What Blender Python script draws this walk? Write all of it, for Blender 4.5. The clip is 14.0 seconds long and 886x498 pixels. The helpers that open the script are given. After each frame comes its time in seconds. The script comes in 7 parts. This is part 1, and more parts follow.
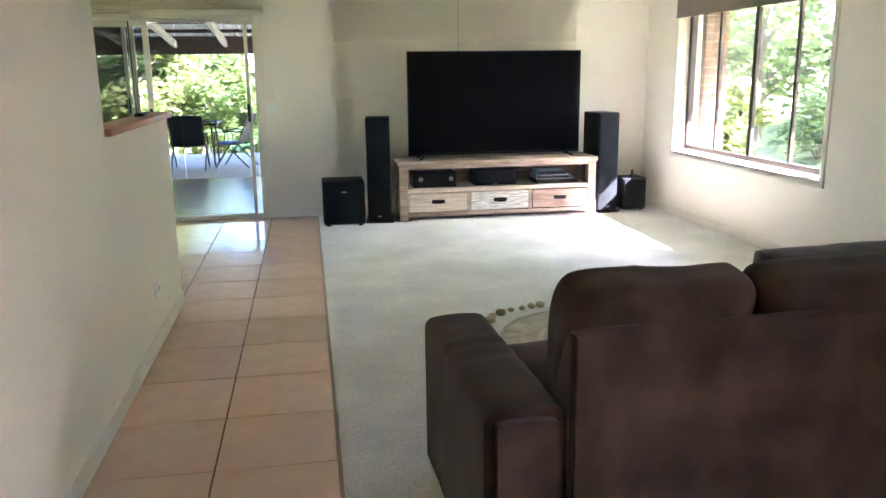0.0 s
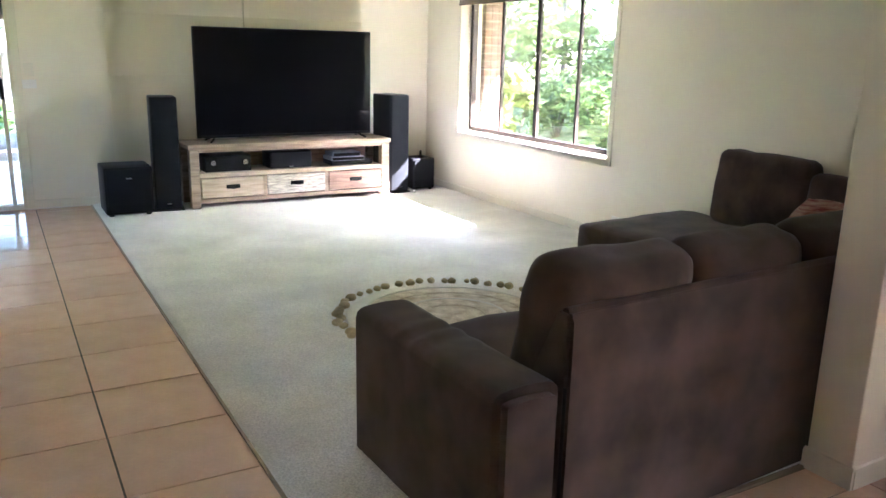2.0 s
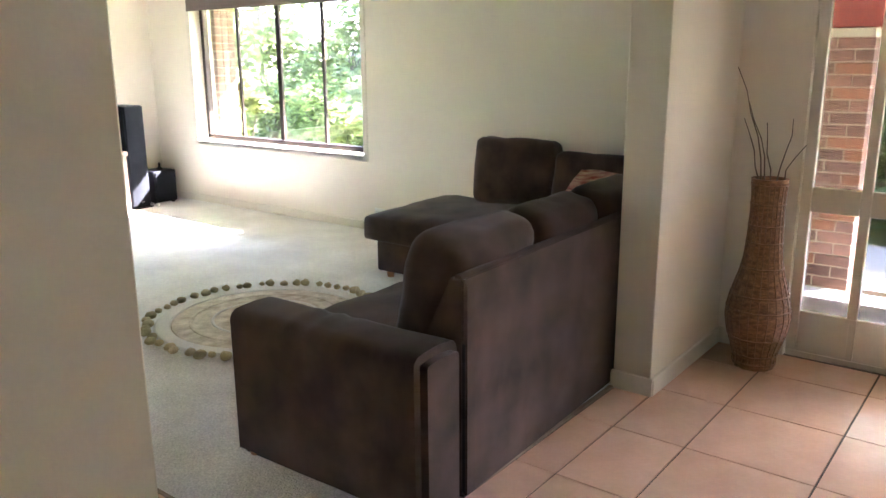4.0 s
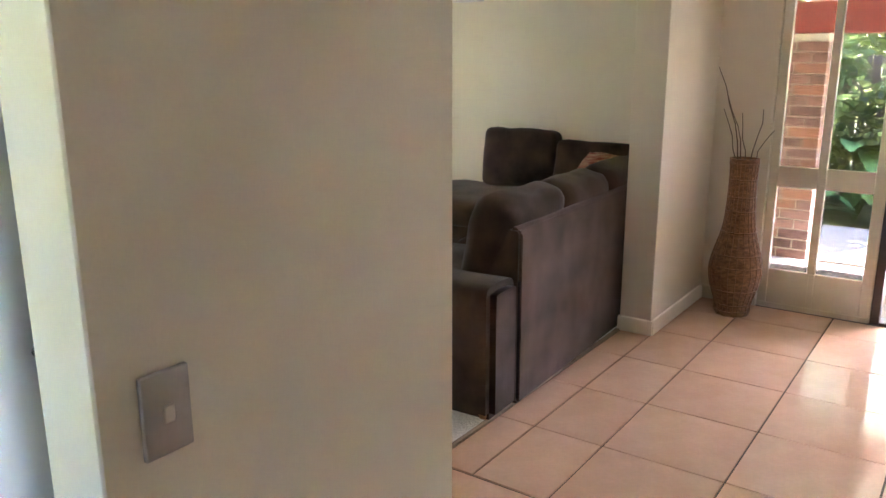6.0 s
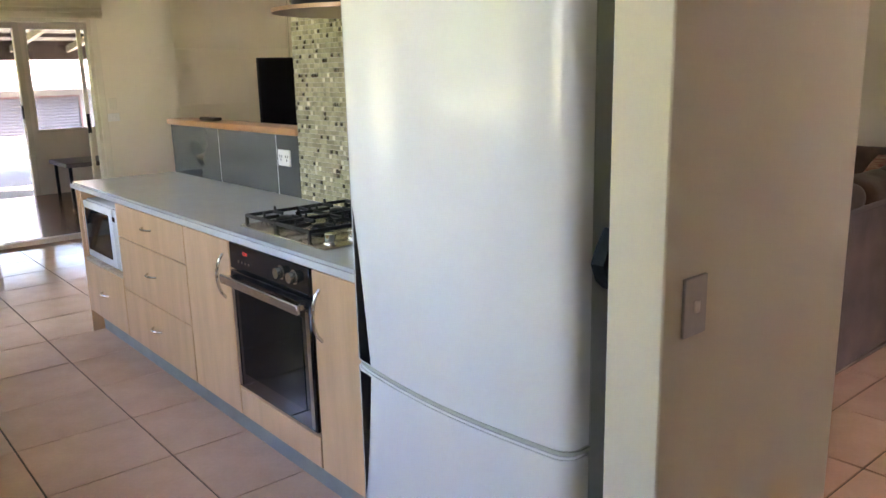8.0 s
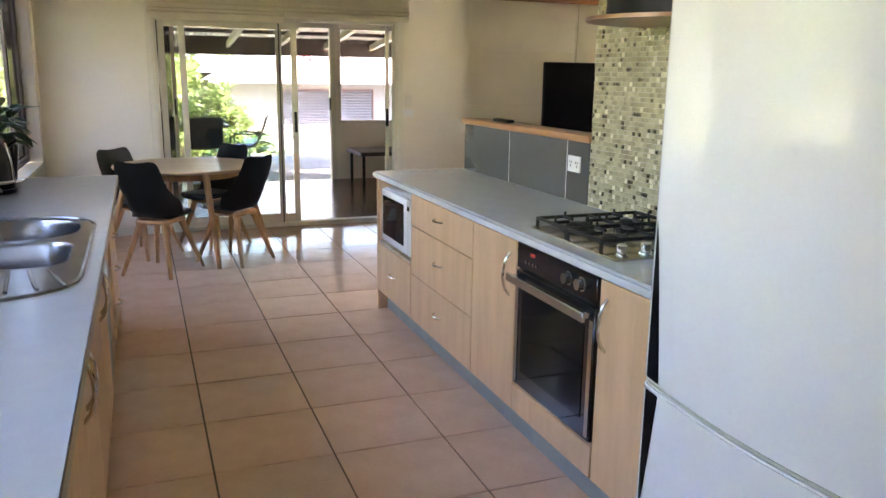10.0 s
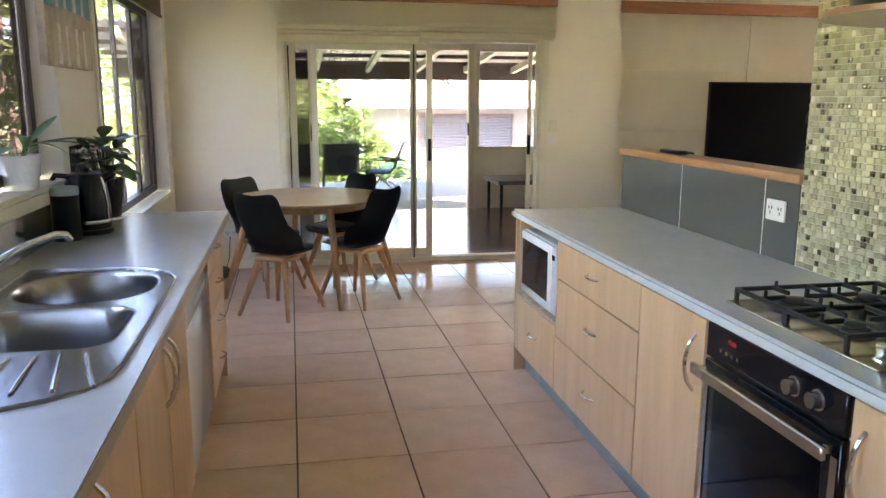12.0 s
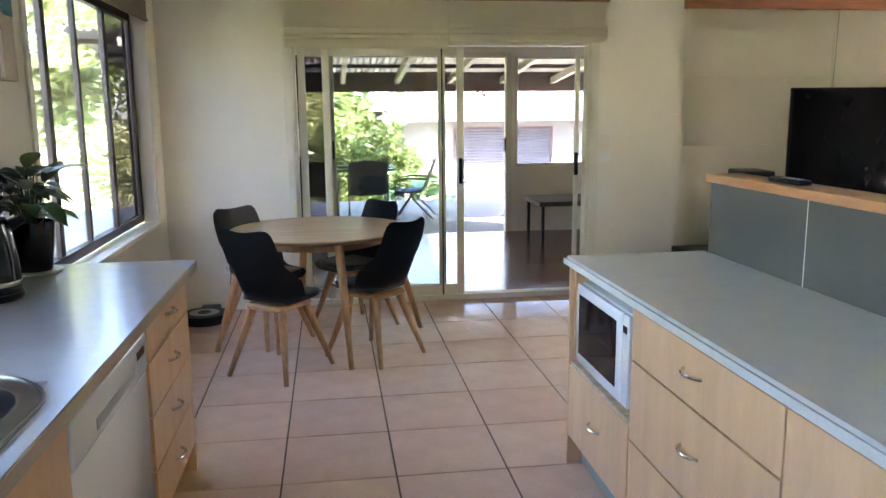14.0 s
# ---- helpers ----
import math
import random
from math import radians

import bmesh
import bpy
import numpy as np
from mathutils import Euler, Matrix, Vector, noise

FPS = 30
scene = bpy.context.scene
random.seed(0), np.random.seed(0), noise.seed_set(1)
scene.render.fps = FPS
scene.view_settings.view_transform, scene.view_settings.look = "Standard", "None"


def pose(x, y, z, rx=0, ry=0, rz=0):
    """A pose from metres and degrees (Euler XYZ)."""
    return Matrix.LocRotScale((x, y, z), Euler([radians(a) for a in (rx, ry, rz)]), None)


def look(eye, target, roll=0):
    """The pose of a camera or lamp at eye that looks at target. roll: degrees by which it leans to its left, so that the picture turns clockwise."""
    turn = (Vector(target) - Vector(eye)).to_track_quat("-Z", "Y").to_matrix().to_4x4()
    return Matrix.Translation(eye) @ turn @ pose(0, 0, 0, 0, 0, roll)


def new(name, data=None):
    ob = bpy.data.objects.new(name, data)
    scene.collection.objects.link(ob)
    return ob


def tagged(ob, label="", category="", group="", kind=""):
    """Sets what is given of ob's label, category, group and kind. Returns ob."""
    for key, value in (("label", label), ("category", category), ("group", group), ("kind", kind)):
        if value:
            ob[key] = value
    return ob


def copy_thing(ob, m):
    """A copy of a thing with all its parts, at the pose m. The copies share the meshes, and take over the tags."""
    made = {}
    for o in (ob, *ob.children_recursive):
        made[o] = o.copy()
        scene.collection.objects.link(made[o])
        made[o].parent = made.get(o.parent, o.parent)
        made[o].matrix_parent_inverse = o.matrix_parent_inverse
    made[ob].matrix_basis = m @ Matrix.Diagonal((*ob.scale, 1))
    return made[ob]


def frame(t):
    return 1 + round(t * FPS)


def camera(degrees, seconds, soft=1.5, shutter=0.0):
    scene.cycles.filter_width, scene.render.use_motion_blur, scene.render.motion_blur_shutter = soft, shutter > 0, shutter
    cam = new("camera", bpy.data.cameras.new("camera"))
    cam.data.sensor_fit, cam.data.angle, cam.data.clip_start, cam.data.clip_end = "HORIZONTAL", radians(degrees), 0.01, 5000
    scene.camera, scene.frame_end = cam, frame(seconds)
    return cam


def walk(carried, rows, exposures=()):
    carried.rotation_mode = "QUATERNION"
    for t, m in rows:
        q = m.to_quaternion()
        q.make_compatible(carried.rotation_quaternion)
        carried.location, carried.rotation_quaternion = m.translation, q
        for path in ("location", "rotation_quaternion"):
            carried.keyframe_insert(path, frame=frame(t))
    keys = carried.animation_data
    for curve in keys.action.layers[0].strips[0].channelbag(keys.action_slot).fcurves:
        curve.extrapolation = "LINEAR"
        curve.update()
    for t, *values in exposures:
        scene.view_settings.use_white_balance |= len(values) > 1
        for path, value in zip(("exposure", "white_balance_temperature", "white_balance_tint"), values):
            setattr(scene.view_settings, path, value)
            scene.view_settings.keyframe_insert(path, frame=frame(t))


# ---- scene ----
cam = camera(59.1, 14.0)
PATH = [
    (0, (0.54, -0.205, 1.456), (0.865, 1.718, 1.012), -0.7),
    (0.5, (0.4, -0.132, 1.457), (0.944, 1.742, 1.016), -0.4),
    (1, (0.262, -0.081, 1.46), (0.977, 1.735, 1.025), 0.8),
    (1.5, (0.055, -0.05, 1.447), (0.896, 1.708, 0.996), 0.9),
    (2, (-0.128, 0.043, 1.475), (0.840, 1.723, 0.984), 1.3),
    (2.5, (-0.264, 0.147, 1.478), (0.843, 1.744, 1.004), 0.0),
    (3, (-0.386, 0.202, 1.453), (0.887, 1.677, 0.999), 0.3),
    (3.5, (-0.542, 0.238, 1.458), (0.912, 1.532, 0.995), -0.3),
    (5.8, (-1.48, 0.076, 1.493), (0.123, 1.168, 1.005), -0.4),
    (6, (-1.562, 0.078, 1.488), (0.026, 1.195, 1.005), -0.1),
    (6.5, (-1.776, 0.054, 1.47), (-0.269, 1.28, 0.997), 0.3),
    (7, (-1.947, 0.092, 1.467), (-0.532, 1.423, 0.991), 0.8),
    (7.5, (-2.111, 0.139, 1.475), (-0.798, 1.573, 1.005), -1.6),
    (8, (-2.281, 0.134, 1.482), (-1.03, 1.629, 1.035), -1.4),
    (8.5, (-2.355, 0.103, 1.485), (-1.259, 1.722, 1.06), -0.3),
    (9, (-2.405, 0.057, 1.491), (-1.466, 1.771, 1.065), 0.3),
    (11.5, (-2.279, 0.704, 1.502), (-1.838, 2.612, 1.093), 0.6),
    (12, (-2.203, 0.913, 1.492), (-1.83, 2.841, 1.113), 0.2),
    (12.5, (-2.17, 1.17, 1.505), (-1.799, 3.104, 1.153), -0.7),
    (13, (-2.12, 1.407, 1.494), (-1.763, 3.344, 1.147), -0.8),
    (13.5, (-2.037, 1.671, 1.501), (-1.727, 3.617, 1.162), -0.1),
    (14, (-1.984, 1.899, 1.494), (-1.704, 3.848, 1.146), -0.5),
]
walk(cam, [(t, look(eye, target, roll)) for t, eye, target, roll in PATH],
     [(0.0, 5.7, 5500, 25), (2.0, 5.85, 5500, 25), (3.0, 5.92, 5450, 25), (3.7, 5.97, 5600, 25), (6.0, 6.15, 5850, 28), (6.5, 6.0, 6400, 39), (7.0, 5.8, 6600, 42), (7.5, 5.65, 6500, 38), (9.0, 5.5, 6450, 36), (11.5, 5.65, 6550, 34), (14.0, 5.57, 5950, 32)])

# ---- world, sun ----
world = bpy.data.worlds.new("sky")
scene.world = world
world.use_nodes = True
wn = world.node_tree.nodes
wl = world.node_tree.links
SUN_TO = Vector((0.80, -0.50, 0.70)).normalized()
sky = wn.new("ShaderNodeTexSky")
sky.sky_type = "NISHITA"
sky.sun_disc = False
sky.sun_elevation = math.asin(SUN_TO.z)
sky.sun_rotation = math.atan2(SUN_TO.x, SUN_TO.y)
sky.air_density, sky.dust_density = 1.0, 1.5
wl.new(sky.outputs[0], wn["Background"].inputs[0])
wn["Background"].inputs[1].default_value = 0.14
sun_data = bpy.data.lights.new("sun", "SUN")
sun_data.energy, sun_data.angle, sun_data.color = 5.0, radians(0.5), (1.0, 0.94, 0.84)
sun_ob = new("sun", sun_data)
sun_ob.matrix_world = look((20, -12, 18), (20 - SUN_TO.x, -12 - SUN_TO.y, 18 - SUN_TO.z))


# ---- materials ----
def material(name, base, rough=0.5, metal=0.0, vary=0.08, scale=6.0, bump=0.0, bscale=80.0, fine=0.05, spec=0.5,
             second=None, stretch=(1, 1, 1), rvary=0.0, island=0.0, objrand=0.0, coat=0.0, sheen=0.0):
    m = bpy.data.materials.new(name)
    m.use_nodes = True
    n, l = m.node_tree.nodes, m.node_tree.links
    p = n["Principled BSDF"]
    p.inputs["Metallic"].default_value = metal
    p.inputs["Roughness"].default_value = rough
    p.inputs["Specular IOR Level"].default_value = spec
    p.inputs["Coat Weight"].default_value = coat
    p.inputs["Coat Roughness"].default_value = 0.1
    p.inputs["Sheen Weight"].default_value = sheen
    p.inputs["Sheen Roughness"].default_value = 0.5
    tc = n.new("ShaderNodeTexCoord")
    mp = n.new("ShaderNodeMapping")
    mp.inputs["Scale"].default_value = stretch
    l.new(tc.outputs["Object"], mp.inputs["Vector"])
    big = n.new("ShaderNodeTexNoise")
    big.inputs["Scale"].default_value = scale
    big.inputs["Detail"].default_value = 4
    l.new(mp.outputs[0], big.inputs["Vector"])
    small = n.new("ShaderNodeTexNoise")
    small.inputs["Scale"].default_value = bscale
    small.inputs["Detail"].default_value = 3
    l.new(mp.outputs[0], small.inputs["Vector"])
    ramp = n.new("ShaderNodeValToRGB")
    lo = [c * (1 - vary) for c in base]
    hi = [min(1, c * (1 + vary)) for c in (second or base)]
    ramp.color_ramp.elements[0].position, ramp.color_ramp.elements[1].position = 0.3, 0.7
    ramp.color_ramp.elements[0].color = (*lo, 1)
    ramp.color_ramp.elements[1].color = (*hi, 1)
    l.new(big.outputs["Fac"], ramp.inputs[0])
    hsv = n.new("ShaderNodeHueSaturation")
    l.new(ramp.outputs[0], hsv.inputs["Color"])
    mr = n.new("ShaderNodeMapRange")
    mr.inputs["From Min"].default_value, mr.inputs["From Max"].default_value = 0.25, 0.75
    mr.inputs["To Min"].default_value, mr.inputs["To Max"].default_value = 1 - fine, 1 + fine
    l.new(small.outputs["Fac"], mr.inputs["Value"])
    val = mr.outputs[0]
    for weight, node, out in ((island, "ShaderNodeNewGeometry", "Random Per Island"), (objrand, "ShaderNodeObjectInfo", "Random")):
        if weight:
            g = n.new(node)
            r = n.new("ShaderNodeMapRange")
            r.inputs["To Min"].default_value, r.inputs["To Max"].default_value = 1 - weight, 1 + weight
            l.new(g.outputs[out], r.inputs["Value"])
            mul = n.new("ShaderNodeMath")
            mul.operation = "MULTIPLY"
            l.new(val, mul.inputs[0])
            l.new(r.outputs[0], mul.inputs[1])
            val = mul.outputs[0]
    l.new(val, hsv.inputs["Value"])
    l.new(hsv.outputs[0], p.inputs["Base Color"])
    if rvary:
        rr = n.new("ShaderNodeMapRange")
        rr.inputs["To Min"].default_value, rr.inputs["To Max"].default_value = max(0.02, rough - rvary), rough + rvary
        l.new(big.outputs["Fac"], rr.inputs["Value"])
        l.new(rr.outputs[0], p.inputs["Roughness"])
    if bump:
        b = n.new("ShaderNodeBump")
        b.inputs["Strength"].default_value = bump
        b.inputs["Distance"].default_value = 0.01
        l.new(small.outputs["Fac"], b.inputs["Height"])
        l.new(b.outputs[0], p.inputs["Normal"])
    return m


def pane_material(name, tint=(1, 1, 1), gloss=0.5):
    m = bpy.data.materials.new(name)
    m.use_nodes = True
    n, l = m.node_tree.nodes, m.node_tree.links
    n.remove(n["Principled BSDF"])
    tr = n.new("ShaderNodeBsdfTransparent")
    tr.inputs[0].default_value = (*tint, 1)
    gl = n.new("ShaderNodeBsdfGlossy")
    gl.inputs["Roughness"].default_value = 0.01
    fr = n.new("ShaderNodeFresnel")
    fr.inputs[0].default_value = 1.45
    mu = n.new("ShaderNodeMath")
    mu.operation = "MULTIPLY"
    mu.inputs[1].default_value = gloss
    mx = n.new("ShaderNodeMixShader")
    l.new(fr.outputs[0], mu.inputs[0])
    l.new(mu.outputs[0], mx.inputs[0])
    l.new(tr.outputs[0], mx.inputs[1])
    l.new(gl.outputs[0], mx.inputs[2])
    l.new(mx.outputs[0], n["Material Output"].inputs[0])
    return m


def glow_material(name, colour, strength):
    m = bpy.data.materials.new(name)
    m.use_nodes = True
    p = m.node_tree.nodes["Principled BSDF"]
    p.inputs["Base Color"].default_value = (*colour, 1)
    p.inputs["Emission Color"].default_value = (*colour, 1)
    p.inputs["Emission Strength"].default_value = strength
    return m


def let_light_through(m, amount):
    """Thin cloth: part of the light passes through it."""
    n, l = m.node_tree.nodes, m.node_tree.links
    p = n["Principled BSDF"]
    t = n.new("ShaderNodeBsdfTranslucent")
    l.new(p.inputs["Base Color"].links[0].from_socket, t.inputs[0])
    mx = n.new("ShaderNodeMixShader")
    mx.inputs[0].default_value = amount
    l.new(p.outputs[0], mx.inputs[1])
    l.new(t.outputs[0], mx.inputs[2])
    l.new(mx.outputs[0], n["Material Output"].inputs[0])


CREAM = material("cream_wall_paint", (0.79, 0.725, 0.60), 0.55, vary=0.03, scale=1.2, bump=0.06, bscale=160, fine=0.015)
WHITE = material("white_ceiling_paint", (0.80, 0.79, 0.75), 0.7, vary=0.02, bump=0.05, bscale=120, fine=0.015)
TRIM = material("cream_gloss_trim", (0.74, 0.69, 0.57), 0.35, vary=0.03, bump=0.03, fine=0.02)
ALU = material("cream_powder_coated_aluminium", (0.70, 0.65, 0.52), 0.4, vary=0.03, fine=0.02)
TILE = material("peach_ceramic_tile", (0.69, 0.455, 0.325), 0.12, vary=0.025, scale=7, bump=0.02, bscale=60, fine=0.03, objrand=0.05,
                second=(0.73, 0.495, 0.365), rvary=0.04)
GROUT = material("dark_grout", (0.10, 0.075, 0.055), 0.9, vary=0.25, scale=20, bump=0.3, bscale=200)
CARPET = material("cream_wool_carpet", (0.73, 0.71, 0.67), 0.95, vary=0.08, scale=2.2, bump=0.8, bscale=125, fine=0.22, spec=0.1, sheen=0.2,
                  second=(0.80, 0.78, 0.74))
SUEDE = material("brown_microsuede", (0.038, 0.0225, 0.0155), 0.9, vary=0.2, scale=4.5, bump=0.12, bscale=480, fine=0.2, spec=0.12,
                 second=(0.090, 0.055, 0.042), sheen=0.2)
OAK = material("reclaimed_wood", (0.29, 0.205, 0.145), 0.6, vary=0.14, scale=5, bump=0.2, bscale=38, fine=0.09, stretch=(1, 6, 9), second=(0.39, 0.29, 0.215))
OAK_PALE = material("pale_reclaimed_wood", (0.46, 0.35, 0.25), 0.65, vary=0.12, scale=5, bump=0.2, bscale=38, fine=0.08, stretch=(1, 6, 9), second=(0.56, 0.45, 0.34))
OAK_GREY = material("grey_weathered_wood", (0.34, 0.30, 0.26), 0.75, vary=0.3, scale=9, bump=0.4, bscale=36, fine=0.2, stretch=(1, 5, 10), second=(0.60, 0.55, 0.48))
OAK_RED = material("red_brown_reclaimed_wood", (0.27, 0.16, 0.115), 0.6, vary=0.2, scale=5, bump=0.2, bscale=38, fine=0.1, stretch=(1, 6, 9), second=(0.36, 0.235, 0.17))
BLACK = material("black_plastic", (0.007, 0.007, 0.009), 0.42, vary=0.2, fine=0.1, spec=0.2)
BLACKMAT = material("black_speaker_cloth", (0.007, 0.008, 0.010), 0.85, vary=0.2, bump=0.3, bscale=500, fine=0.2, spec=0.15)
SCREEN = material("dark_screen_glass", (0.003, 0.003, 0.004), 0.07, vary=0.1, fine=0.0, spec=0.10)
STEEL = material("brushed_stainless_steel", (0.55, 0.53, 0.50), 0.26, 1.0, vary=0.06, scale=4, bump=0.03, bscale=120, fine=0.06, stretch=(1, 14, 1))
SINK_STEEL = material("satin_sink_steel", (0.33, 0.33, 0.335), 0.24, 1.0, vary=0.08, scale=5, bump=0.03, bscale=120, fine=0.07)
CHROME = material("satin_chrome", (0.66, 0.65, 0.63), 0.16, 1.0, vary=0.03, fine=0.02)
BEECH = material("beech_laminate", (0.64, 0.395, 0.21), 0.38, vary=0.03, scale=3.5, bump=0.02, bscale=30, fine=0.03, stretch=(5, 5, 0.6), second=(0.70, 0.445, 0.25))
BENCHTOP = material("pale_grey_laminate", (0.51, 0.525, 0.535), 0.2, vary=0.03, scale=14, bump=0.02, bscale=400, fine=0.06)
KICK = material("grey_green_kickboard", (0.26, 0.28, 0.25), 0.5, vary=0.1, fine=0.05)
FRIDGE = material("white_enamel", (0.78, 0.79, 0.80), 0.11, vary=0.015, fine=0.01, coat=0.06)
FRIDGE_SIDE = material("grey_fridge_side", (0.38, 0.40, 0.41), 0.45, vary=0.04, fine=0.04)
GLASS_DARK = material("grey_glass_splashback", (0.09, 0.093, 0.08), 0.03, vary=0.06, scale=3, fine=0.03, coat=0.6)
GLASS_BLACK = material("black_glass", (0.008, 0.008, 0.009), 0.05, vary=0.1, fine=0.0)
MOSAIC = material("pale_green_grey_mosaic", (0.40, 0.37, 0.235), 0.16, vary=0.10, scale=30, fine=0.05, island=0.28)
MOSAIC_STEEL = material("steel_mosaic_chip", (0.33, 0.31, 0.25), 0.2, 1.0, vary=0.1, island=0.3)
MOSAIC_CREAM = material("cream_glass_mosaic_chip", (0.70, 0.66, 0.46), 0.15, vary=0.06, scale=30, island=0.15)
MORTAR = material("cream_mortar", (0.52, 0.49, 0.39), 0.85, vary=0.1, bump=0.2)
LEDGE = material("jarrah_timber", (0.40, 0.185, 0.075), 0.35, vary=0.16, scale=4, bump=0.06, bscale=40, fine=0.1, stretch=(8, 0.8, 8))
PELMET = material("red_cedar_timber", (0.30, 0.115, 0.055), 0.4, vary=0.2, scale=4, bump=0.06, bscale=40, fine=0.12, stretch=(0.8, 8, 8))
BLIND = material("cream_blind_fabric", (0.84, 0.77, 0.63), 0.85, vary=0.04, scale=2, bump=0.03, bscale=420, fine=0.05, spec=0.1)
let_light_through(BLIND, 0.22)
ROLLER = material("taupe_roller_blind", (0.20, 0.165, 0.135), 0.85, vary=0.05, bump=0.15, bscale=400, fine=0.06, spec=0.1)
BRONZE = material("brown_anodised_frame", (0.045, 0.030, 0.024), 0.4, 0.3, vary=0.15, fine=0.08)
PANE = pane_material("window_glass", (0.97, 0.99, 0.97), 0.6)
# Grey tint added to dim the bright garden beyond the sunroom.
DIM_GLASS = pane_material("view_dimming_glass", (0.56, 0.57, 0.55), 0.3)
# Tint added to hold back the porch brightness, not a known glass colour.
TINTED = pane_material("sidelight_dimming_glass", (0.48, 0.48, 0.47), 0.5)
FLYSCREEN = pane_material("dark_fly_screen_over_glass", (0.26, 0.25, 0.25), 0.2)
SWITCH = material("white_switch_plastic", (0.78, 0.77, 0.73), 0.3, vary=0.02, fine=0.01)
SWITCH_GREY = material("silver_switch_plate", (0.50, 0.48, 0.46), 0.35, 0.5, vary=0.03, fine=0.03)
RUBBER = material("dark_rubber_seal", (0.03, 0.03, 0.03), 0.7)


# ---- mesh tools ----
def root_matrix(ob):
    m = Matrix.Identity(4)
    while ob is not None:
        m = ob.matrix_basis @ m
        ob = ob.parent
    return m


def thing(name, at=(0, 0, 0), label="", category="", group="", kind="", turn=0.0):
    ob = new(name)
    ob.empty_display_size = 0.1
    ob.matrix_basis = pose(at[0], at[1], at[2], 0, 0, turn)
    return tagged(ob, label, category, group, kind)


def mesh_of(name, bm, mat, sharp=38.0):
    me = bpy.data.meshes.new(name)
    bm.to_mesh(me)
    bm.free()
    for m in (mat if isinstance(mat, (list, tuple)) else [mat]):
        me.materials.append(m)
    for f in me.polygons:
        f.use_smooth = True
    me.set_sharp_from_angle(angle=radians(sharp))
    return me


def part(name, bm, mat, parent=None, label="", w=False, sharp=38.0):
    """One mesh object under a thing; w: the mesh is given in world places."""
    me = mesh_of(name, bm, mat, sharp)
    if parent is not None and w:
        me.transform(root_matrix(parent).inverted())
    ob = new(name, me)
    ob.parent = parent
    return tagged(ob, label)


def solo(name, bm, mat, label="", category="", group="", kind="", sharp=38.0, at=None):
    ob = new(name, mesh_of(name, bm, mat, sharp))
    if at is not None:
        ob.data.transform(Matrix.Translation(-Vector(at)))
        ob.location = at
    return tagged(ob, label, category, group, kind)


def box(bm, lo, hi, bev=0.0, seg=2, m=None):
    lo, hi = Vector(lo), Vector(hi)
    c, s = (lo + hi) / 2, hi - lo
    mm = Matrix.Translation(c) @ Matrix.Diagonal((abs(s.x), abs(s.y), abs(s.z), 1))
    vs = bmesh.ops.create_cube(bm, size=1.0, matrix=mm)["verts"]
    if bev:
        es = list({e for v in vs for e in v.link_edges})
        r = bmesh.ops.bevel(bm, geom=es, offset=min(bev, 0.49 * min(abs(a) for a in s)), segments=seg, affect="EDGES", profile=0.5)
        vs = list({v for f in r["faces"] for v in f.verts} | {v for v in vs if v.is_valid})
    if m is not None:
        bmesh.ops.transform(bm, matrix=m, verts=vs)
    return bm


def boxes(*items, bev=0.0, seg=1):
    bm = bmesh.new()
    for lo, hi in items:
        box(bm, lo, hi, bev, seg)
    return bm


def cyl(bm, a, b, r0, r1=None, seg=16, caps=True):
    a, b = Vector(a), Vector(b)
    d = b - a
    mm = Matrix.Translation((a + b) / 2) @ d.to_track_quat("Z", "Y").to_matrix().to_4x4()
    return bmesh.ops.create_cone(bm, cap_ends=caps, segments=seg, radius1=r0, radius2=r0 if r1 is None else r1, depth=d.length, matrix=mm)["verts"]


def lathe(bm, profile, seg=32, at=(0, 0, 0)):
    rings = []
    for r, z in profile:
        rings.append([bm.verts.new((at[0] + r * math.cos(2 * math.pi * i / seg), at[1] + r * math.sin(2 * math.pi * i / seg), at[2] + z)) for i in range(seg)])
    for a, b in zip(rings, rings[1:]):
        for i in range(seg):
            bm.faces.new((a[i], a[(i + 1) % seg], b[(i + 1) % seg], b[i]))
    if profile[0][0] > 1e-4:
        bm.faces.new(rings[0][::-1])
    if profile[-1][0] > 1e-4:
        bm.faces.new(rings[-1])
    return bm


def tube(bm, pts, r, seg=8, taper=None):
    pts = [Vector(p) for p in pts]
    rings = []
    up = Vector((0.13, 0.21, 1)).normalized()
    for i, p in enumerate(pts):
        d = (pts[min(i + 1, len(pts) - 1)] - pts[max(i - 1, 0)]).normalized()
        s = d.cross(up)
        s = s.normalized() if s.length > 1e-3 else Vector((1, 0, 0))
        t = s.cross(d)
        rad = r if taper is None else r + (taper - r) * i / (len(pts) - 1)
        rings.append([bm.verts.new(p + rad * (math.cos(2 * math.pi * k / seg) * s + math.sin(2 * math.pi * k / seg) * t)) for k in range(seg)])
    for a, b in zip(rings, rings[1:]):
        for k in range(seg):
            bm.faces.new((a[k], a[(k + 1) % seg], b[(k + 1) % seg], b[k]))
    bm.faces.new(rings[0][::-1])
    bm.faces.new(rings[-1])
    return bm


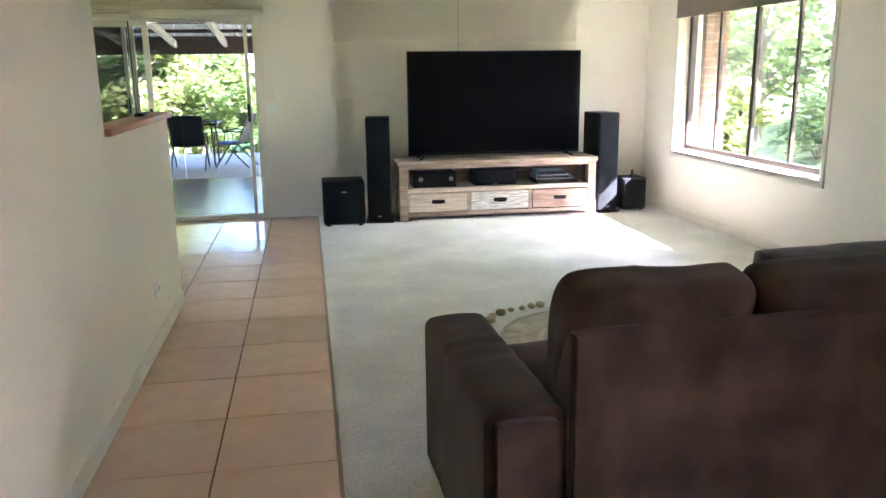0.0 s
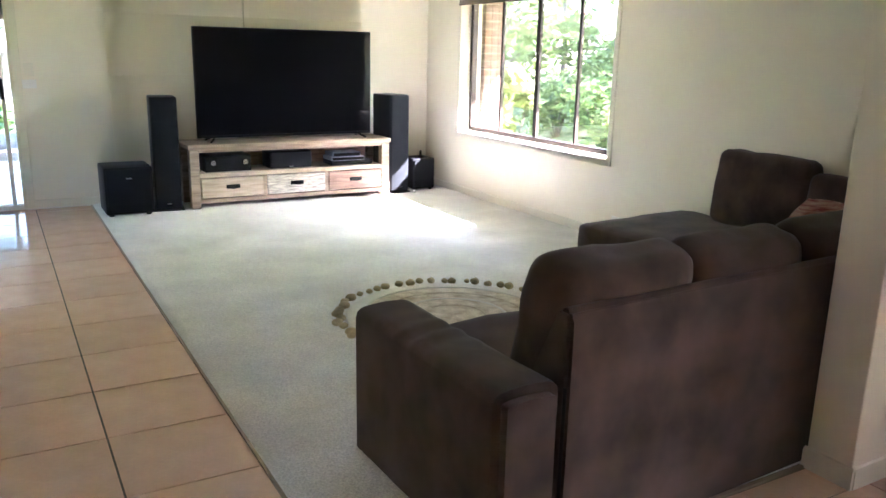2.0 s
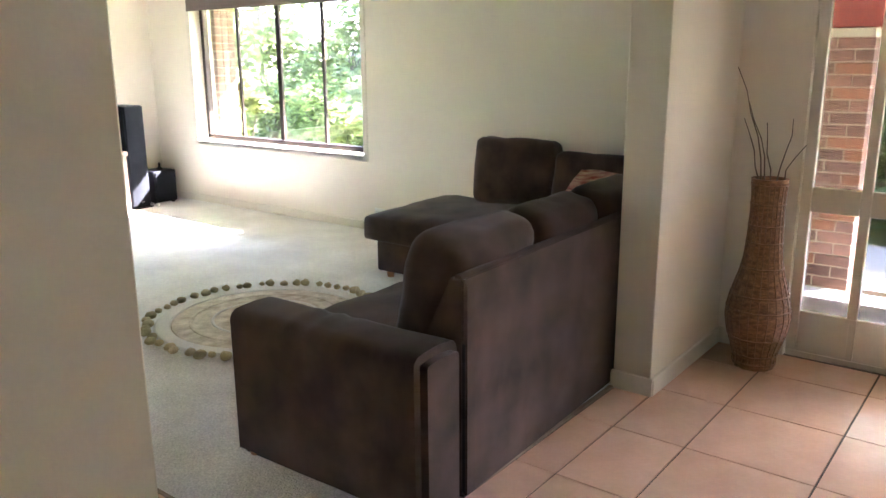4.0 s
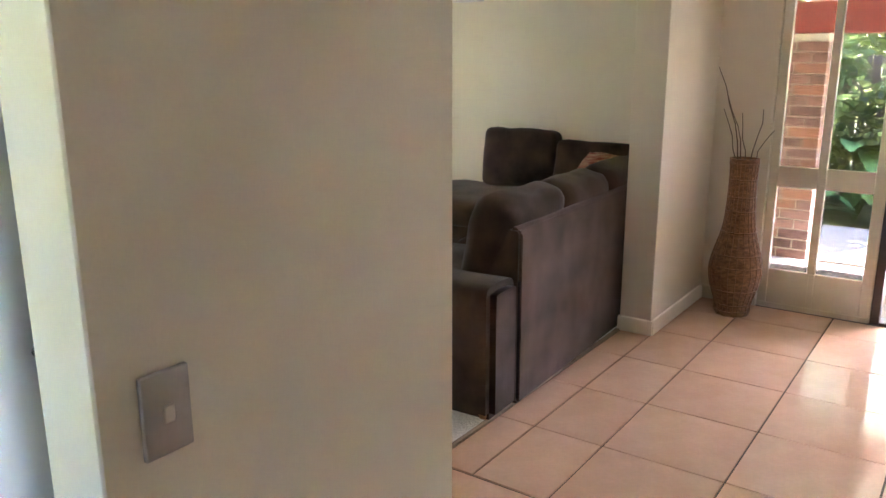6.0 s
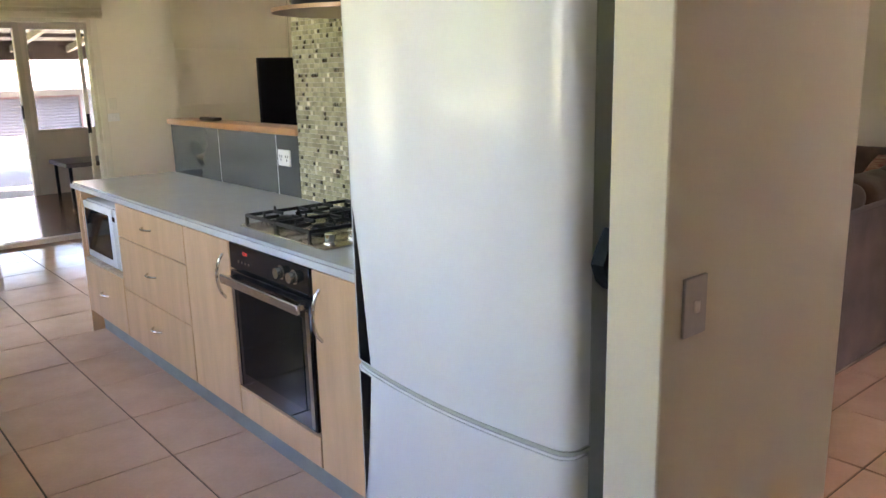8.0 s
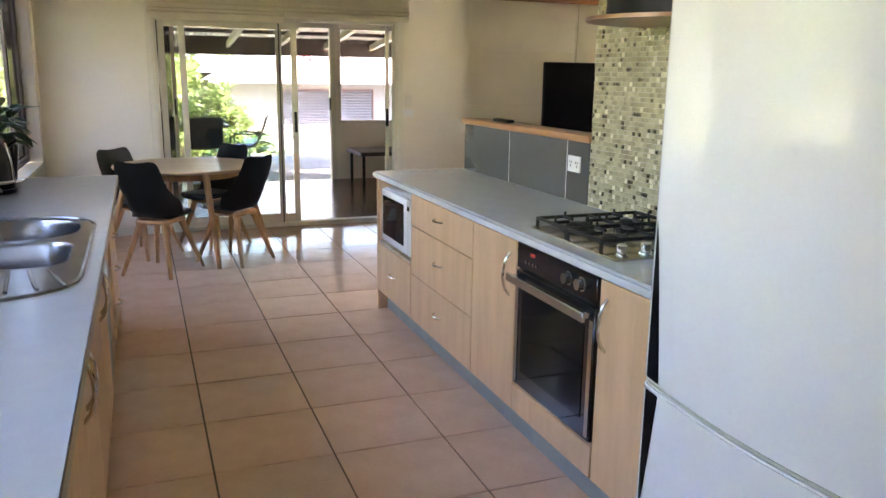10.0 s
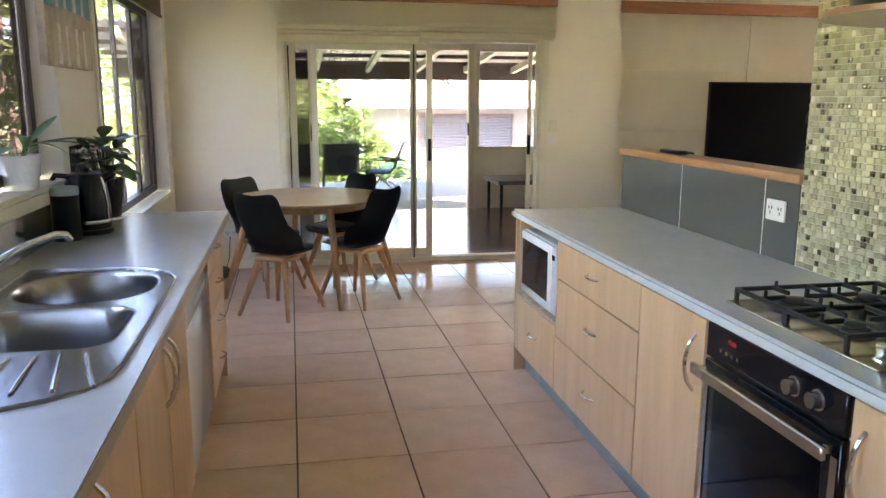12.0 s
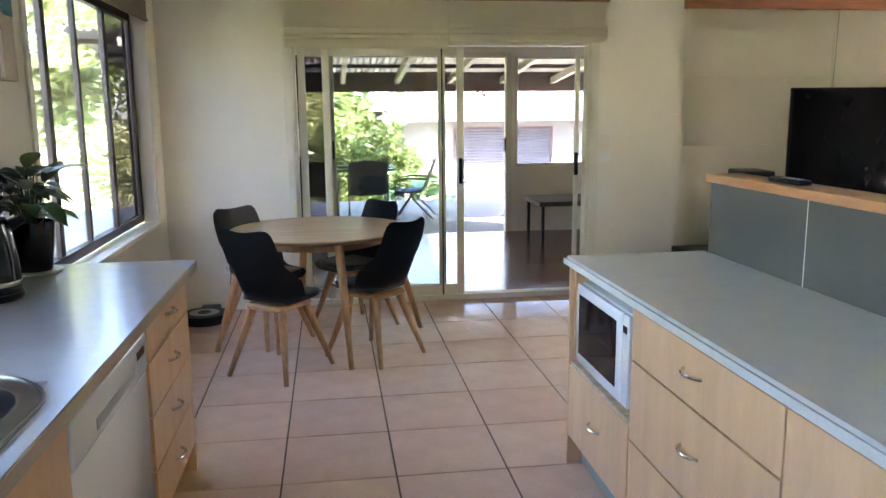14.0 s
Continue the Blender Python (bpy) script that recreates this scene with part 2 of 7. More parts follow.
def prism(bm, pts, axis, a, b):
    """A polygon in the two other axes, drawn out along one axis from a to b."""
    def place(u, v, q):
        return {"x": (q, u, v), "y": (u, q, v), "z": (u, v, q)}[axis]
    lo = [bm.verts.new(place(u, v, a)) for u, v in pts]
    hi = [bm.verts.new(place(u, v, b)) for u, v in pts]
    n = len(pts)
    for i in range(n):
        bm.faces.new((lo[i], lo[(i + 1) % n], hi[(i + 1) % n], hi[i]))
    bm.faces.new(lo[::-1])
    bm.faces.new(hi)
    bmesh.ops.recalc_face_normals(bm, faces=bm.faces)
    return bm


def pillow(bm, lo, hi, puff=0.5, n=8, sag=0.0, seed=1):
    """A soft cushion: a rounded box with full middle faces and pinched corners."""
    lo, hi = Vector(lo), Vector(hi)
    c, s = (lo + hi) / 2, (hi - lo) / 2
    b = bmesh.new()
    bmesh.ops.create_cube(b, size=2.0)
    bmesh.ops.subdivide_edges(b, edges=b.edges, cuts=n, use_grid_fill=True)
    for v in b.verts:
        p = v.co
        q = []
        for k in range(3):
            o = [p[j] for j in range(3) if j != k]
            flat = (1 - o[0] ** 4) * (1 - o[1] ** 4)
            q.append(p[k] * (1 - puff * 0.22 * (1 - flat)))
        r = Vector(q)
        nz = noise.noise(r * 1.7 + Vector((seed * 3.1, seed, 0))) * 0.03
        v.co = Vector((c[k] + s[k] * (r[k] + nz) for k in range(3)))
        if sag:
            v.co.z -= sag * (1 - p.x * p.x) * (1 - p.y * p.y) * (0.5 + 0.5 * p.z)
    me = bpy.data.meshes.new("tmp")
    b.to_mesh(me)
    b.free()
    bm.from_mesh(me)
    bpy.data.meshes.remove(me)
    return bm


def cushion(lo, hi, r, puff, axis, seed, n=13):
    """A stuffed cushion: a box with wide round edges, full along one axis, with soft dents."""
    lo, hi = Vector(lo), Vector(hi)
    c, half = (lo + hi) / 2, (hi - lo) / 2
    bm = bmesh.new()
    bmesh.ops.create_cube(bm, size=2.0)
    bmesh.ops.subdivide_edges(bm, edges=bm.edges, cuts=n, use_grid_fill=True)
    others = [k for k in range(3) if k != axis]
    for v in bm.verts:
        u = v.co.copy()
        p = Vector((u[k] * half[k] for k in range(3)))
        core = Vector((max(-(half[k] - r), min(half[k] - r, p[k])) for k in range(3)))
        d = p - core
        if d.length > 1e-6:
            p = core + d.normalized() * r
        full = (1 - u[others[0]] ** 2) * (1 - u[others[1]] ** 2)
        p[axis] += puff * full * u[axis]
        w = Vector((seed * 3.7, seed * 1.3, 0))
        nz = noise.noise(p * 4.5 + w) * 0.012 + noise.noise(p * 13 + w) * 0.005
        v.co = c + p + (d.normalized() if d.length > 1e-6 else Vector((0, 0, 0))) * nz
    return bm


def holed_wall(axis, a, b, u0, u1, z0, z1, holes):
    """A wall from a to b along axis, u0..u1 along the other, with rectangular holes (u0, u1, z0, z1)."""
    us = sorted({u0, u1, *[h[0] for h in holes], *[h[1] for h in holes]})
    zs = sorted({z0, z1, *[h[2] for h in holes], *[h[3] for h in holes]})
    solid = [[not any(h[0] <= (us[i] + us[i + 1]) / 2 <= h[1] and h[2] <= (zs[j] + zs[j + 1]) / 2 <= h[3] for h in holes)
              for j in range(len(zs) - 1)] for i in range(len(us) - 1)]
    bm = bmesh.new()

    def quad(*pts):
        bm.faces.new([bm.verts.new((p[0], p[1], p[2]) if axis == "x" else (p[1], p[0], p[2])) for p in pts])
    for i in range(len(us) - 1):
        for j in range(len(zs) - 1):
            if not solid[i][j]:
                continue
            p, q, r, s = us[i], us[i + 1], zs[j], zs[j + 1]
            for x in (a, b):
                quad((x, p, r), (x, q, r), (x, q, s), (x, p, s))
            for di, dj, e in ((-1, 0, ((a, p, r), (b, p, r), (b, p, s), (a, p, s))), (1, 0, ((a, q, r), (b, q, r), (b, q, s), (a, q, s))),
                              (0, -1, ((a, p, r), (b, p, r), (b, q, r), (a, q, r))), (0, 1, ((a, p, s), (b, p, s), (b, q, s), (a, q, s)))):
                ii, jj = i + di, j + dj
                if not (0 <= ii < len(us) - 1 and 0 <= jj < len(zs) - 1 and solid[ii][jj]):
                    quad(*e)
    bmesh.ops.remove_doubles(bm, verts=bm.verts, dist=1e-5)
    bmesh.ops.recalc_face_normals(bm, faces=bm.faces)
    return bm

# ---- the large structure ----
CEIL = 2.42
XW, XE, YN, YS, XF = -3.20, 4.16, 7.93, -1.70, 3.25   # inner faces: west, lounge east, north, south, front wall
DOOR = (-2.25, 0.08, 0.0, 2.02)                        # sliding door opening in the north wall
WIN_E = (4.86, 7.20, 0.64, 2.12)
WIN_W1 = (5.42, 7.60, 0.73, 2.16)
# Opening out of view, added so daylight reaches the fridge and near bench.
WIN_ADDED = (0.98, 2.14, 1.13, 2.16)
WIN_W2 = (2.55, 4.62, 1.13, 2.16)
FRONT = (-0.42, 1.14, 0.0, 2.12)

solo("wall_north", holed_wall("y", YN, YN + 0.14, XW - 0.14, XE + 0.24, -0.2, 2.7, [(DOOR[0], DOOR[1], -0.03, DOOR[3]), (0.95, 2.35, 0.75, 2.1)]), CREAM,
     "cream painted wall with the sliding door opening", "wall", kind="structure")
solo("wall_east", holed_wall("x", XE, XE + 0.24, 1.65, YN, -0.2, 2.7, [WIN_E]), CREAM, "cream painted lounge wall with a window opening", "wall", kind="structure")
solo("wall_west", holed_wall("x", XW - 0.14, XW, YS, YN, -0.2, 2.7, [WIN_W1, WIN_W2, WIN_ADDED]), CREAM, "cream painted kitchen wall with two window openings and one added for light", "wall", kind="structure")
solo("wall_lounge_south", boxes(((2.38, 1.47, -0.2), (XE + 0.24, 1.65, 2.7)), bev=0.004), CREAM, "cream painted end wall between lounge and entry", "wall", kind="structure")
solo("wall_front", holed_wall("x", XF, XF + 0.12, YS, 1.47, -0.2, 2.7, [(FRONT[0], FRONT[1], -0.02, FRONT[3])]), CREAM, "cream painted entry wall around the front door", "wall", kind="structure")
solo("wall_south", boxes(((XW - 0.14, YS - 0.14, -0.2), (XF + 0.12, YS, 2.7))), CREAM, "plain cream painted rear wall", "wall", kind="structure")
dw = boxes(((-0.42, 1.06, 0), (-0.325, 3.38, 2.6)), ((-0.42, 3.38, 0), (-0.325, 4.93, 1.195)))
solo("wall_divider", dw, CREAM, "cream painted dividing wall, half height towards the dining end", "wall", kind="structure")
solo("wall_fridge_nib", boxes(((-1.09, 0.93, 0), (-0.315, 1.06, 2.6)), bev=0.004), CREAM, "cream painted nib wall beside the fridge", "wall", kind="structure")
solo("ceiling", boxes(((XW - 0.14, YS - 0.14, CEIL), (XE + 0.24, YN + 0.14, CEIL + 0.1))), WHITE, "flat white plaster ceiling", "ceiling", kind="structure")

# floor: slab and grout bed, tiles laid at the end of the file
floor = solo("floor", boxes(((XW - 0.14, YS - 0.14, -0.2), (XE + 0.24, YN + 0.14, -0.006))), GROUT, "peach ceramic tile floor with dark grout joints", "floor", kind="structure")
cb = bmesh.new()
for x0, x1, y0, y1 in ((0.60, 4.155, 1.655, 7.925),):
    vs = {}
    nx, ny = 90, 150
    for i in range(nx + 1):
        for j in range(ny + 1):
            x, y = x0 + (x1 - x0) * i / nx, y0 + (y1 - y0) * j / ny
            z = 0.012 + 0.0025 * noise.noise(Vector((x * 3, y * 3, 0))) + 0.002 * noise.noise(Vector((x * 14, y * 14, 5)))
            if i == 0:
                z = 0.0
            vs[i, j] = cb.verts.new((x, y, z))
    for i in range(nx):
        for j in range(ny):
            cb.faces.new((vs[i, j], vs[i + 1, j], vs[i + 1, j + 1], vs[i, j + 1]))
solo("carpet", cb, CARPET, "cream wool loop carpet, wall to wall in the lounge", "carpet", kind="structure")
solo("carpet_edge_trim", boxes(((0.592, 1.64, -0.004), (0.604, YN, 0.006)), ((0.604, 1.642, -0.004), (2.38, 1.658, 0.007))), material("carpet_bar", (0.30, 0.22, 0.15), 0.5), "thin carpet edge bar beside the tiles", "trim", kind="structure")


def skirting(axis, face, side, a, b, z=0.0):
    prof = [(0, z), (0.014, z), (0.014, z + 0.065), (0.009, z + 0.078), (0, z + 0.082)]
    pts = [(face + side * u, v) for u, v in prof]
    if axis == "y":
        return prism(bmesh.new(), pts, "y", a, b)
    return prism(bmesh.new(), pts, "x", a, b)


for axis, face, side, a, b in (("y", XE, -1, 1.66, YN), ("x", YN, -1, 0.12, XE - 0.015), ("x", YN, -1, XW, DOOR[0] - 0.05), ("y", -0.325, 1, 1.06, 4.93),
                               ("x", 0.93, -1, -1.09, -0.315), ("x", 1.47, -1, 2.38, XF - 0.015), ("y", XF, -1, 1.19, 1.47), ("y", 2.38, -1, 1.46, 1.66),
                               ("y", -0.315, 1, 0.93, 1.06), ("y", XF, -1, YS, -0.47), ("x", YS, 1, XW, XF), ("y", XW, 1, 5.22, YN)):
    solo("baseboard", skirting(axis, face, side, a, b), TRIM, "low cream painted baseboard", "baseboard", kind="structure")


def frame_bars(axis, face, depth, u0, u1, z0, z1, wdt, bev=0.003):
    """Four bars round an opening; axis is the wall's normal."""
    bm = bmesh.new()
    for p, q, r, s in ((u0, u0 + wdt, z0, z1), (u1 - wdt, u1, z0, z1), (u0 + wdt, u1 - wdt, z0, z0 + wdt), (u0 + wdt, u1 - wdt, z1 - wdt, z1)):
        lo, hi = ((face, p, r), (face + depth, q, s)) if axis == "x" else ((p, face, r), (q, face + depth, s))
        box(bm, lo, hi, bev, 1)
    return bm


def pane(axis, at, u0, u1, z0, z1, parent, name="pane"):
    lo, hi = ((at, u0, z0), (at + 0.005, u1, z1)) if axis == "x" else ((u0, at, z0), (u1, at + 0.005, z1))
    ob = part(name, boxes((lo, hi)), PANE, parent, w=True)
    ob.visible_shadow = False
    return ob


# lounge window
w1 = thing("window_1", (XE + 0.12, 6.03, WIN_E[2]), "brown aluminium sliding window with a cream timber surround", "window", kind="structure")
part("window_frame", frame_bars("x", XE + 0.10, 0.06, 4.88, 7.18, 0.665, 2.10, 0.045), BRONZE, w1, w=True)
for y in (5.44, 6.03, 6.62):
    wd = 0.026 if y == 6.03 else 0.014
    part("mullion", boxes(((XE + 0.115, y - wd, 0.71), (XE + 0.145, y + wd, 2.06)), bev=0.003), BRONZE, w1, w=True)
for a, b in ((4.93, 5.42), (5.46, 6.0), (6.06, 6.60), (6.64, 7.13)):
    pane("x", XE + 0.128, a, b, 0.71, 2.06, w1)
part("window_sill", boxes(((XE - 0.012, 4.82, 0.62), (XE + 0.10, 7.24, 0.645)), bev=0.004), TRIM, w1, w=True)
part("surround", frame_bars("x", XE - 0.012, 0.014, 4.81, 7.25, 0.60, 2.16, 0.05), TRIM, w1, w=True)
rb = thing("roller_blind", (XE - 0.03, 6.03, 1.94), "taupe roller blind pulled a little way down", "blind")
part("fabric", boxes(((XE - 0.035, 4.84, 1.945), (XE - 0.031, 7.20, 2.20))), ROLLER, rb, w=True)
part("bottom_rail", boxes(((XE - 0.042, 4.84, 1.928), (XE - 0.024, 7.20, 1.948)), bev=0.004), ROLLER, rb, w=True)
tb = bmesh.new()
cyl(tb, (XE - 0.035, 4.83, 2.22), (XE - 0.035, 7.21, 2.22), 0.03, seg=16)
part("roller_tube", tb, ROLLER, rb, w=True)

# kitchen windows; the third is unseen, added to light the fridge
for k, (w, muls) in enumerate(((WIN_W1, (5.93, 6.42, 6.98)), (WIN_W2, (3.25, 3.9)), (WIN_ADDED, (1.56,)))):
    wk = thing("window_%d" % (2, 3, 5)[k], (XW - 0.1, (w[0] + w[1]) / 2, w[2]), "brown aluminium sliding kitchen window in a cream reveal", "window", kind="structure")
    part("window_frame", frame_bars("x", XW - 0.135, 0.05, w[0] + 0.005, w[1] - 0.005, w[2] + 0.02, w[3] - 0.005, 0.05), BRONZE, wk, w=True)
    for y in muls:
        hw = 0.028 if y in (5.93, 6.98) else 0.016
        part("mullion", boxes(((XW - 0.125, y - hw, w[2] + 0.07), (XW - 0.095, y + hw, w[3] - 0.05)), bev=0.003), BRONZE, wk, w=True)
    ys = [w[0] + 0.05, *muls, w[1] - 0.05]
    for a, b in zip(ys, ys[1:]):
        glass = pane("x", XW - 0.112, a + 0.016, b - 0.016, w[2] + 0.07, w[3] - 0.05, wk)
        if a > 6.9 or 3.8 < a < 4.5:
            glass.data.materials[0] = FLYSCREEN
    part("window_sill", boxes(((XW - 0.085, w[0] - 0.04, w[2] - 0.018), (XW + 0.016, w[1] + 0.04, w[2] + 0.006)), bev=0.005), TRIM, wk, w=True)
    part("surround", frame_bars("x", XW - 0.002, 0.014, w[0] - 0.05, w[1] + 0.05, w[2] - 0.07, w[3] + 0.05, 0.05), TRIM, wk, w=True)
kb = thing("roller_blind", (XW + 0.03, 6.7, 2.16), "rolled-up dark roller blind above the kitchen window", "blind")
part("fabric", boxes(((XW + 0.02, WIN_W1[0], 2.12), (XW + 0.025, WIN_W1[1], 2.24))), ROLLER, kb, w=True)
part("bottom_rail", boxes(((XW + 0.012, WIN_W1[0], 2.105), (XW + 0.034, WIN_W1[1], 2.125)), bev=0.004), ROLLER, kb, w=True)

# sliding door to the sunroom
sd = thing("door_1", (-1.1, YN + 0.05, 0), "cream aluminium sliding glass door, one leaf standing open", "sliding door", kind="structure")
part("door_frame", frame_bars("y", YN + 0.015, 0.10, DOOR[0] - 0.012, DOOR[1] + 0.012, -0.01, DOOR[3] + 0.012, 0.05), ALU, sd, w=True)
part("architrave", boxes(((DOOR[0] - 0.05, YN - 0.014, 0), (DOOR[0] + 0.012, YN - 0.001, 2.06)), ((DOOR[1] - 0.012, YN - 0.014, 0), (DOOR[1] + 0.05, YN - 0.001, 2.06)), bev=0.003), TRIM, sd, w=True)
part("track", boxes(((DOOR[0] + 0.04, YN + 0.02, -0.004), (DOOR[1] - 0.04, YN + 0.03, 0.02)), ((DOOR[0] + 0.04, YN + 0.065, -0.004), (DOOR[1] - 0.04, YN + 0.075, 0.02)), ((DOOR[0] + 0.04, YN + 0.1, -0.004), (DOOR[1] - 0.04, YN + 0.108, 0.02))), ALU, sd, "grooved sill track", w=True)


def leaf(u0, u1, y, wdt=0.055, name="door_leaf", handle=None):
    f = part(name, frame_bars("y", y, 0.03, u0, u1, 0.025, 1.96, wdt), ALU, sd, w=True)
    part("kick_rail", boxes(((u0 + wdt, y + 0.002, 0.08), (u1 - wdt, y + 0.028, 0.12))), ALU, f, w=True)
    pane("y", y + 0.013, u0 + wdt, u1 - wdt, 0.08, 1.91, f)
    if handle:
        part("handle", boxes(((handle - 0.014, y - 0.014, 0.93), (handle + 0.014, y, 1.13)), bev=0.004), BLACK, f, w=True)
    return f


leaf(-2.20, -1.08, YN + 0.075)
leaf(-2.02, -0.94, YN + 0.035, handle=-0.968)
part("meeting_stile", boxes(((-1.118, YN + 0.020, 0.025), (-1.106, YN + 0.033, 1.96)), bev=0.003), BRONZE, sd, w=True)
part("screen_stile", boxes(((-0.045, YN + 0.03, 0.02), (-0.012, YN + 0.06, 1.97)), bev=0.003), ALU, sd, w=True)
part("lock", boxes(((-0.05, YN + 0.012, 0.98), (-0.02, YN + 0.03, 1.16)), bev=0.004), BLACK, sd, w=True)


def roman_blind(x0, x1, ztop, zbot, folds, ymid, label):
    b = thing("roman_blind", ((x0 + x1) / 2, ymid, zbot), label, "blind")
    bm = bmesh.new()
    n = 26
    rows = []
    zs = [zbot + (ztop - zbot) * i / 30 for i in range(31)]
    for z in zs:
        row = []
        for i in range(n + 1):
            x = x0 + (x1 - x0) * i / n
            y = ymid + 0.004 * noise.noise(Vector((x * 2.2, z * 1.5, 3)))
            for f in folds:
                d = z - f
                if -0.10 < d < 0:
                    y -= 0.02 * (1 + d / 0.10)
            row.append(bm.verts.new((x, y, z)))
        rows.append(row)
    for a, c in zip(rows, rows[1:]):
        for i in range(n):
            bm.faces.new((a[i], a[i + 1], c[i + 1], c[i]))
    bmesh.ops.solidify(bm, geom=bm.faces[:], thickness=0.004)
    part("fabric", bm, BLIND, b, w=True, sharp=25)
    part("bottom_bar", boxes(((x0 + 0.004, ymid - 0.012, zbot - 0.012), (x1 - 0.004, ymid + 0.004, zbot + 0.006)), bev=0.003), BLIND, b, w=True)
    for f in folds:
        part("batten", boxes(((x0 + 0.004, ymid - 0.024, f - 0.008), (x1 - 0.004, ymid - 0.018, f + 0.004)), bev=0.002), BLIND, b, w=True)
    return b


roman_blind(-2.28, -1.075, 2.31, 1.975, (2.10, 2.055, 2.02), YN - 0.045, "raised cream roman blind above the sliding door")
roman_blind(-1.065, 0.165, 2.31, 2.02, (2.14, 2.10, 2.06), YN - 0.045, "raised cream roman blind above the open door leaf")
solo("blind_pelmet", boxes(((-2.30, YN - 0.075, 2.305), (0.18, YN - 0.002, 2.395)), bev=0.004), PELMET, "red cedar batten over the door blinds", "pelmet", at=(-1.06, YN - 0.03, 2.305))
roman_blind(0.83, 2.085, 2.27, 0.30, (1.75, 1.2), YN - 0.03, "lowered cream roman blind behind the television")
roman_blind(2.095, 3.35, 2.27, 0.30, (1.75, 1.2), YN - 0.03, "lowered cream roman blind behind the television")
solo("blind_pelmet", boxes(((0.81, YN - 0.07, 2.265), (3.37, YN - 0.002, 2.37)), bev=0.004), PELMET, "red cedar batten over the lounge blinds", "pelmet", at=(2.09, YN - 0.03, 2.265))

wt_ = thing("window_6", (1.65, YN + 0.07, 0.75), "cream aluminium window hidden behind the lounge blinds", "window", kind="structure")
part("window_frame", frame_bars("y", YN + 0.05, 0.05, 0.955, 2.345, 0.755, 2.095, 0.05), ALU, wt_, w=True)
pane("y", YN + 0.072, 1.0, 2.3, 0.8, 2.05, wt_)

# ledge on the half wall
solo("ledge", boxes(((-0.445, 3.38, 1.196), (-0.295, 4.95, 1.230)), bev=0.006, seg=2), LEDGE, "oiled jarrah timber ledge on the half wall", "ledge", at=(-0.37, 4.2, 1.197))

# ---- lounge ----
con = thing("tv_console", (2.385, 7.52, 0), "reclaimed timber television console with three mismatched drawers", "tv console")
cx0, cx1, cy0, cy1 = 1.385, 3.39, 7.30, 7.75
part("top", boxes(((cx0 - 0.012, cy0 - 0.012, 0.555), (cx1 + 0.012, cy1, 0.60)), bev=0.006, seg=2), OAK, con, w=True)
for x in (cx0, cx1 - 0.085):
    for y in (cy0, cy1 - 0.085):
        part("leg", boxes(((x, y, 0.012), (x + 0.085, y + 0.085, 0.555)), bev=0.006), OAK, con, w=True)
part("shelf", boxes(((cx0 + 0.085, cy0 + 0.006, 0.295), (cx1 - 0.085, cy1 - 0.02, 0.335)), bev=0.004), OAK_PALE, con, w=True)
part("bottom_rail", boxes(((cx0 + 0.085, cy0 + 0.008, 0.055), (cx1 - 0.085, cy1 - 0.02, 0.095)), bev=0.004), OAK, con, w=True)
part("back_panel", boxes(((cx0 + 0.085, cy1 - 0.04, 0.09), (cx1 - 0.085, cy1 - 0.022, 0.555))), OAK_RED, con, w=True)
part("top_rail", boxes(((cx0 + 0.085, cy0 + 0.01, 0.525), (cx1 - 0.085, cy0 + 0.04, 0.555)), bev=0.003), OAK, con, w=True)
for k, (a, b, m, lab) in enumerate(((1.478, 2.06, OAK_PALE, "pale sanded drawer front"), (2.10, 2.685, OAK_GREY, "weathered whitewashed drawer front"), (2.725, 3.297, OAK_RED, "red-brown drawer front"))):
    d = part("drawer", boxes(((a, cy0 - 0.004, 0.105), (b, cy0 + 0.34, 0.287)), bev=0.005), m, con, lab, w=True)
    mid = (a + b) / 2
    hb = bmesh.new()
    box(hb, (mid - 0.065, cy0 - 0.010, 0.185), (mid + 0.065, cy0 - 0.004, 0.222), 0.003, 1)
    tube(hb, [(mid - 0.05, cy0 - 0.010, 0.205), (mid - 0.045, cy0 - 0.03, 0.198), (mid, cy0 - 0.036, 0.194), (mid + 0.045, cy0 - 0.03, 0.198), (mid + 0.05, cy0 - 0.010, 0.205)], 0.008, 8)
    part("handle", hb, BLACK, d, "black iron cup handle", w=True)
    if k < 2:
        part("divider", boxes(((b + 0.003, cy0 + 0.004, 0.095), (b + 0.037, cy1 - 0.05, 0.295))), OAK, con, w=True)

tv = thing("television", (2.39, 7.52, 0.60), "large black flat-screen television on two splayed feet", "television")
part("bezel", boxes(((1.51, 7.498, 0.635), (3.268, 7.53, 1.645)), bev=0.006, seg=2), BLACK, tv, w=True)
part("screen", boxes(((1.522, 7.494, 0.665), (3.256, 7.4975, 1.634)), bev=0.001), SCREEN, tv, w=True)
part("rear_housing", boxes(((1.75, 7.53, 0.70), (3.02, 7.575, 1.32)), bev=0.02, seg=2), BLACK, tv, w=True)
part("maker_badge", boxes(((2.355, 7.4925, 0.645), (2.425, 7.4975, 0.656))), CHROME, tv, w=True)
for x, s in ((1.68, -1), (3.10, 1)):
    fb = bmesh.new()
    for y in (7.40, 7.64):
        tube(fb, [(x, 7.515, 0.66), (x + s * 0.03, (7.515 + y) / 2, 0.632), (x + s * 0.07, y, 0.608)], 0.009, 8)
    part("foot", fb, BLACK, tv, w=True)
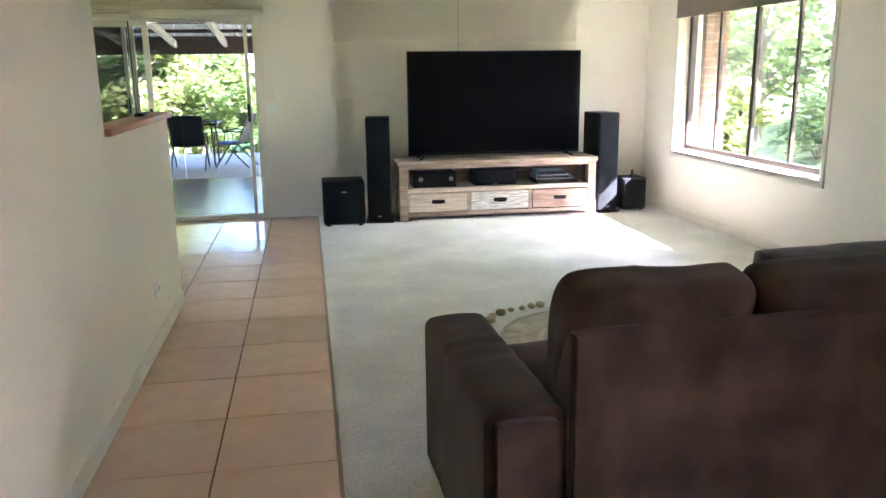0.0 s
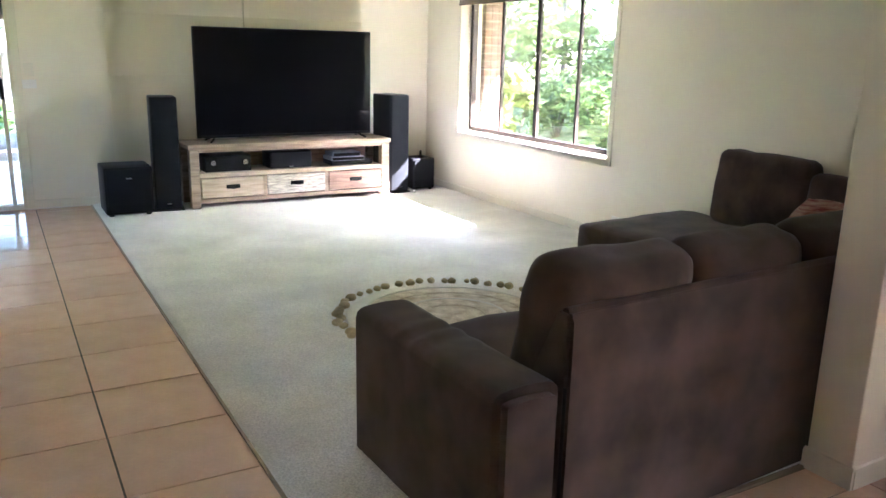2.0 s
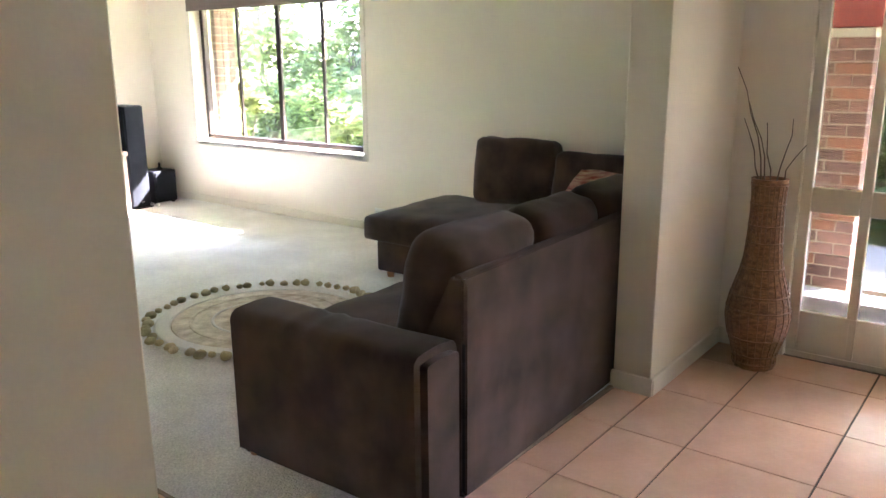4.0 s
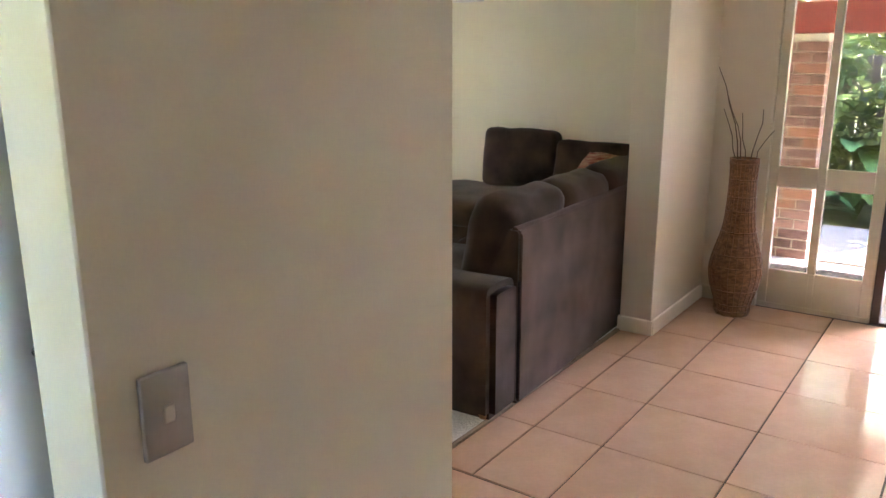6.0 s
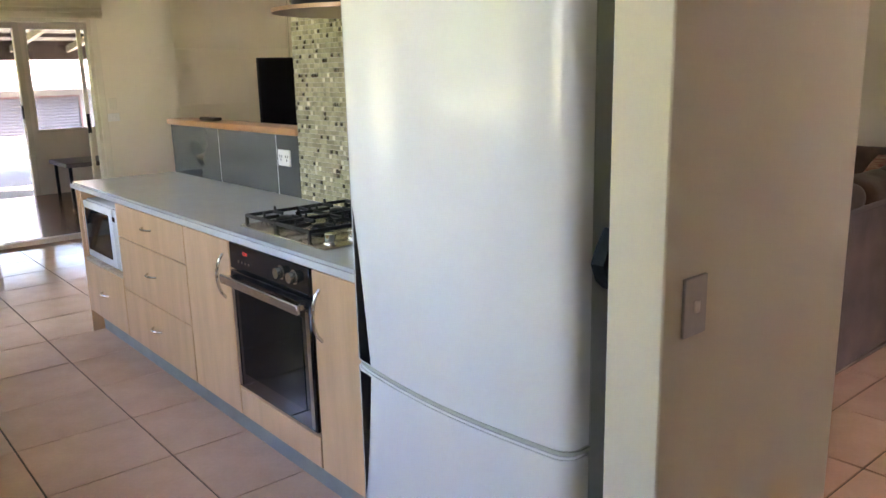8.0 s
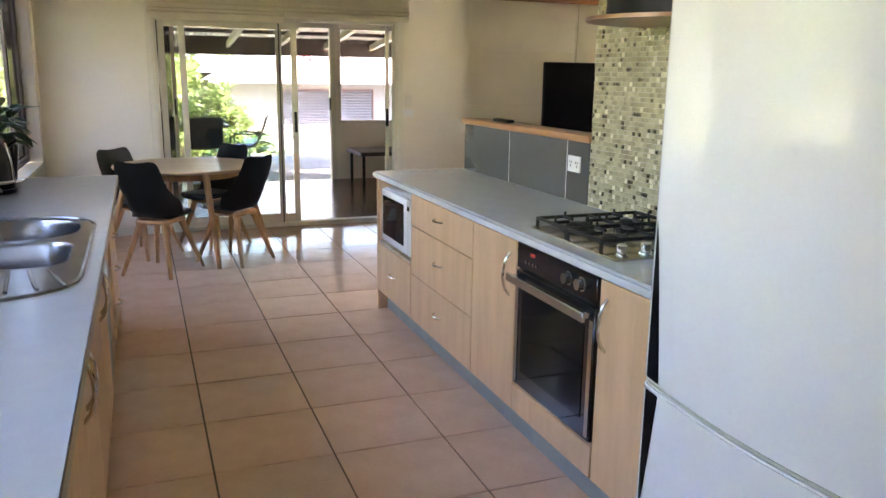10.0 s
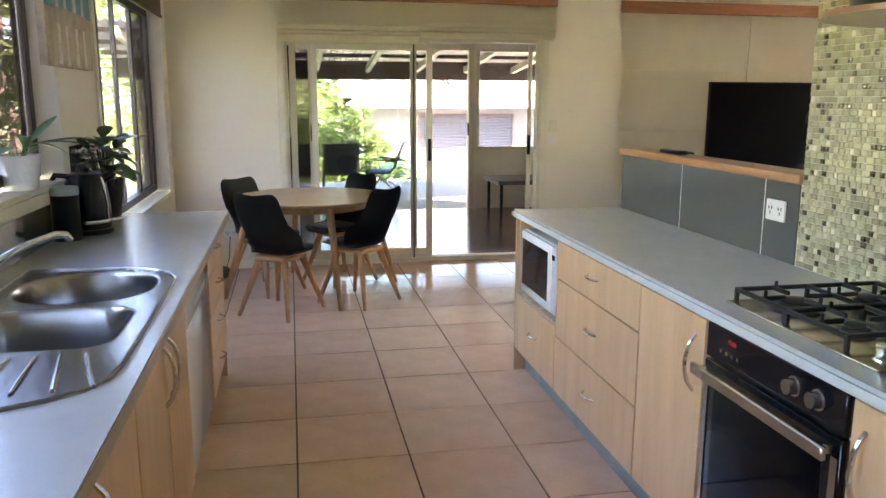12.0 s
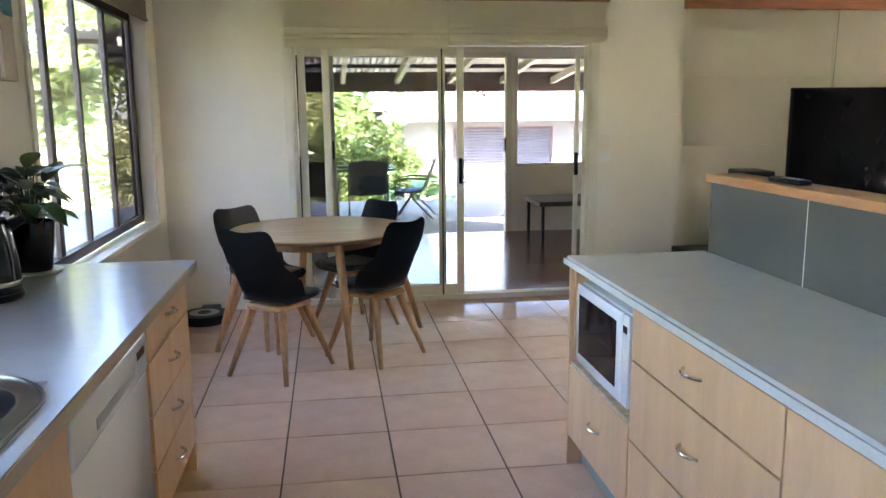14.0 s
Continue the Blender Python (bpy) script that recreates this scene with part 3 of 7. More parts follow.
solo("television_cable", tube(bmesh.new(), [(2.09, 7.86, 1.0), (2.088, 7.865, 1.7), (2.092, 7.86, 2.26)], 0.004, 6), material("pale_cord", (0.5, 0.44, 0.3), 0.5), "thin pale cord hanging between the blinds", "cord", at=(2.09, 7.86, 1.0))


def on_shelf(name, x0, x1, y0, depth, h, label, category, knobs=0, rnd=0.006):
    t = thing(name, ((x0 + x1) / 2, y0 + depth / 2, 0.335), label, category)
    part("case", boxes(((x0, y0, 0.338), (x1, y0 + depth, 0.335 + h)), bev=rnd, seg=2), BLACK, t, w=True)
    part("fascia", boxes(((x0 + 0.004, y0 - 0.006, 0.342), (x1 - 0.004, y0 - 0.0005, 0.331 + h)), bev=0.002), GLASS_BLACK, t, w=True)
    for i in range(knobs):
        b = bmesh.new()
        xx = x0 + 0.07 if i == 0 else x1 - 0.06
        cyl(b, (xx, y0 - 0.006, 0.335 + h * 0.6), (xx, y0 - 0.026, 0.335 + h * 0.6), 0.026, 0.024, 20)
        part("knob", b, STEEL, t, w=True)
    return t


on_shelf("av_receiver", 1.53, 1.96, 7.34, 0.32, 0.15, "black home theatre receiver with two round dials", "receiver", 2)
cs = thing("centre_speaker", (2.36, 7.42, 0.335), "black centre speaker with a rounded cloth grille", "speaker")
part("cabinet", boxes(((2.14, 7.35, 0.338), (2.57, 7.6, 0.505)), bev=0.02, seg=3), BLACK, cs, w=True)
part("grille", boxes(((2.15, 7.335, 0.345), (2.56, 7.352, 0.498)), bev=0.012, seg=3), BLACKMAT, cs, w=True)
part("maker_badge", boxes(((2.33, 7.331, 0.352), (2.37, 7.3355, 0.360))), CHROME, cs, w=True)
z = 0.336
for k, (w_, h_, off, mat_, nm, lab) in enumerate(((0.44, 0.045, 0.0, BLACK, "disc_player", "slim black disc player at the bottom of the stack"), (0.36, 0.038, 0.0, FRIDGE_SIDE, "media_box", "grey media box stacked on the disc player"), (0.30, 0.042, 0.02, material("blue_grey_plastic", (0.13, 0.17, 0.20), 0.4), "set_top_box", "blue-grey set-top box on top of the stack"))):
    bx = thing(nm, (2.98, 7.45, z), lab, "media player")
    part("case", boxes(((2.78 + off, 7.35 + 0.012 * k, z), (2.78 + off + w_, 7.60, z + h_)), bev=0.004), mat_, bx, w=True)
    part("fascia", boxes(((2.79 + off, 7.345 + 0.012 * k, z + 0.006), (2.77 + off + w_, 7.3495 + 0.012 * k, z + h_ - 0.006))), GLASS_BLACK, bx, w=True)
    z += h_ + 0.001
for k in range(3):
    solo("cable", tube(bmesh.new(), [(3.16 + 0.03 * k, 7.45, 0.342), (3.22, 7.40 + 0.02 * k, 0.352), (3.26 - 0.02 * k, 7.48, 0.343), (3.285, 7.6, 0.35)], 0.004, 6), SWITCH if k == 1 else BLACK, "loose cable lying on the console shelf", "cable", at=(3.2, 7.45, 0.338))


def tower(x0, x1, y0, label, turn):
    c = ((x0 + x1) / 2, y0 + 0.17, 0.0)
    t = thing("tower_speaker", c, label, "speaker", "front pair of tower speakers", turn=turn)
    hw = (x1 - x0) / 2
    part("cabinet", boxes(((-hw, -0.14, 0.02), (hw, 0.19, 1.03)), bev=0.012, seg=2), BLACK, t)
    b = prism(bmesh.new(), [(-hw + 0.004, -0.141), (-hw + 0.012, -0.158), (-hw * 0.5, -0.171), (hw * 0.5, -0.171), (hw - 0.012, -0.158), (hw - 0.004, -0.141)], "z", 0.05, 1.02)
    part("grille", b, BLACKMAT, t)
    part("plinth", boxes(((-hw - 0.02, -0.165, 0.0), (hw + 0.02, 0.20, 0.022)), bev=0.006), BLACK, t)
    part("maker_badge", boxes(((-0.02, -0.174, 0.075), (0.02, -0.170, 0.085))), CHROME, t)


tower(1.09, 1.32, 7.30, "tall black tower speaker with a curved cloth grille", -6)
tower(3.40, 3.63, 7.33, "tall black tower speaker standing in the window sun", 8)
sw_ = thing("subwoofer", (0.845, 7.4, 0), "square black subwoofer on the carpet edge", "subwoofer")
part("cabinet", boxes(((0.645, 7.22, 0.03), (1.045, 7.62, 0.44)), bev=0.012, seg=2), BLACK, sw_, w=True)
part("grille", boxes(((0.665, 7.205, 0.05), (1.025, 7.2205, 0.42)), bev=0.008, seg=2), BLACKMAT, sw_, w=True)
part("maker_badge", boxes(((0.82, 7.201, 0.34), (0.87, 7.2055, 0.352))), CHROME, sw_, w=True)
for x in (0.69, 1.0):
    for y in (7.26, 7.58):
        b = bmesh.new()
        cyl(b, (x, y, 0.008), (x, y, 0.032), 0.022, 0.026, 12)
        part("foot", b, RUBBER, sw_, w=True)
s2 = thing("small_subwoofer", (3.85, 7.52, 0), "small black subwoofer in the room corner", "subwoofer")
part("cabinet", boxes(((3.72, 7.40, 0.03), (3.98, 7.66, 0.355)), bev=0.012, seg=2), BLACK, s2, w=True)
part("grille", boxes(((3.735, 7.387, 0.045), (3.965, 7.4005, 0.34)), bev=0.006), BLACKMAT, s2, w=True)
for x in (3.75, 3.95):
    b = bmesh.new()
    cyl(b, (x, 7.44, 0.008), (x, 7.44, 0.032), 0.018, 0.02, 12)
    part("foot", b, RUBBER, s2, w=True)
tip = bmesh.new()
lathe(tip, [(0.03, 0), (0.028, 0.015), (0.012, 0.03), (0.014, 0.06), (0.006, 0.075)], 14, (3.86, 7.5, 0.355))
solo("small_ornament", tip, BLACK, "small black ornament on the corner subwoofer", "ornament", at=(3.86, 7.5, 0.355))
pl = thing("power_plug", (3.69, 7.3, 0.012), "white plug and black cord on the carpet", "plug")
part("body", boxes(((3.665, 7.27, 0.016), (3.70, 7.32, 0.045)), bev=0.006), SWITCH, pl, w=True)
part("cord", tube(bmesh.new(), [(3.69, 7.32, 0.03), (3.72, 7.36, 0.06), (3.71, 7.39, 0.12)], 0.004, 6), BLACK, pl, w=True)

# corner sofa
sofa = thing("corner_sofa", (1.17, 1.615, 0.0), "dark brown microsuede corner sofa with loose back cushions and a chaise", "sofa", turn=2.0)
soft = bmesh.new()
prof = [(0.0, 0.008), (0.0, 0.775), (0.015, 0.794), (0.06, 0.792), (0.20, 0.50), (0.22, 0.40), (0.22, 0.008)]
prism(soft, prof, "x", 0.015, 2.93)
bmesh.ops.bevel(soft, geom=[e for e in soft.edges if e.calc_face_angle(0) > 0.5], offset=0.014, segments=2, affect="EDGES")
part("back_frame", soft, SUEDE, sofa, sharp=60)
arm = bmesh.new()
prism(arm, [(-0.215, 0.014), (-0.217, 0.552), (-0.211, 0.572), (-0.195, 0.585), (-0.165, 0.590), (-0.10, 0.593), (-0.03, 0.589), (-0.006, 0.582), (0.008, 0.568), (0.012, 0.548), (0.012, 0.014)], "y", 0.0, 0.90)
bmesh.ops.subdivide_edges(arm, edges=[e for e in arm.edges if abs(e.verts[0].co.y - e.verts[1].co.y) > 0.5], cuts=26, use_grid_fill=True)
for v in arm.verts:
    if v.co.z > 0.53 and 0.3 < v.co.y < 0.72:
        k = math.exp(-((v.co.y - 0.52) / 0.13) ** 2)
        v.co.z += 0.006 * k * math.sin(v.co.y * 130 + v.co.x * 12)
    v.co += Vector((noise.noise(v.co * 5), 0, noise.noise(v.co * 4 + Vector((9, 0, 0))))) * 0.004
bmesh.ops.bevel(arm, geom=[e for e in arm.edges if e.calc_face_angle(0) > 1.2], offset=0.03, segments=4, affect="EDGES")
part("armrest", arm, SUEDE, sofa, sharp=60)
part("arm_seam", boxes(((0.013, -0.002, 0.04), (0.0155, 0.01, 0.57))), material("dark_seam", (0.02, 0.014, 0.012), 0.9), sofa)
part("base", boxes(((0.012, 0.2, 0.06), (2.93, 0.86, 0.27)), bev=0.015, seg=2), SUEDE, sofa)
for k, (a, b) in enumerate(((0.02, 0.95), (0.955, 1.88))):
    part("seat_cushion", cushion((a, 0.22, 0.25), (b, 0.93, 0.45), 0.05, 0.02, 2, k + 2), SUEDE, sofa, sharp=80)
for k, (a, b, zt) in enumerate(((0.03, 0.605, 0.875), (0.61, 1.16, 0.87), (1.17, 1.74, 0.87), (1.75, 2.35, 0.865))):
    bm = cushion((a, 0.0, 0.0), (b, 0.21, 0.47), 0.07, 0.035, 1, k + 11)
    bmesh.ops.transform(bm, matrix=pose(0, 0.155, zt - 0.46, 14, 0, 0), verts=bm.verts)
    part("back_cushion", bm, SUEDE, sofa, sharp=80)
part("chaise_base", boxes(((1.97, 0.86, 0.06), (2.93, 2.05, 0.27)), bev=0.015, seg=2), SUEDE, sofa)
part("chaise_cushion", cushion((1.92, 0.22, 0.26), (2.93, 2.14, 0.45), 0.05, 0.015, 2, 31), SUEDE, sofa, sharp=80)
part("side_frame", boxes(((2.84, 0.1, 0.04), (2.955, 1.72, 0.72)), bev=0.03, seg=3), SUEDE, sofa)
for k, (a, b, zt) in enumerate(((1.15, 1.77, 0.92), (0.50, 1.14, 0.85))):
    bm = cushion((0.0, a, 0.0), (0.22, b, 0.47), 0.06, 0.03, 0, k + 41)
    bmesh.ops.transform(bm, matrix=pose(2.68, 0, zt - 0.46, 0, 7, 0), verts=bm.verts)
    part("back_cushion", bm, SUEDE, sofa, sharp=80)
for x, y in ((-0.17, 0.06), (-0.17, 0.83), (1.2, 0.06), (1.2, 0.8), (2.03, 1.98), (2.85, 1.98), (2.85, 0.06)):
    b = bmesh.new()
    cyl(b, (x, y, 0.01), (x, y, 0.065), 0.022, 0.03, 12)
    part("foot", b, LEDGE, sofa, "short stained timber foot")
th = pillow(bmesh.new(), (-0.20, -0.05, -0.15), (0.20, 0.05, 0.15), 0.9, 8, 0, 77)
bmesh.ops.transform(th, matrix=pose(2.88, 2.02, 0.765, 28, 12, -20), verts=th.verts)
REDT = material("red_and_cream_woven_cloth", (0.34, 0.05, 0.045), 0.9, vary=0.3, scale=14, bump=0.3, bscale=200, fine=0.3, second=(0.40, 0.27, 0.21), stretch=(1, 1, 6))
solo("throw_cushion", th, REDT, "red and cream woven throw cushion on the sofa corner", "cushion", sharp=80, at=(2.86, 2.03, 0.62))

# round rug with tassels
rug = thing("round_rug", (2.04, 3.66, 0.014), "round cream woven rug with a tasselled edge", "rug")
RUG = material("cream_jute_weave", (0.56, 0.47, 0.35), 0.95, vary=0.2, scale=12, bump=0.8, bscale=120, fine=0.25, second=(0.66, 0.60, 0.50), spec=0.1)
RUGW = material("white_cotton_braid", (0.74, 0.71, 0.66), 0.95, vary=0.06, bump=0.8, bscale=160, fine=0.15, spec=0.1)
part("woven_centre", lathe(bmesh.new(), [(0.0, 0.008), (0.2, 0.009), (0.40, 0.008), (0.52, 0.009), (0.53, 0.0)], 56), RUG, rug)
part("border", lathe(bmesh.new(), [(0.525, 0.0), (0.53, 0.013), (0.56, 0.015), (0.605, 0.013), (0.62, 0.0)], 56), RUGW, rug, "white braided border")
for rr in (0.18, 0.30, 0.42):
    ringb = bmesh.new()
    lathe(ringb, [(rr - 0.012, 0.006), (rr - 0.006, 0.0125), (rr + 0.006, 0.0125), (rr + 0.012, 0.006)], 48)
    part("braid_ring", ringb, RUGW if rr == 0.30 else RUG, rug)
TASSEL = material("olive_gold_cotton", (0.42, 0.34, 0.19), 0.95, vary=0.2, bump=0.7, bscale=150, fine=0.25, second=(0.55, 0.47, 0.30), objrand=0.2)
tm = bmesh.new()
bmesh.ops.create_icosphere(tm, subdivisions=2, radius=0.024)
for v in tm.verts:
    v.co *= 1 + 0.25 * noise.noise(v.co * 60)
    v.co.z *= 0.8
    if v.co.x > 0:
        v.co.x *= 1.6
tme = mesh_of("tassel", tm, TASSEL, 80)
for i in range(54):
    a = 2 * math.pi * i / 54 + random.uniform(-0.03, 0.03)
    t_ = new("tassel", tme)
    t_.parent = rug
    r_ = 0.645 + random.uniform(-0.012, 0.024)
    t_.matrix_basis = pose(r_ * math.cos(a), r_ * math.sin(a), 0.017, 0, 0, math.degrees(a) + random.uniform(-35, 35)) @ Matrix.Scale(random.uniform(0.7, 1.25), 4)

# air conditioner above the window wall
ac = thing("air_conditioner", (XE - 0.1, 4.15, 1.90), "white wall-mounted split air conditioner", "air conditioner")
acb = prism(bmesh.new(), [(XE - 0.003, 1.915), (XE - 0.10, 1.905), (XE - 0.19, 1.955), (XE - 0.205, 2.03), (XE - 0.20, 2.18), (XE - 0.003, 2.19)], "y", 3.68, 4.63)
part("housing", acb, SWITCH, ac, w=True)
part("louvre", boxes(((XE - 0.175, 3.76, 1.925), (XE - 0.115, 4.55, 1.931))), SWITCH, ac, w=True)


def plate(name, normal, at, wdt, hgt, mat, label, category, rockers=1, kind="switch"):
    t = thing(name, at, label, category)
    x, y, z = at
    d = 0.009
    def bx(u0, u1, z0, z1, p0, p1, bev=0.002):
        if normal in ("+x", "-x"):
            s = 1 if normal == "+x" else -1
            return boxes(((x + s * p0, y + u0, z + z0), (x + s * p1, y + u1, z + z1)), bev=bev)
        s = 1 if normal == "+y" else -1
        return boxes(((x + u0, y + s * p0, z + z0), (x + u1, y + s * p1, z + z1)), bev=bev)
    part("plate", bx(-wdt / 2, wdt / 2, -hgt / 2, hgt / 2, 0.0005, d), mat, t, w=True)
    if kind == "switch":
        for i in range(rockers):
            u = (i - (rockers - 1) / 2) * 0.03
            part("rocker", bx(u - 0.009, u + 0.009, -0.013, 0.013, d, d + 0.005, 0.003), SWITCH, t, w=True)
    elif kind == "outlet":
        for u in (-wdt / 4, wdt / 4):
            for a, b in ((-0.012, 0.008), (0.006, 0.008), (-0.003, -0.010)):
                part("socket_slot", bx(u + a, u + a + 0.005, b - 0.006, b + 0.006, d, d + 0.0012, 0), RUBBER, t, w=True)
            part("rocker", bx(u - 0.008, u + 0.008, hgt / 2 - 0.026, hgt / 2 - 0.012, d, d + 0.004, 0.002), SWITCH, t, w=True)
    return t


plate("power_outlet", "-x", (XE, 4.69, 0.175), 0.115, 0.072, SWITCH, "white double power outlet low on the lounge wall", "power outlet", kind="outlet")
plate("power_outlet", "+x", (-0.325, 4.15, 0.30), 0.115, 0.072, SWITCH, "white double power outlet on the half wall", "power outlet", kind="outlet")
plate("light_switch", "-y", (0.185, YN, 1.115), 0.115, 0.075, SWITCH, "white light switch beside the sliding door", "light switch", 2)
plate("intercom_plate", "-y", (0.19, YN, 1.24), 0.075, 0.11, TRIM, "cream wall plate above the light switch", "wall plate", 0)
plate("light_switch", "-y", (-0.995, 0.93, 1.03), 0.075, 0.118, SWITCH_GREY, "silver single light switch on the nib wall", "light switch", 1)
rm = thing("remote_control", (-0.36, 4.45, 1.230), "thin black remote lying on the timber ledge", "remote control")
part("body", boxes(((-0.40, 4.36, 1.2305), (-0.35, 4.56, 1.249)), bev=0.005), BLACK, rm, w=True)
for i in range(5):
    part("button", boxes(((-0.385, 4.39 + 0.025 * i, 1.249), (-0.365, 4.40 + 0.025 * i, 1.251))), FRIDGE_SIDE, rm, w=True)

# ---- kitchen, hob side ----
XC = -1.0


def arc_handle(bm, x, y0, y1, z0, z1, out, r=0.0055):
    pts = []
    for i in range(9):
        t = i / 8
        pts.append((x + out * math.sin(math.pi * t) ** 0.6, y0 + (y1 - y0) * t, z0 + (z1 - z0) * t))
    return tube(bm, pts, r, 8)


def front(parent, y0, y1, z0, z1, x, s=-1, name="drawer_front", handle=None):
    f = part(name, boxes(((x, y0 + 0.002, z0 + 0.002), (x + s * 0.018, y1 - 0.002, z1 - 0.002)), bev=0.0015), BEECH, parent, w=True)
    if handle == "h":
        m, zz = (y0 + y1) / 2, (z0 + z1) / 2 + 0.01
        part("handle", arc_handle(bmesh.new(), x + s * 0.018, m - 0.055, m + 0.055, zz, zz, s * 0.026), CHROME, f, "satin chrome bow handle", w=True)
    elif handle:
        part("handle", arc_handle(bmesh.new(), x + s * 0.018, handle, handle, z1 - 0.24, z1 - 0.06, s * 0.032, 0.0065), CHROME, f, "satin chrome bow handle", w=True)
    return f


def carcass(name, y0, y1, x0, x1, label, z0=0.13, z1=0.858):
    c = thing(name, ((x0 + x1) / 2, (y0 + y1) / 2, 0.0), label, "kitchen cabinet")
    t = 0.016
    part("carcass", boxes(((x0, y0, z0), (x1, y0 + t, z1)), ((x0, y1 - t, z0), (x1, y1, z1)), ((x0, y0 + t, z0), (x1, y1 - t, z0 + t)), ((x1 - t if x1 > -2 else x0, y0 + t, z0), (x1 if x1 > -2 else x0 + t, y1 - t, z1))), BEECH, c, w=True)
    return c


xb = -0.43
c1 = carcass("microwave_cabinet", 4.272, 4.935, XC, xb, "beech laminate cabinet with a microwave niche over a drawer")
part("niche_shelf", boxes(((XC - 0.016, 4.29, 0.445), (xb - 0.02, 4.917, 0.463)), bev=0.002), OAK_PALE, c1, "worn pale shelf edge", w=True)
front(c1, 4.275, 4.933, 0.13, 0.443, XC, handle="h")
part("end_panel", boxes(((XC - 0.018, 4.937, 0.0), (xb, 4.955, 0.858)), bev=0.002), BEECH, c1, w=True)
c2 = carcass("drawer_cabinet", 3.392, 4.268, XC, xb, "beech laminate cabinet with three drawers")
for z0, z1 in ((0.68, 0.855), (0.40, 0.678), (0.13, 0.398)):
    front(c2, 3.392, 4.268, z0, z1, XC, handle="h")
c3 = carcass("door_cabinet", 2.945, 3.388, XC, xb, "narrow beech laminate cabinet beside the oven")
front(c3, 2.947, 3.388, 0.13, 0.855, XC, name="door", handle=3.0)
c4 = carcass("oven_cabinet", 2.328, 2.942, XC, xb, "beech laminate cabinet housing the oven")
front(c4, 2.328, 2.942, 0.13, 0.25, XC, name="filler_panel")
c5 = carcass("door_cabinet", 2.03, 2.324, XC, xb, "narrow beech laminate cabinet beside the fridge")
front(c5, 2.03, 2.322, 0.13, 0.855, XC, name="door", handle=2.275)
part("end_panel", boxes(((XC - 0.03, 2.004, 0.0), (xb, 2.027, 0.862))), FRIDGE, c5, "white end panel", w=True)
solo("kickboard", boxes(((-0.955, 2.03, 0.0), (-0.94, 4.93, 0.13)), bev=0.002), KICK, "grey-green kickboard under the cabinets", "kickboard", kind="structure", at=(-0.95, 3.4, 0))
wt = boxes(((-1.035, 2.02, 0.86), (-0.425, 4.985, 0.90)))
bmesh.ops.bevel(wt, geom=[e for e in wt.edges if all(v.co.x < -1 or v.co.y > 4.9 for v in e.verts)], offset=0.012, segments=4, affect="EDGES")
top_r = solo("worktop", wt, BENCHTOP, "pale grey laminate worktop with rounded edge", "worktop", at=(-0.73, 3.5, 0.86))
BENCH_EDGE = material("pale_blue_grey_laminate_edge", (0.56, 0.585, 0.585), 0.3, vary=0.03, scale=14, fine=0.04)
part("edge_strip", boxes(((-1.0375, 2.022, 0.868), (-1.0352, 4.978, 0.892)), bev=0.0008), BENCH_EDGE, top_r, "paler rounded front edge", w=True)

mw = thing("microwave_oven", (-0.78, 4.6, 0.463), "white microwave oven in the cabinet niche", "microwave")
part("case", boxes(((-0.985, 4.33, 0.468), (-0.60, 4.885, 0.81)), bev=0.008, seg=2), FRIDGE, mw, w=True)
dr = part("door", boxes(((-1.005, 4.395, 0.475), (-0.986, 4.883, 0.805)), bev=0.008, seg=2), FRIDGE, mw, w=True)
part("window", boxes(((-1.0085, 4.44, 0.52), (-1.0055, 4.85, 0.765)), bev=0.002), GLASS_BLACK, dr, w=True)
part("control_strip", boxes(((-1.003, 4.333, 0.475), (-0.986, 4.392, 0.805)), bev=0.004), FRIDGE, mw, w=True)
part("display", boxes(((-1.0055, 4.345, 0.74), (-1.0035, 4.38, 0.765))), GLASS_BLACK, mw, w=True)

ov = thing("built_in_oven", (-0.75, 2.635, 0.25), "black glass and stainless built-in oven", "oven")
part("chassis", boxes(((-0.985, 2.346, 0.262), (-0.50, 2.924, 0.852))), BLACK, ov, w=True)
cpn = part("control_panel", boxes(((-1.02, 2.338, 0.752), (-0.986, 2.932, 0.856)), bev=0.003), GLASS_BLACK, ov, w=True)
for y in (2.52, 2.43):
    b = bmesh.new()
    cyl(b, (-1.02, y, 0.808), (-1.046, y, 0.808), 0.021, 0.019, 24)
    cyl(b, (-1.02, y, 0.808), (-1.024, y, 0.808), 0.026, 0.026, 24)
    part("knob", b, STEEL, cpn, w=True)
RED_LED = glow_material("red_clock_digits", (0.9, 0.05, 0.02), 0.008)


def text_mesh(body, size, m, mat, name, parent, extrude=0.0004):
    cu = bpy.data.curves.new(name, "FONT")
    cu.body, cu.size, cu.extrude, cu.align_x, cu.align_y = body, size, extrude, "CENTER", "CENTER"
    tmp = new(name, cu)
    dg = bpy.context.evaluated_depsgraph_get()
    me = bpy.data.meshes.new_from_object(tmp.evaluated_get(dg))
    bpy.data.objects.remove(tmp)
    me.transform(root_matrix(parent).inverted() @ m)
    me.materials.clear()
    me.materials.append(mat)
    ob = new(name, me)
    ob.parent = parent
    return ob


FACE_W = Matrix(((0, 0, -1, 0), (-1, 0, 0, 0), (0, 1, 0, 0), (0, 0, 0, 1)))
text_mesh("12:02", 0.018, Matrix.Translation((-1.0208, 2.80, 0.825)) @ FACE_W, RED_LED, "clock_digits", cpn)
for i in range(4):
    b = bmesh.new()
    cyl(b, (-1.02, 2.85 - i * 0.028, 0.79), (-1.0235, 2.85 - i * 0.028, 0.79), 0.006, 0.006, 10)
    part("button", b, STEEL, cpn, w=True)
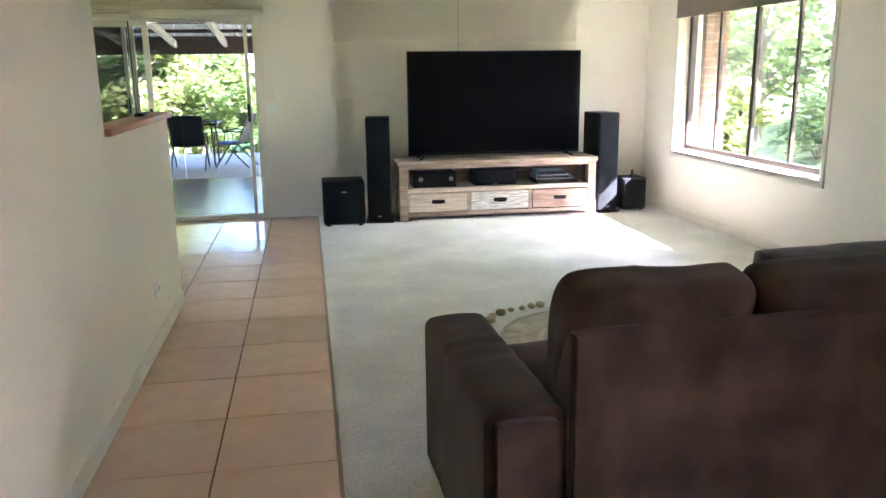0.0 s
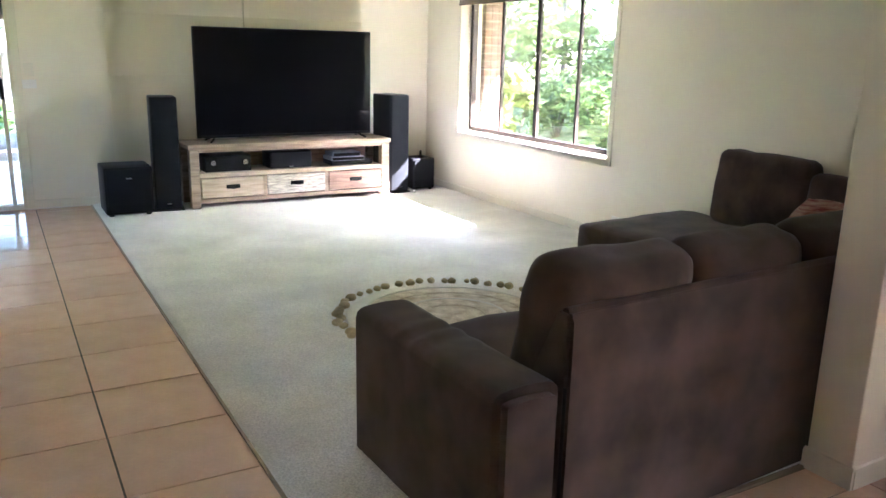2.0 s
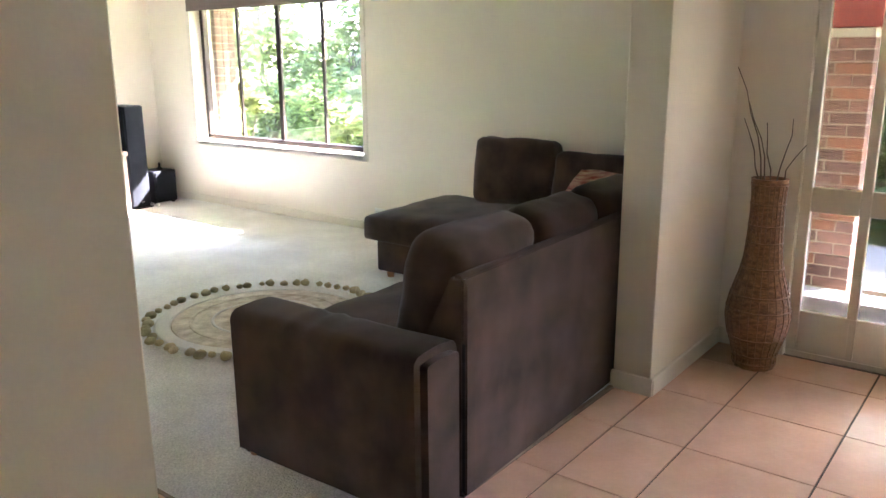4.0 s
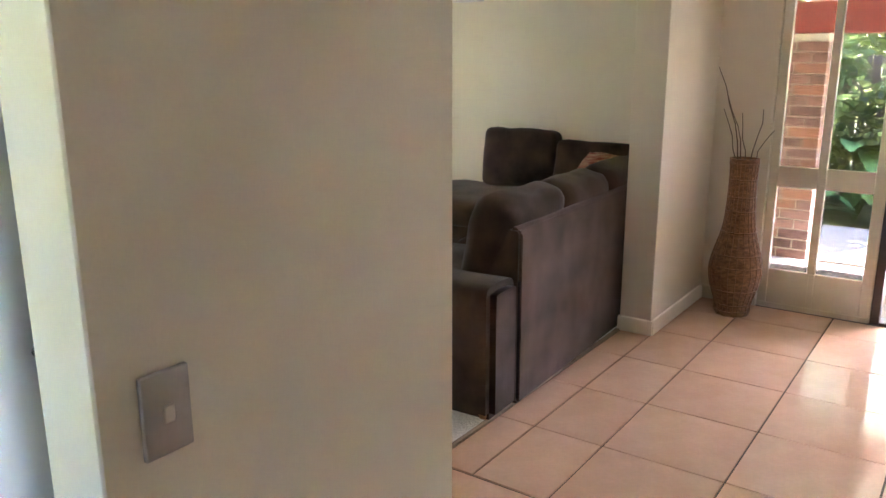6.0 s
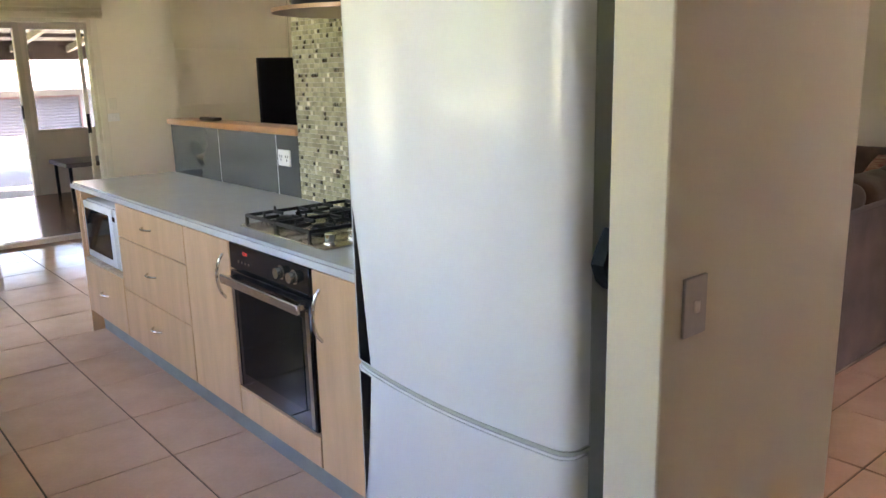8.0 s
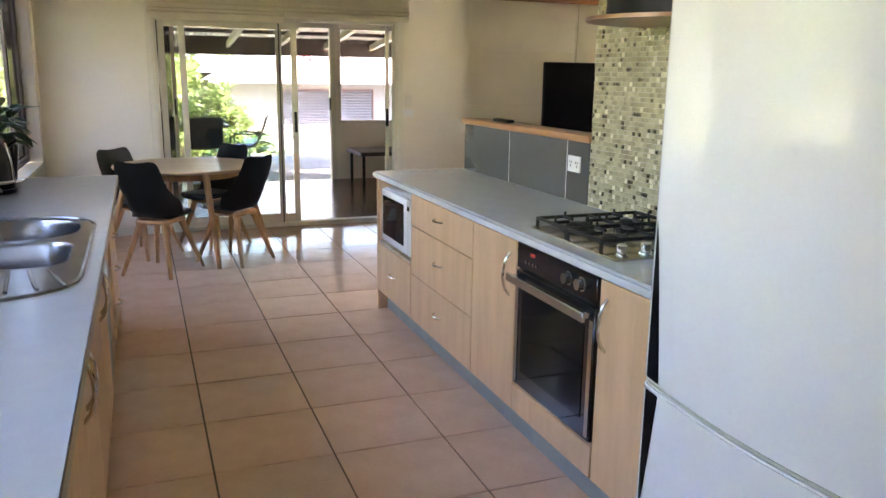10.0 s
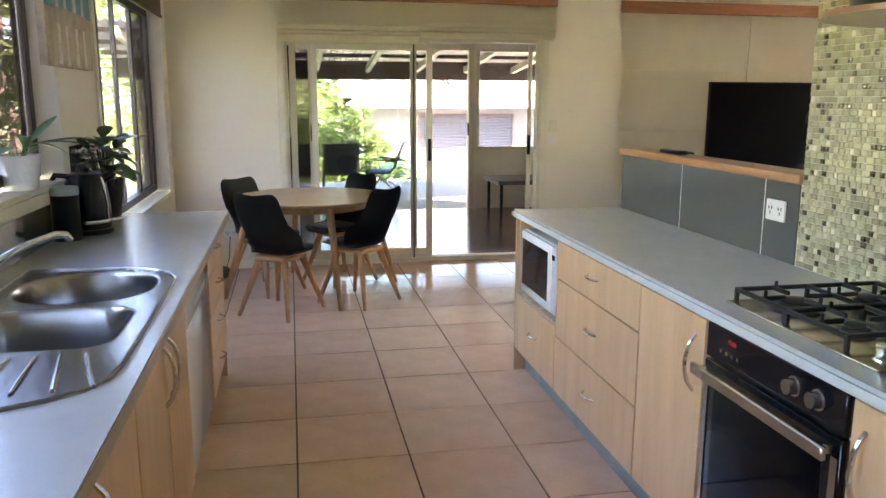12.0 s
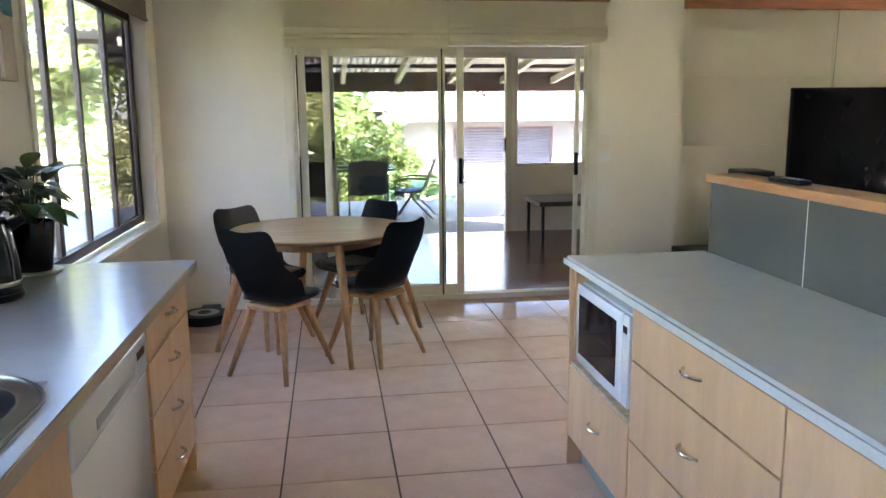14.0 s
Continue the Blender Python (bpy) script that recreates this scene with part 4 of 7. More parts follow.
od = part("oven_door", boxes(((-1.022, 2.338, 0.262), (-0.986, 2.932, 0.745)), bev=0.003), GLASS_BLACK, ov, w=True)
for y in (2.345, 2.903):
    part("trim_strip", boxes(((-1.0255, y, 0.275), (-1.0225, y + 0.022, 0.70))), STEEL, od, w=True)
part("window", boxes(((-1.0245, 2.40, 0.33), (-1.0225, 2.87, 0.67))), SCREEN, od, w=True)
hb = boxes(((-1.072, 2.34, 0.700), (-1.056, 2.93, 0.735)), ((-1.057, 2.36, 0.705), (-1.022, 2.385, 0.73)), ((-1.057, 2.885, 0.705), (-1.022, 2.91, 0.73)), bev=0.004)
part("handle", hb, STEEL, od, "flat stainless door handle", w=True)

hob = thing("gas_hob", (-0.695, 2.67, 0.90), "stainless gas hob with black cast iron trivets", "hob")
part("tray", boxes(((-0.955, 2.335, 0.9005), (-0.455, 2.955, 0.909)), bev=0.004, seg=2), STEEL, hob, w=True)
IRON = material("cast_iron", (0.012, 0.012, 0.012), 0.55, vary=0.3, bump=0.2)
for (bx_, by_, br) in ((-0.82, 2.817, 0.052), (-0.59, 2.817, 0.040), (-0.82, 2.577, 0.036), (-0.59, 2.577, 0.046)):
    b = bmesh.new()
    lathe(b, [(br * 1.35, 0.0), (br * 1.3, 0.006), (br, 0.008), (br, 0.018), (br * 0.85, 0.022), (br * 0.85, 0.028), (br * 0.7, 0.032), (0.0, 0.033)], 28, (bx_, by_, 0.909))
    part("burner", b, IRON, hob, w=True)


def bar(bm, a, b, wdt=0.010, hgt=0.013):
    """A square-section iron bar between two points."""
    a, b = Vector(a), Vector(b)
    d = b - a
    m = Matrix.Translation((a + b) / 2) @ d.to_track_quat("X", "Z").to_matrix().to_4x4()
    box(bm, (-d.length / 2, -wdt / 2, -hgt / 2), (d.length / 2, wdt / 2, hgt / 2), 0.002, 1, m)


for y0, y1 in ((2.462, 2.692), (2.702, 2.932)):
    b = bmesh.new()
    z = 0.946
    x0, x1 = -0.935, -0.475
    for y in (y0, y1):
        bar(b, (x0 - 0.005, y, z), (x1 + 0.005, y, z))
        for x in (x0, (x0 + x1) / 2, x1):
            bar(b, (x, y, 0.9095), (x, y, z + 0.004), 0.012, 0.012)
    for x in (x0, (x0 + x1) / 2, x1):
        bar(b, (x, y0, z), (x, y1, z))
    m_ = (y0 + y1) / 2
    for cx in (-0.82, -0.59):
        for dx, dy in ((0.115, 0.0), (-0.115, 0.0), (0.0, 0.115), (0.0, -0.115)):
            ex, ey = cx + dx, m_ + dy
            bar(b, (ex, ey, z), (cx + dx * 0.32, m_ + dy * 0.32, z + 0.002), 0.009)
            bar(b, (cx + dx * 0.86, m_ + dy * 0.86, z), (cx + dx * 0.86, m_ + dy * 0.86, z + 0.024), 0.009, 0.009)
    part("trivet", b, IRON, hob, w=True)
for i in range(4):
    b = bmesh.new()
    lathe(b, [(0.024, 0), (0.023, 0.006), (0.019, 0.010), (0.0195, 0.034), (0.016, 0.038), (0, 0.038)], 24, (-0.895 + 0.095 * i, 2.392, 0.909))
    part("knob", b, CHROME, hob, w=True)

# splashback, mosaic, hood
for y in (3.6045, 4.2625):
    solo("splashback_joint", boxes(((-0.4265, y - 0.0022, 0.9005), (-0.4225, y + 0.0022, 1.195))), SWITCH, "thin pale silicone joint between the glass panels", "joint", kind="structure", at=(-0.424, y, 0.9005))
for a, b in ((3.395, 3.602), (3.607, 4.26), (4.265, 4.93)):
    solo("splashback_panel", boxes(((-0.4275, a, 0.9005), (-0.4215, b, 1.196)), bev=0.0015), GLASS_DARK, "grey glass splashback panel above the worktop", "splashback", "glass splashback panels", at=(-0.424, (a + b) / 2, 0.9005))
plate("power_outlet", "-x", (-0.4275, 3.52, 1.085), 0.115, 0.078, SWITCH, "white double power outlet on the glass splashback", "power outlet", kind="outlet")
mos = solo("mosaic_splashback", boxes(((-0.426, 2.0, 0.9005), (-0.4205, 3.383, CEIL - 0.002))), MORTAR, "green-grey glass mosaic wall behind the hob with steel chips", "mosaic", at=(-0.423, 2.7, 0.9005))


def chips(sort, mat, label):
    rnd = random.Random(5)
    vs, fs = [], []
    z = 0.903
    while z < 1.86:
        y = 2.002 + rnd.random() * 0.015
        while y < 3.378:
            wd = rnd.choice((0.0185, 0.0185, 0.028, 0.038))
            r = rnd.random()
            proud = 0.001 * rnd.random()
            kind = "glass" if wd > 0.02 or r > 0.44 else ("steel" if r > 0.20 else "cream")
            y1 = min(y + wd, 3.382)
            if kind == sort and y1 - y > 0.004:
                x0, x1, bv = -0.4265, -0.4305 - proud, 0.0012
                k = len(vs)
                vs += [(x0, y, z), (x0, y1, z), (x0, y1, z + 0.0185), (x0, y, z + 0.0185),
                       (x1, y + bv, z + bv), (x1, y1 - bv, z + bv), (x1, y1 - bv, z + 0.0185 - bv), (x1, y + bv, z + 0.0185 - bv)]
                fs += [(k + 7, k + 6, k + 5, k + 4), (k, k + 1, k + 5, k + 4), (k + 1, k + 2, k + 6, k + 5), (k + 2, k + 3, k + 7, k + 6), (k + 3, k, k + 4, k + 7)]
                if sort == "steel":
                    n = len(vs)
                    c = ((y + y1) / 2, z + 0.00925)
                    vs.append((x1 - 0.003, *c))
                    fs[-5:-4] = [(k + 4 + (q + 1) % 4, k + 4 + q, n) for q in range(4)]
            y += wd + 0.0022
        z += 0.0207
    me = bpy.data.meshes.new("mosaic_chip")
    me.from_pydata(vs, [], fs)
    me.transform(root_matrix(mos).inverted())
    me.materials.append(mat)
    ob = new("mosaic_chip", me)
    ob.parent = mos
    tagged(ob, label, kind="stuff")


chips("glass", MOSAIC, "small green-grey glass chips")
chips("steel", MOSAIC_STEEL, "small faceted bright steel chips")
chips("cream", MOSAIC_CREAM, "small pale cream glass chips")
hd = thing("range_hood", (-0.68, 2.66, 1.698), "brown and black slide-out range hood with curved front", "range hood")
HOODM = material("brown_metal_trim", (0.30, 0.17, 0.10), 0.3, 0.3, vary=0.06)
for z0, z1, rx, ry, name, mat in ((1.698, 1.712, 0.36, 0.325, "visor", HOODM), (1.7125, 1.80, 0.27, 0.295, "filter_body", BLACK)):
    hp = [(-0.4335, 2.66 - ry), (-0.4335, 2.66 + ry)] + [(-0.515 - rx * math.sin(radians(a)), 2.66 + ry * math.cos(radians(a))) for a in range(0, 181, 10)]
    part(name, prism(bmesh.new(), hp, "z", z0, z1), mat, hd, w=True)
for s_ in (-1, 1):
    part("side_trim", boxes(((-0.62, 2.66 + s_ * 0.302, 1.7125), (-0.4335, 2.66 + s_ * 0.32, 1.80)), bev=0.002), HOODM, hd, w=True)
hc = thing("wall_cabinet", (-0.6, 2.66, 1.802), "beech laminate wall cabinet above the range hood", "kitchen cabinet")
part("carcass", boxes(((-0.74, 2.34, 1.802), (-0.433, 2.98, CEIL - 0.003))), BEECH, hc, w=True)
for a, b in ((2.34, 2.659), (2.661, 2.98)):
    part("door", boxes(((-0.758, a + 0.002, 1.806), (-0.741, b - 0.002, CEIL - 0.02)), bev=0.0015), BEECH, hc, w=True)

# fridge
fr = thing("fridge", (-0.78, 1.56, 0.0), "tall white bottom-freezer fridge with bowed doors", "fridge")
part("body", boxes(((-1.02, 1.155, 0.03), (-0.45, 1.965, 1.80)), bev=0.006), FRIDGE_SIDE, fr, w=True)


FY0, FY1 = 1.150, 1.975


def bowed(z0, z1, name):
    pts = [(-1.025, FY0)]
    n = 30
    for i in range(n + 1):
        t = i / n
        t = 0.5 - 0.5 * math.cos(math.pi * t)
        y = FY0 + (FY1 - FY0) * t
        e = min(t, 1 - t) * (FY1 - FY0)
        corner = 0.04 - math.sqrt(max(0.0, 0.04 ** 2 - (0.04 - e) ** 2)) if e < 0.04 else 0.0
        pts.append((-1.092 - 0.035 * math.sin(math.pi * t) + corner, y))
    pts.append((-1.025, FY1))
    b = prism(bmesh.new(), pts, "z", z0, z1)
    bmesh.ops.bevel(b, geom=[e for e in b.edges if abs(e.verts[0].co.z - e.verts[1].co.z) < 1e-5], offset=0.006, segments=2, affect="EDGES")
    return part(name, b, FRIDGE, fr, w=True)


bowed(0.09, 0.648, "freezer_door")
ud = bowed(0.662, 1.80, "fridge_door")
part("door_seal", boxes(((-1.028, 1.165, 0.10), (-1.0205, 1.955, 1.79))), RUBBER, fr, w=True)


def grip(z0, z1, wide_low):
    """A black strip along the opening edge, painting the shade of a finger recess, wide at the gap between the doors
    and running out to a point.
    """
    b = bmesh.new()
    rows = []
    n = 12
    for i in range(n + 1):
        t = i / n
        z = z0 + (z1 - z0) * t
        wd = 0.066 * ((1 - t) if wide_low else t) ** 0.8 + 0.001
        row = []
        for q in range(6):
            y = FY1 - 0.040 - wd * q / 5
            e = FY1 - y
            corner = 0.04 - math.sqrt(max(0.0, 0.04 ** 2 - (0.04 - e) ** 2)) if e < 0.04 else 0.0
            tt = (y - FY0) / (FY1 - FY0)
            row.append(b.verts.new((-1.0935 - 0.035 * math.sin(math.pi * tt) + corner, y, z)))
        rows.append(row)
    for a, c in zip(rows, rows[1:]):
        for q in range(5):
            b.faces.new((a[q], a[q + 1], c[q + 1], c[q]))
    bmesh.ops.solidify(b, geom=b.faces[:], thickness=0.002)
    return b


# Shade of the grip recesses, laid on the doors as black strips.
part("handle_recess", grip(0.672, 1.12, True), BLACK, fr, "black strip for the shaded grip recess", w=True)
part("handle_recess", grip(0.24, 0.636, False), BLACK, fr, "black strip for the shaded grip recess", w=True)
gt = bowed(0.645, 0.665, "gap_trim")
gt.data.transform(Matrix.Translation((0.008, 0, 0)))
gt.data.materials[0] = material("pale_green_grey_trim", (0.42, 0.45, 0.38), 0.4)
part("sticker", boxes(((-1.0905, 1.905, 1.70), (-1.0885, 1.95, 1.725))), BLACK, ud, "small black label plate", w=True)
for y in (1.2, 1.9):
    b = bmesh.new()
    cyl(b, (-0.98, y, 0.0), (-0.98, y, 0.035), 0.02, 0.02, 12)
    part("foot", b, RUBBER, fr, w=True)
tw = solo("tea_towel", prism(bmesh.new(), [(-1.062, 1.09), (-1.045, 1.125), (-1.02, 1.16), (-1.02, 1.03), (-1.045, 1.05)], "y", 1.092, 1.124), material("dark_patterned_cloth", (0.006, 0.011, 0.012), 0.9, vary=0.6, scale=40, bump=0.3), "dark patterned cloth hanging beside the fridge", "tea towel", at=(-1.06, 1.10, 1.02))

# ---- kitchen, sink side ----
XL = -2.60
c6 = carcass("drawer_cabinet", 4.425, 5.115, -3.17, XL, "beech laminate cabinet with four drawers by the dining end")
for z0, z1 in ((0.70, 0.855), (0.515, 0.698), (0.325, 0.513), (0.13, 0.323)):
    front(c6, 4.427, 5.115, z0, z1, XL, 1, handle="h")
part("end_panel", boxes(((-3.18, 5.118, 0.0), (XL + 0.018, 5.136, 0.858)), bev=0.002), BEECH, c6, w=True)
dwm = thing("dishwasher", (-2.85, 4.07, 0.0), "white built-under dishwasher, door slightly proud", "dishwasher")
part("body", boxes(((-3.15, 3.70, 0.02), (-2.635, 4.40, 0.85))), FRIDGE_SIDE, dwm, w=True)
part("door", boxes(((-2.632, 3.66, 0.12), (-2.588, 4.412, 0.685)), bev=0.006, seg=2), FRIDGE, dwm, w=True)
cpl = part("control_panel", boxes(((-2.632, 3.66, 0.688), (-2.581, 4.412, 0.815)), bev=0.01, seg=3), FRIDGE, dwm, w=True)
# Shaded hand recess painted as a darker grey plate on the panel.
part("handle_recess", boxes(((-2.5815, 3.85, 0.715), (-2.579, 4.24, 0.745)), bev=0.001), FRIDGE_SIDE, cpl, w=True)
part("display", boxes(((-2.5815, 4.28, 0.755), (-2.5795, 4.37, 0.78))), GLASS_BLACK, cpl, w=True)
# Shade in the gap below the worktop, put in as a black strip.
part("top_gap", boxes(((-2.645, 3.66, 0.82), (-2.62, 4.412, 0.857))), BLACK, dwm, "black strip painting the shade under the worktop", w=True)
part("kick_panel", boxes(((-2.67, 3.67, 0.0), (-2.65, 4.40, 0.115))), FRIDGE, dwm, w=True)
for y0, y1, lab in ((2.75, 3.645, "beech laminate sink cabinet with two doors"), (1.85, 2.745, "beech laminate double cabinet beside the sink"), (0.80, 1.845, "beech laminate double cabinet at the entry end")):
    c = carcass("sink_cabinet" if y0 > 2.7 else "base_cabinet", y0, y1, -3.17, XL, lab, z1=0.70 if y0 > 2.7 else 0.858)
    m_ = (y0 + y1) / 2
    front(c, y0, m_ - 0.001, 0.13, 0.855, XL, 1, "door", m_ - 0.045)
    front(c, m_ + 0.001, y1, 0.13, 0.855, XL, 1, "door", m_ + 0.045)
solo("kickboard", boxes(((-2.675, 0.80, 0.0), (-2.66, 3.66, 0.13))), KICK, "grey-green kickboard under the sink cabinets", "kickboard", kind="structure", at=(-2.63, 2.2, 0))
SX0, SX1, SY0, SY1 = -3.095, -2.60, 2.77, 3.74
wl_ = bmesh.new()
for lo, hi in (((-3.198, 0.78, 0.86), (-2.542, SY0 + 0.04, 0.90)), ((-3.198, SY1 - 0.04, 0.86), (-2.542, 5.17, 0.90)), ((-3.198, SY0 + 0.04, 0.86), (SX0 + 0.03, SY1 - 0.04, 0.90)), ((SX1 - 0.03, SY0 + 0.04, 0.86), (-2.542, SY1 - 0.04, 0.90))):
    box(wl_, lo, hi)
bmesh.ops.remove_doubles(wl_, verts=wl_.verts, dist=1e-4)
top_l = solo("worktop", wl_, BENCHTOP, "pale grey laminate worktop around the sink", "worktop", at=(-2.87, 2.9, 0.86))
EDGE_TAN = material("tan_edge_band", (0.42, 0.33, 0.22), 0.35, vary=0.06, scale=10, fine=0.05)
part("edge_strip", boxes(((-2.5418, 0.79, 0.863), (-2.5392, 5.168, 0.897)), bev=0.0008), EDGE_TAN, top_l, "tan edge band along the front", w=True)
part("edge_strip", boxes(((-3.19, 5.1702, 0.863), (-2.545, 5.1728, 0.897)), bev=0.0008), EDGE_TAN, top_l, "tan edge band on the end", w=True)

sink = thing("sink", (-2.85, 3.08, 0.90), "stainless steel sink with one and a half bowls and a drainer", "sink")


def rrect(x0, x1, y0, y1, r, n=6):
    out = []
    for cx, cy, a in ((x1 - r, y1 - r, 0), (x0 + r, y1 - r, 90), (x0 + r, y0 + r, 180), (x1 - r, y0 + r, 270)):
        out += [(cx + r * math.cos(radians(a + 90 * i / n)), cy + r * math.sin(radians(a + 90 * i / n))) for i in range(n + 1)]
    return out


def bowl(x0, x1, y0, y1, depth, r):
    bm = bmesh.new()
    loops = []
    for ins, z, rr in ((0.0, 0.9045, r), (0.006, 0.9035, r), (0.012, 0.890, r), (0.02, 0.92 - depth, r), (0.05, 0.90 - depth, r * 0.7), (0.12, 0.897 - depth, r * 0.4)):
        loops.append([bm.verts.new((p[0], p[1], z)) for p in rrect(x0 + ins, x1 - ins, y0 + ins, y1 - ins, rr)])
    n = len(loops[0])
    for a, b in zip(loops, loops[1:]):
        for i in range(n):
            bm.faces.new((a[i], a[(i + 1) % n], b[(i + 1) % n], b[i]))
    bm.faces.new(loops[-1])
    return bm


B1, B2 = (-3.06, -2.635, 3.27, 3.69), (-3.06, -2.64, 2.82, 3.22)
part("bowl", bowl(*B1, 0.17, 0.17), SINK_STEEL, sink, w=True)
part("bowl", bowl(*B2, 0.13, 0.09), SINK_STEEL, sink, w=True)
deck = bmesh.new()
outer = [(-3.10, 2.42), (-3.10, 3.75)] + [(-2.83 + 0.24 * math.sin(radians(a)), 3.51 + 0.24 * math.cos(radians(a))) for a in range(0, 91, 10)] + [(-2.59, 3.2), (-2.59, 2.68), (-2.60, 2.60), (-2.635, 2.535), (-2.69, 2.49), (-2.77, 2.455), (-2.88, 2.43)]
vs_o = [deck.verts.new((x, y, 0.9042)) for x, y in outer]
es_ = [deck.edges.new((vs_o[i], vs_o[(i + 1) % len(vs_o)])) for i in range(len(vs_o))]
for B, r in ((B1, 0.17), (B2, 0.09)):
    vb = [deck.verts.new((x, y, 0.9042)) for x, y in rrect(*B, r)]
    es_ += [deck.edges.new((vb[i], vb[(i + 1) % len(vb)])) for i in range(len(vb))]
bmesh.ops.triangle_fill(deck, use_beauty=True, use_dissolve=False, edges=es_)
part("deck", deck, SINK_STEEL, sink, w=True)
rimb = tube(bmesh.new(), [(x, y, 0.9035) for x, y in outer] + [(outer[0][0], outer[0][1], 0.9035)], 0.006, 8)
part("rim", rimb, SINK_STEEL, sink, w=True)
for i in range(6):
    a = -2.98 + 0.055 * i
    part("drainer_rib", tube(bmesh.new(), [(a + 0.02, 2.77, 0.904), (a + 0.02 + 0.01 * (i - 2), 2.66, 0.906), (a + 0.02 + 0.022 * (i - 2), 2.51 + 0.008 * i, 0.904)], 0.006, 8), SINK_STEEL, sink, w=True)
for B in (B1, B2):
    b = bmesh.new()
    zb = 0.90 - (0.17 if B is B1 else 0.13)
    lathe(b, [(0.045, 0.0), (0.043, 0.004), (0.03, 0.003), (0.0, 0.002)], 24, ((B[0] + B[1]) / 2, (B[2] + B[3]) / 2, zb - 0.002))
    part("drain", b, CHROME, sink, w=True)
tap = thing("mixer_tap", (-3.08, 3.55, 0.90), "chrome swivel mixer tap behind the sink", "tap")
b = bmesh.new()
lathe(b, [(0.028, 0.0), (0.026, 0.01), (0.02, 0.015), (0.019, 0.10), (0.022, 0.105), (0.02, 0.13), (0.0, 0.135)], 24, (-3.13, 3.42, 0.9))
part("body", b, CHROME, tap, w=True)
part("spout", tube(bmesh.new(), [(-3.13, 3.42, 0.97), (-3.10, 3.45, 0.995), (-3.03, 3.52, 1.035), (-2.96, 3.59, 1.055), (-2.935, 3.615, 1.05), (-2.925, 3.625, 1.03)], 0.012, 12), CHROME, tap, w=True)
part("lever", tube(bmesh.new(), [(-3.13, 3.42, 1.035), (-3.135, 3.46, 1.055), (-3.13, 3.53, 1.06)], 0.008, 10, 0.006), CHROME, tap, w=True)
for a, b_ in ((0.8, 2.2), (2.205, 3.6), (3.605, 4.75)):
    solo("splashback_panel", boxes(((XW + 0.0005, a, 0.9005), (XW + 0.0065, b_, 1.055)), bev=0.0015), GLASS_DARK, "dark glass splashback under the kitchen window", "splashback", "sink splashback panels", at=(XW + 0.003, (a + b_) / 2, 0.9005))
solo("splashback_panel", boxes(((XW + 0.0005, 4.755, 0.9005), (XW + 0.0065, 5.02, 1.27)), bev=0.0015), GLASS_DARK, "taller dark glass splashback behind the kettle", "splashback", at=(XW + 0.003, 4.87, 0.9005))

KETTLE = material("black_gloss_plastic", (0.008, 0.008, 0.009), 0.24, vary=0.15, fine=0.05, spec=0.35)
ket = thing("kettle", (-3.095, 4.57, 0.90), "glossy black electric kettle with a steel band", "kettle", turn=168)
part("jug", lathe(bmesh.new(), [(0.0, 0.022), (0.085, 0.022), (0.088, 0.05), (0.085, 0.12), (0.075, 0.20), (0.062, 0.235), (0.03, 0.245), (0.0, 0.247)], 32), KETTLE, ket)
part("base", lathe(bmesh.new(), [(0.088, 0.001), (0.092, 0.008), (0.09, 0.02), (0.0, 0.022)], 32), BLACK, ket)
part("steel_band", lathe(bmesh.new(), [(0.0885, 0.045), (0.0895, 0.048), (0.0893, 0.056), (0.088, 0.058)], 32), STEEL, ket)
part("handle", tube(bmesh.new(), [(0.06, 0.02, 0.225), (0.10, 0.035, 0.23), (0.125, 0.042, 0.19), (0.115, 0.04, 0.10), (0.085, 0.03, 0.06)], 0.011, 10), BLACK, ket)
part("spout", tube(bmesh.new(), [(-0.055, -0.03, 0.21), (-0.095, -0.05, 0.235)], 0.02, 10, 0.012), KETTLE, ket)
# Thin steel strip standing for the pale streak down the jug.
part("water_gauge", tube(bmesh.new(), [(-0.088, 0.012, 0.06), (-0.086, 0.012, 0.12), (-0.077, 0.012, 0.19), (-0.068, 0.012, 0.222)], 0.004, 6), STEEL, ket, "slim pale steel strip down the jug side")
part("lid_knob", lathe(bmesh.new(), [(0.018, 0.245), (0.016, 0.256), (0.0, 0.258)], 16), BLACK, ket)
ket.scale = (1.12, 1.12, 1.12)
cn = thing("canister", (-3.138, 4.39, 0.90), "black canister with a chrome band beside the kettle", "canister")
part("body", lathe(bmesh.new(), [(0.0, 0.0), (0.055, 0.001), (0.057, 0.02), (0.055, 0.19), (0.0, 0.192)], 28), BLACK, cn)
part("lid", lathe(bmesh.new(), [(0.056, 0.192), (0.058, 0.20), (0.056, 0.225), (0.0, 0.228)], 28), FRIDGE_SIDE, cn)

POT_BLACK = material("black_glazed_pot", (0.012, 0.012, 0.012), 0.22, vary=0.2)
POT_WHITE = material("white_ceramic_pot", (0.76, 0.75, 0.73), 0.25, vary=0.03)
SOIL = material("potting_soil", (0.03, 0.02, 0.012), 0.95, vary=0.4, bump=0.8)
LEAF = material("dark_green_leaf", (0.035, 0.085, 0.025), 0.35, vary=0.3, scale=8, fine=0.15, island=0.3, second=(0.06, 0.13, 0.035))
LEAF2 = material("fresh_green_leaf", (0.08, 0.19, 0.05), 0.4, vary=0.3, scale=8, fine=0.15, island=0.3, second=(0.14, 0.27, 0.09))


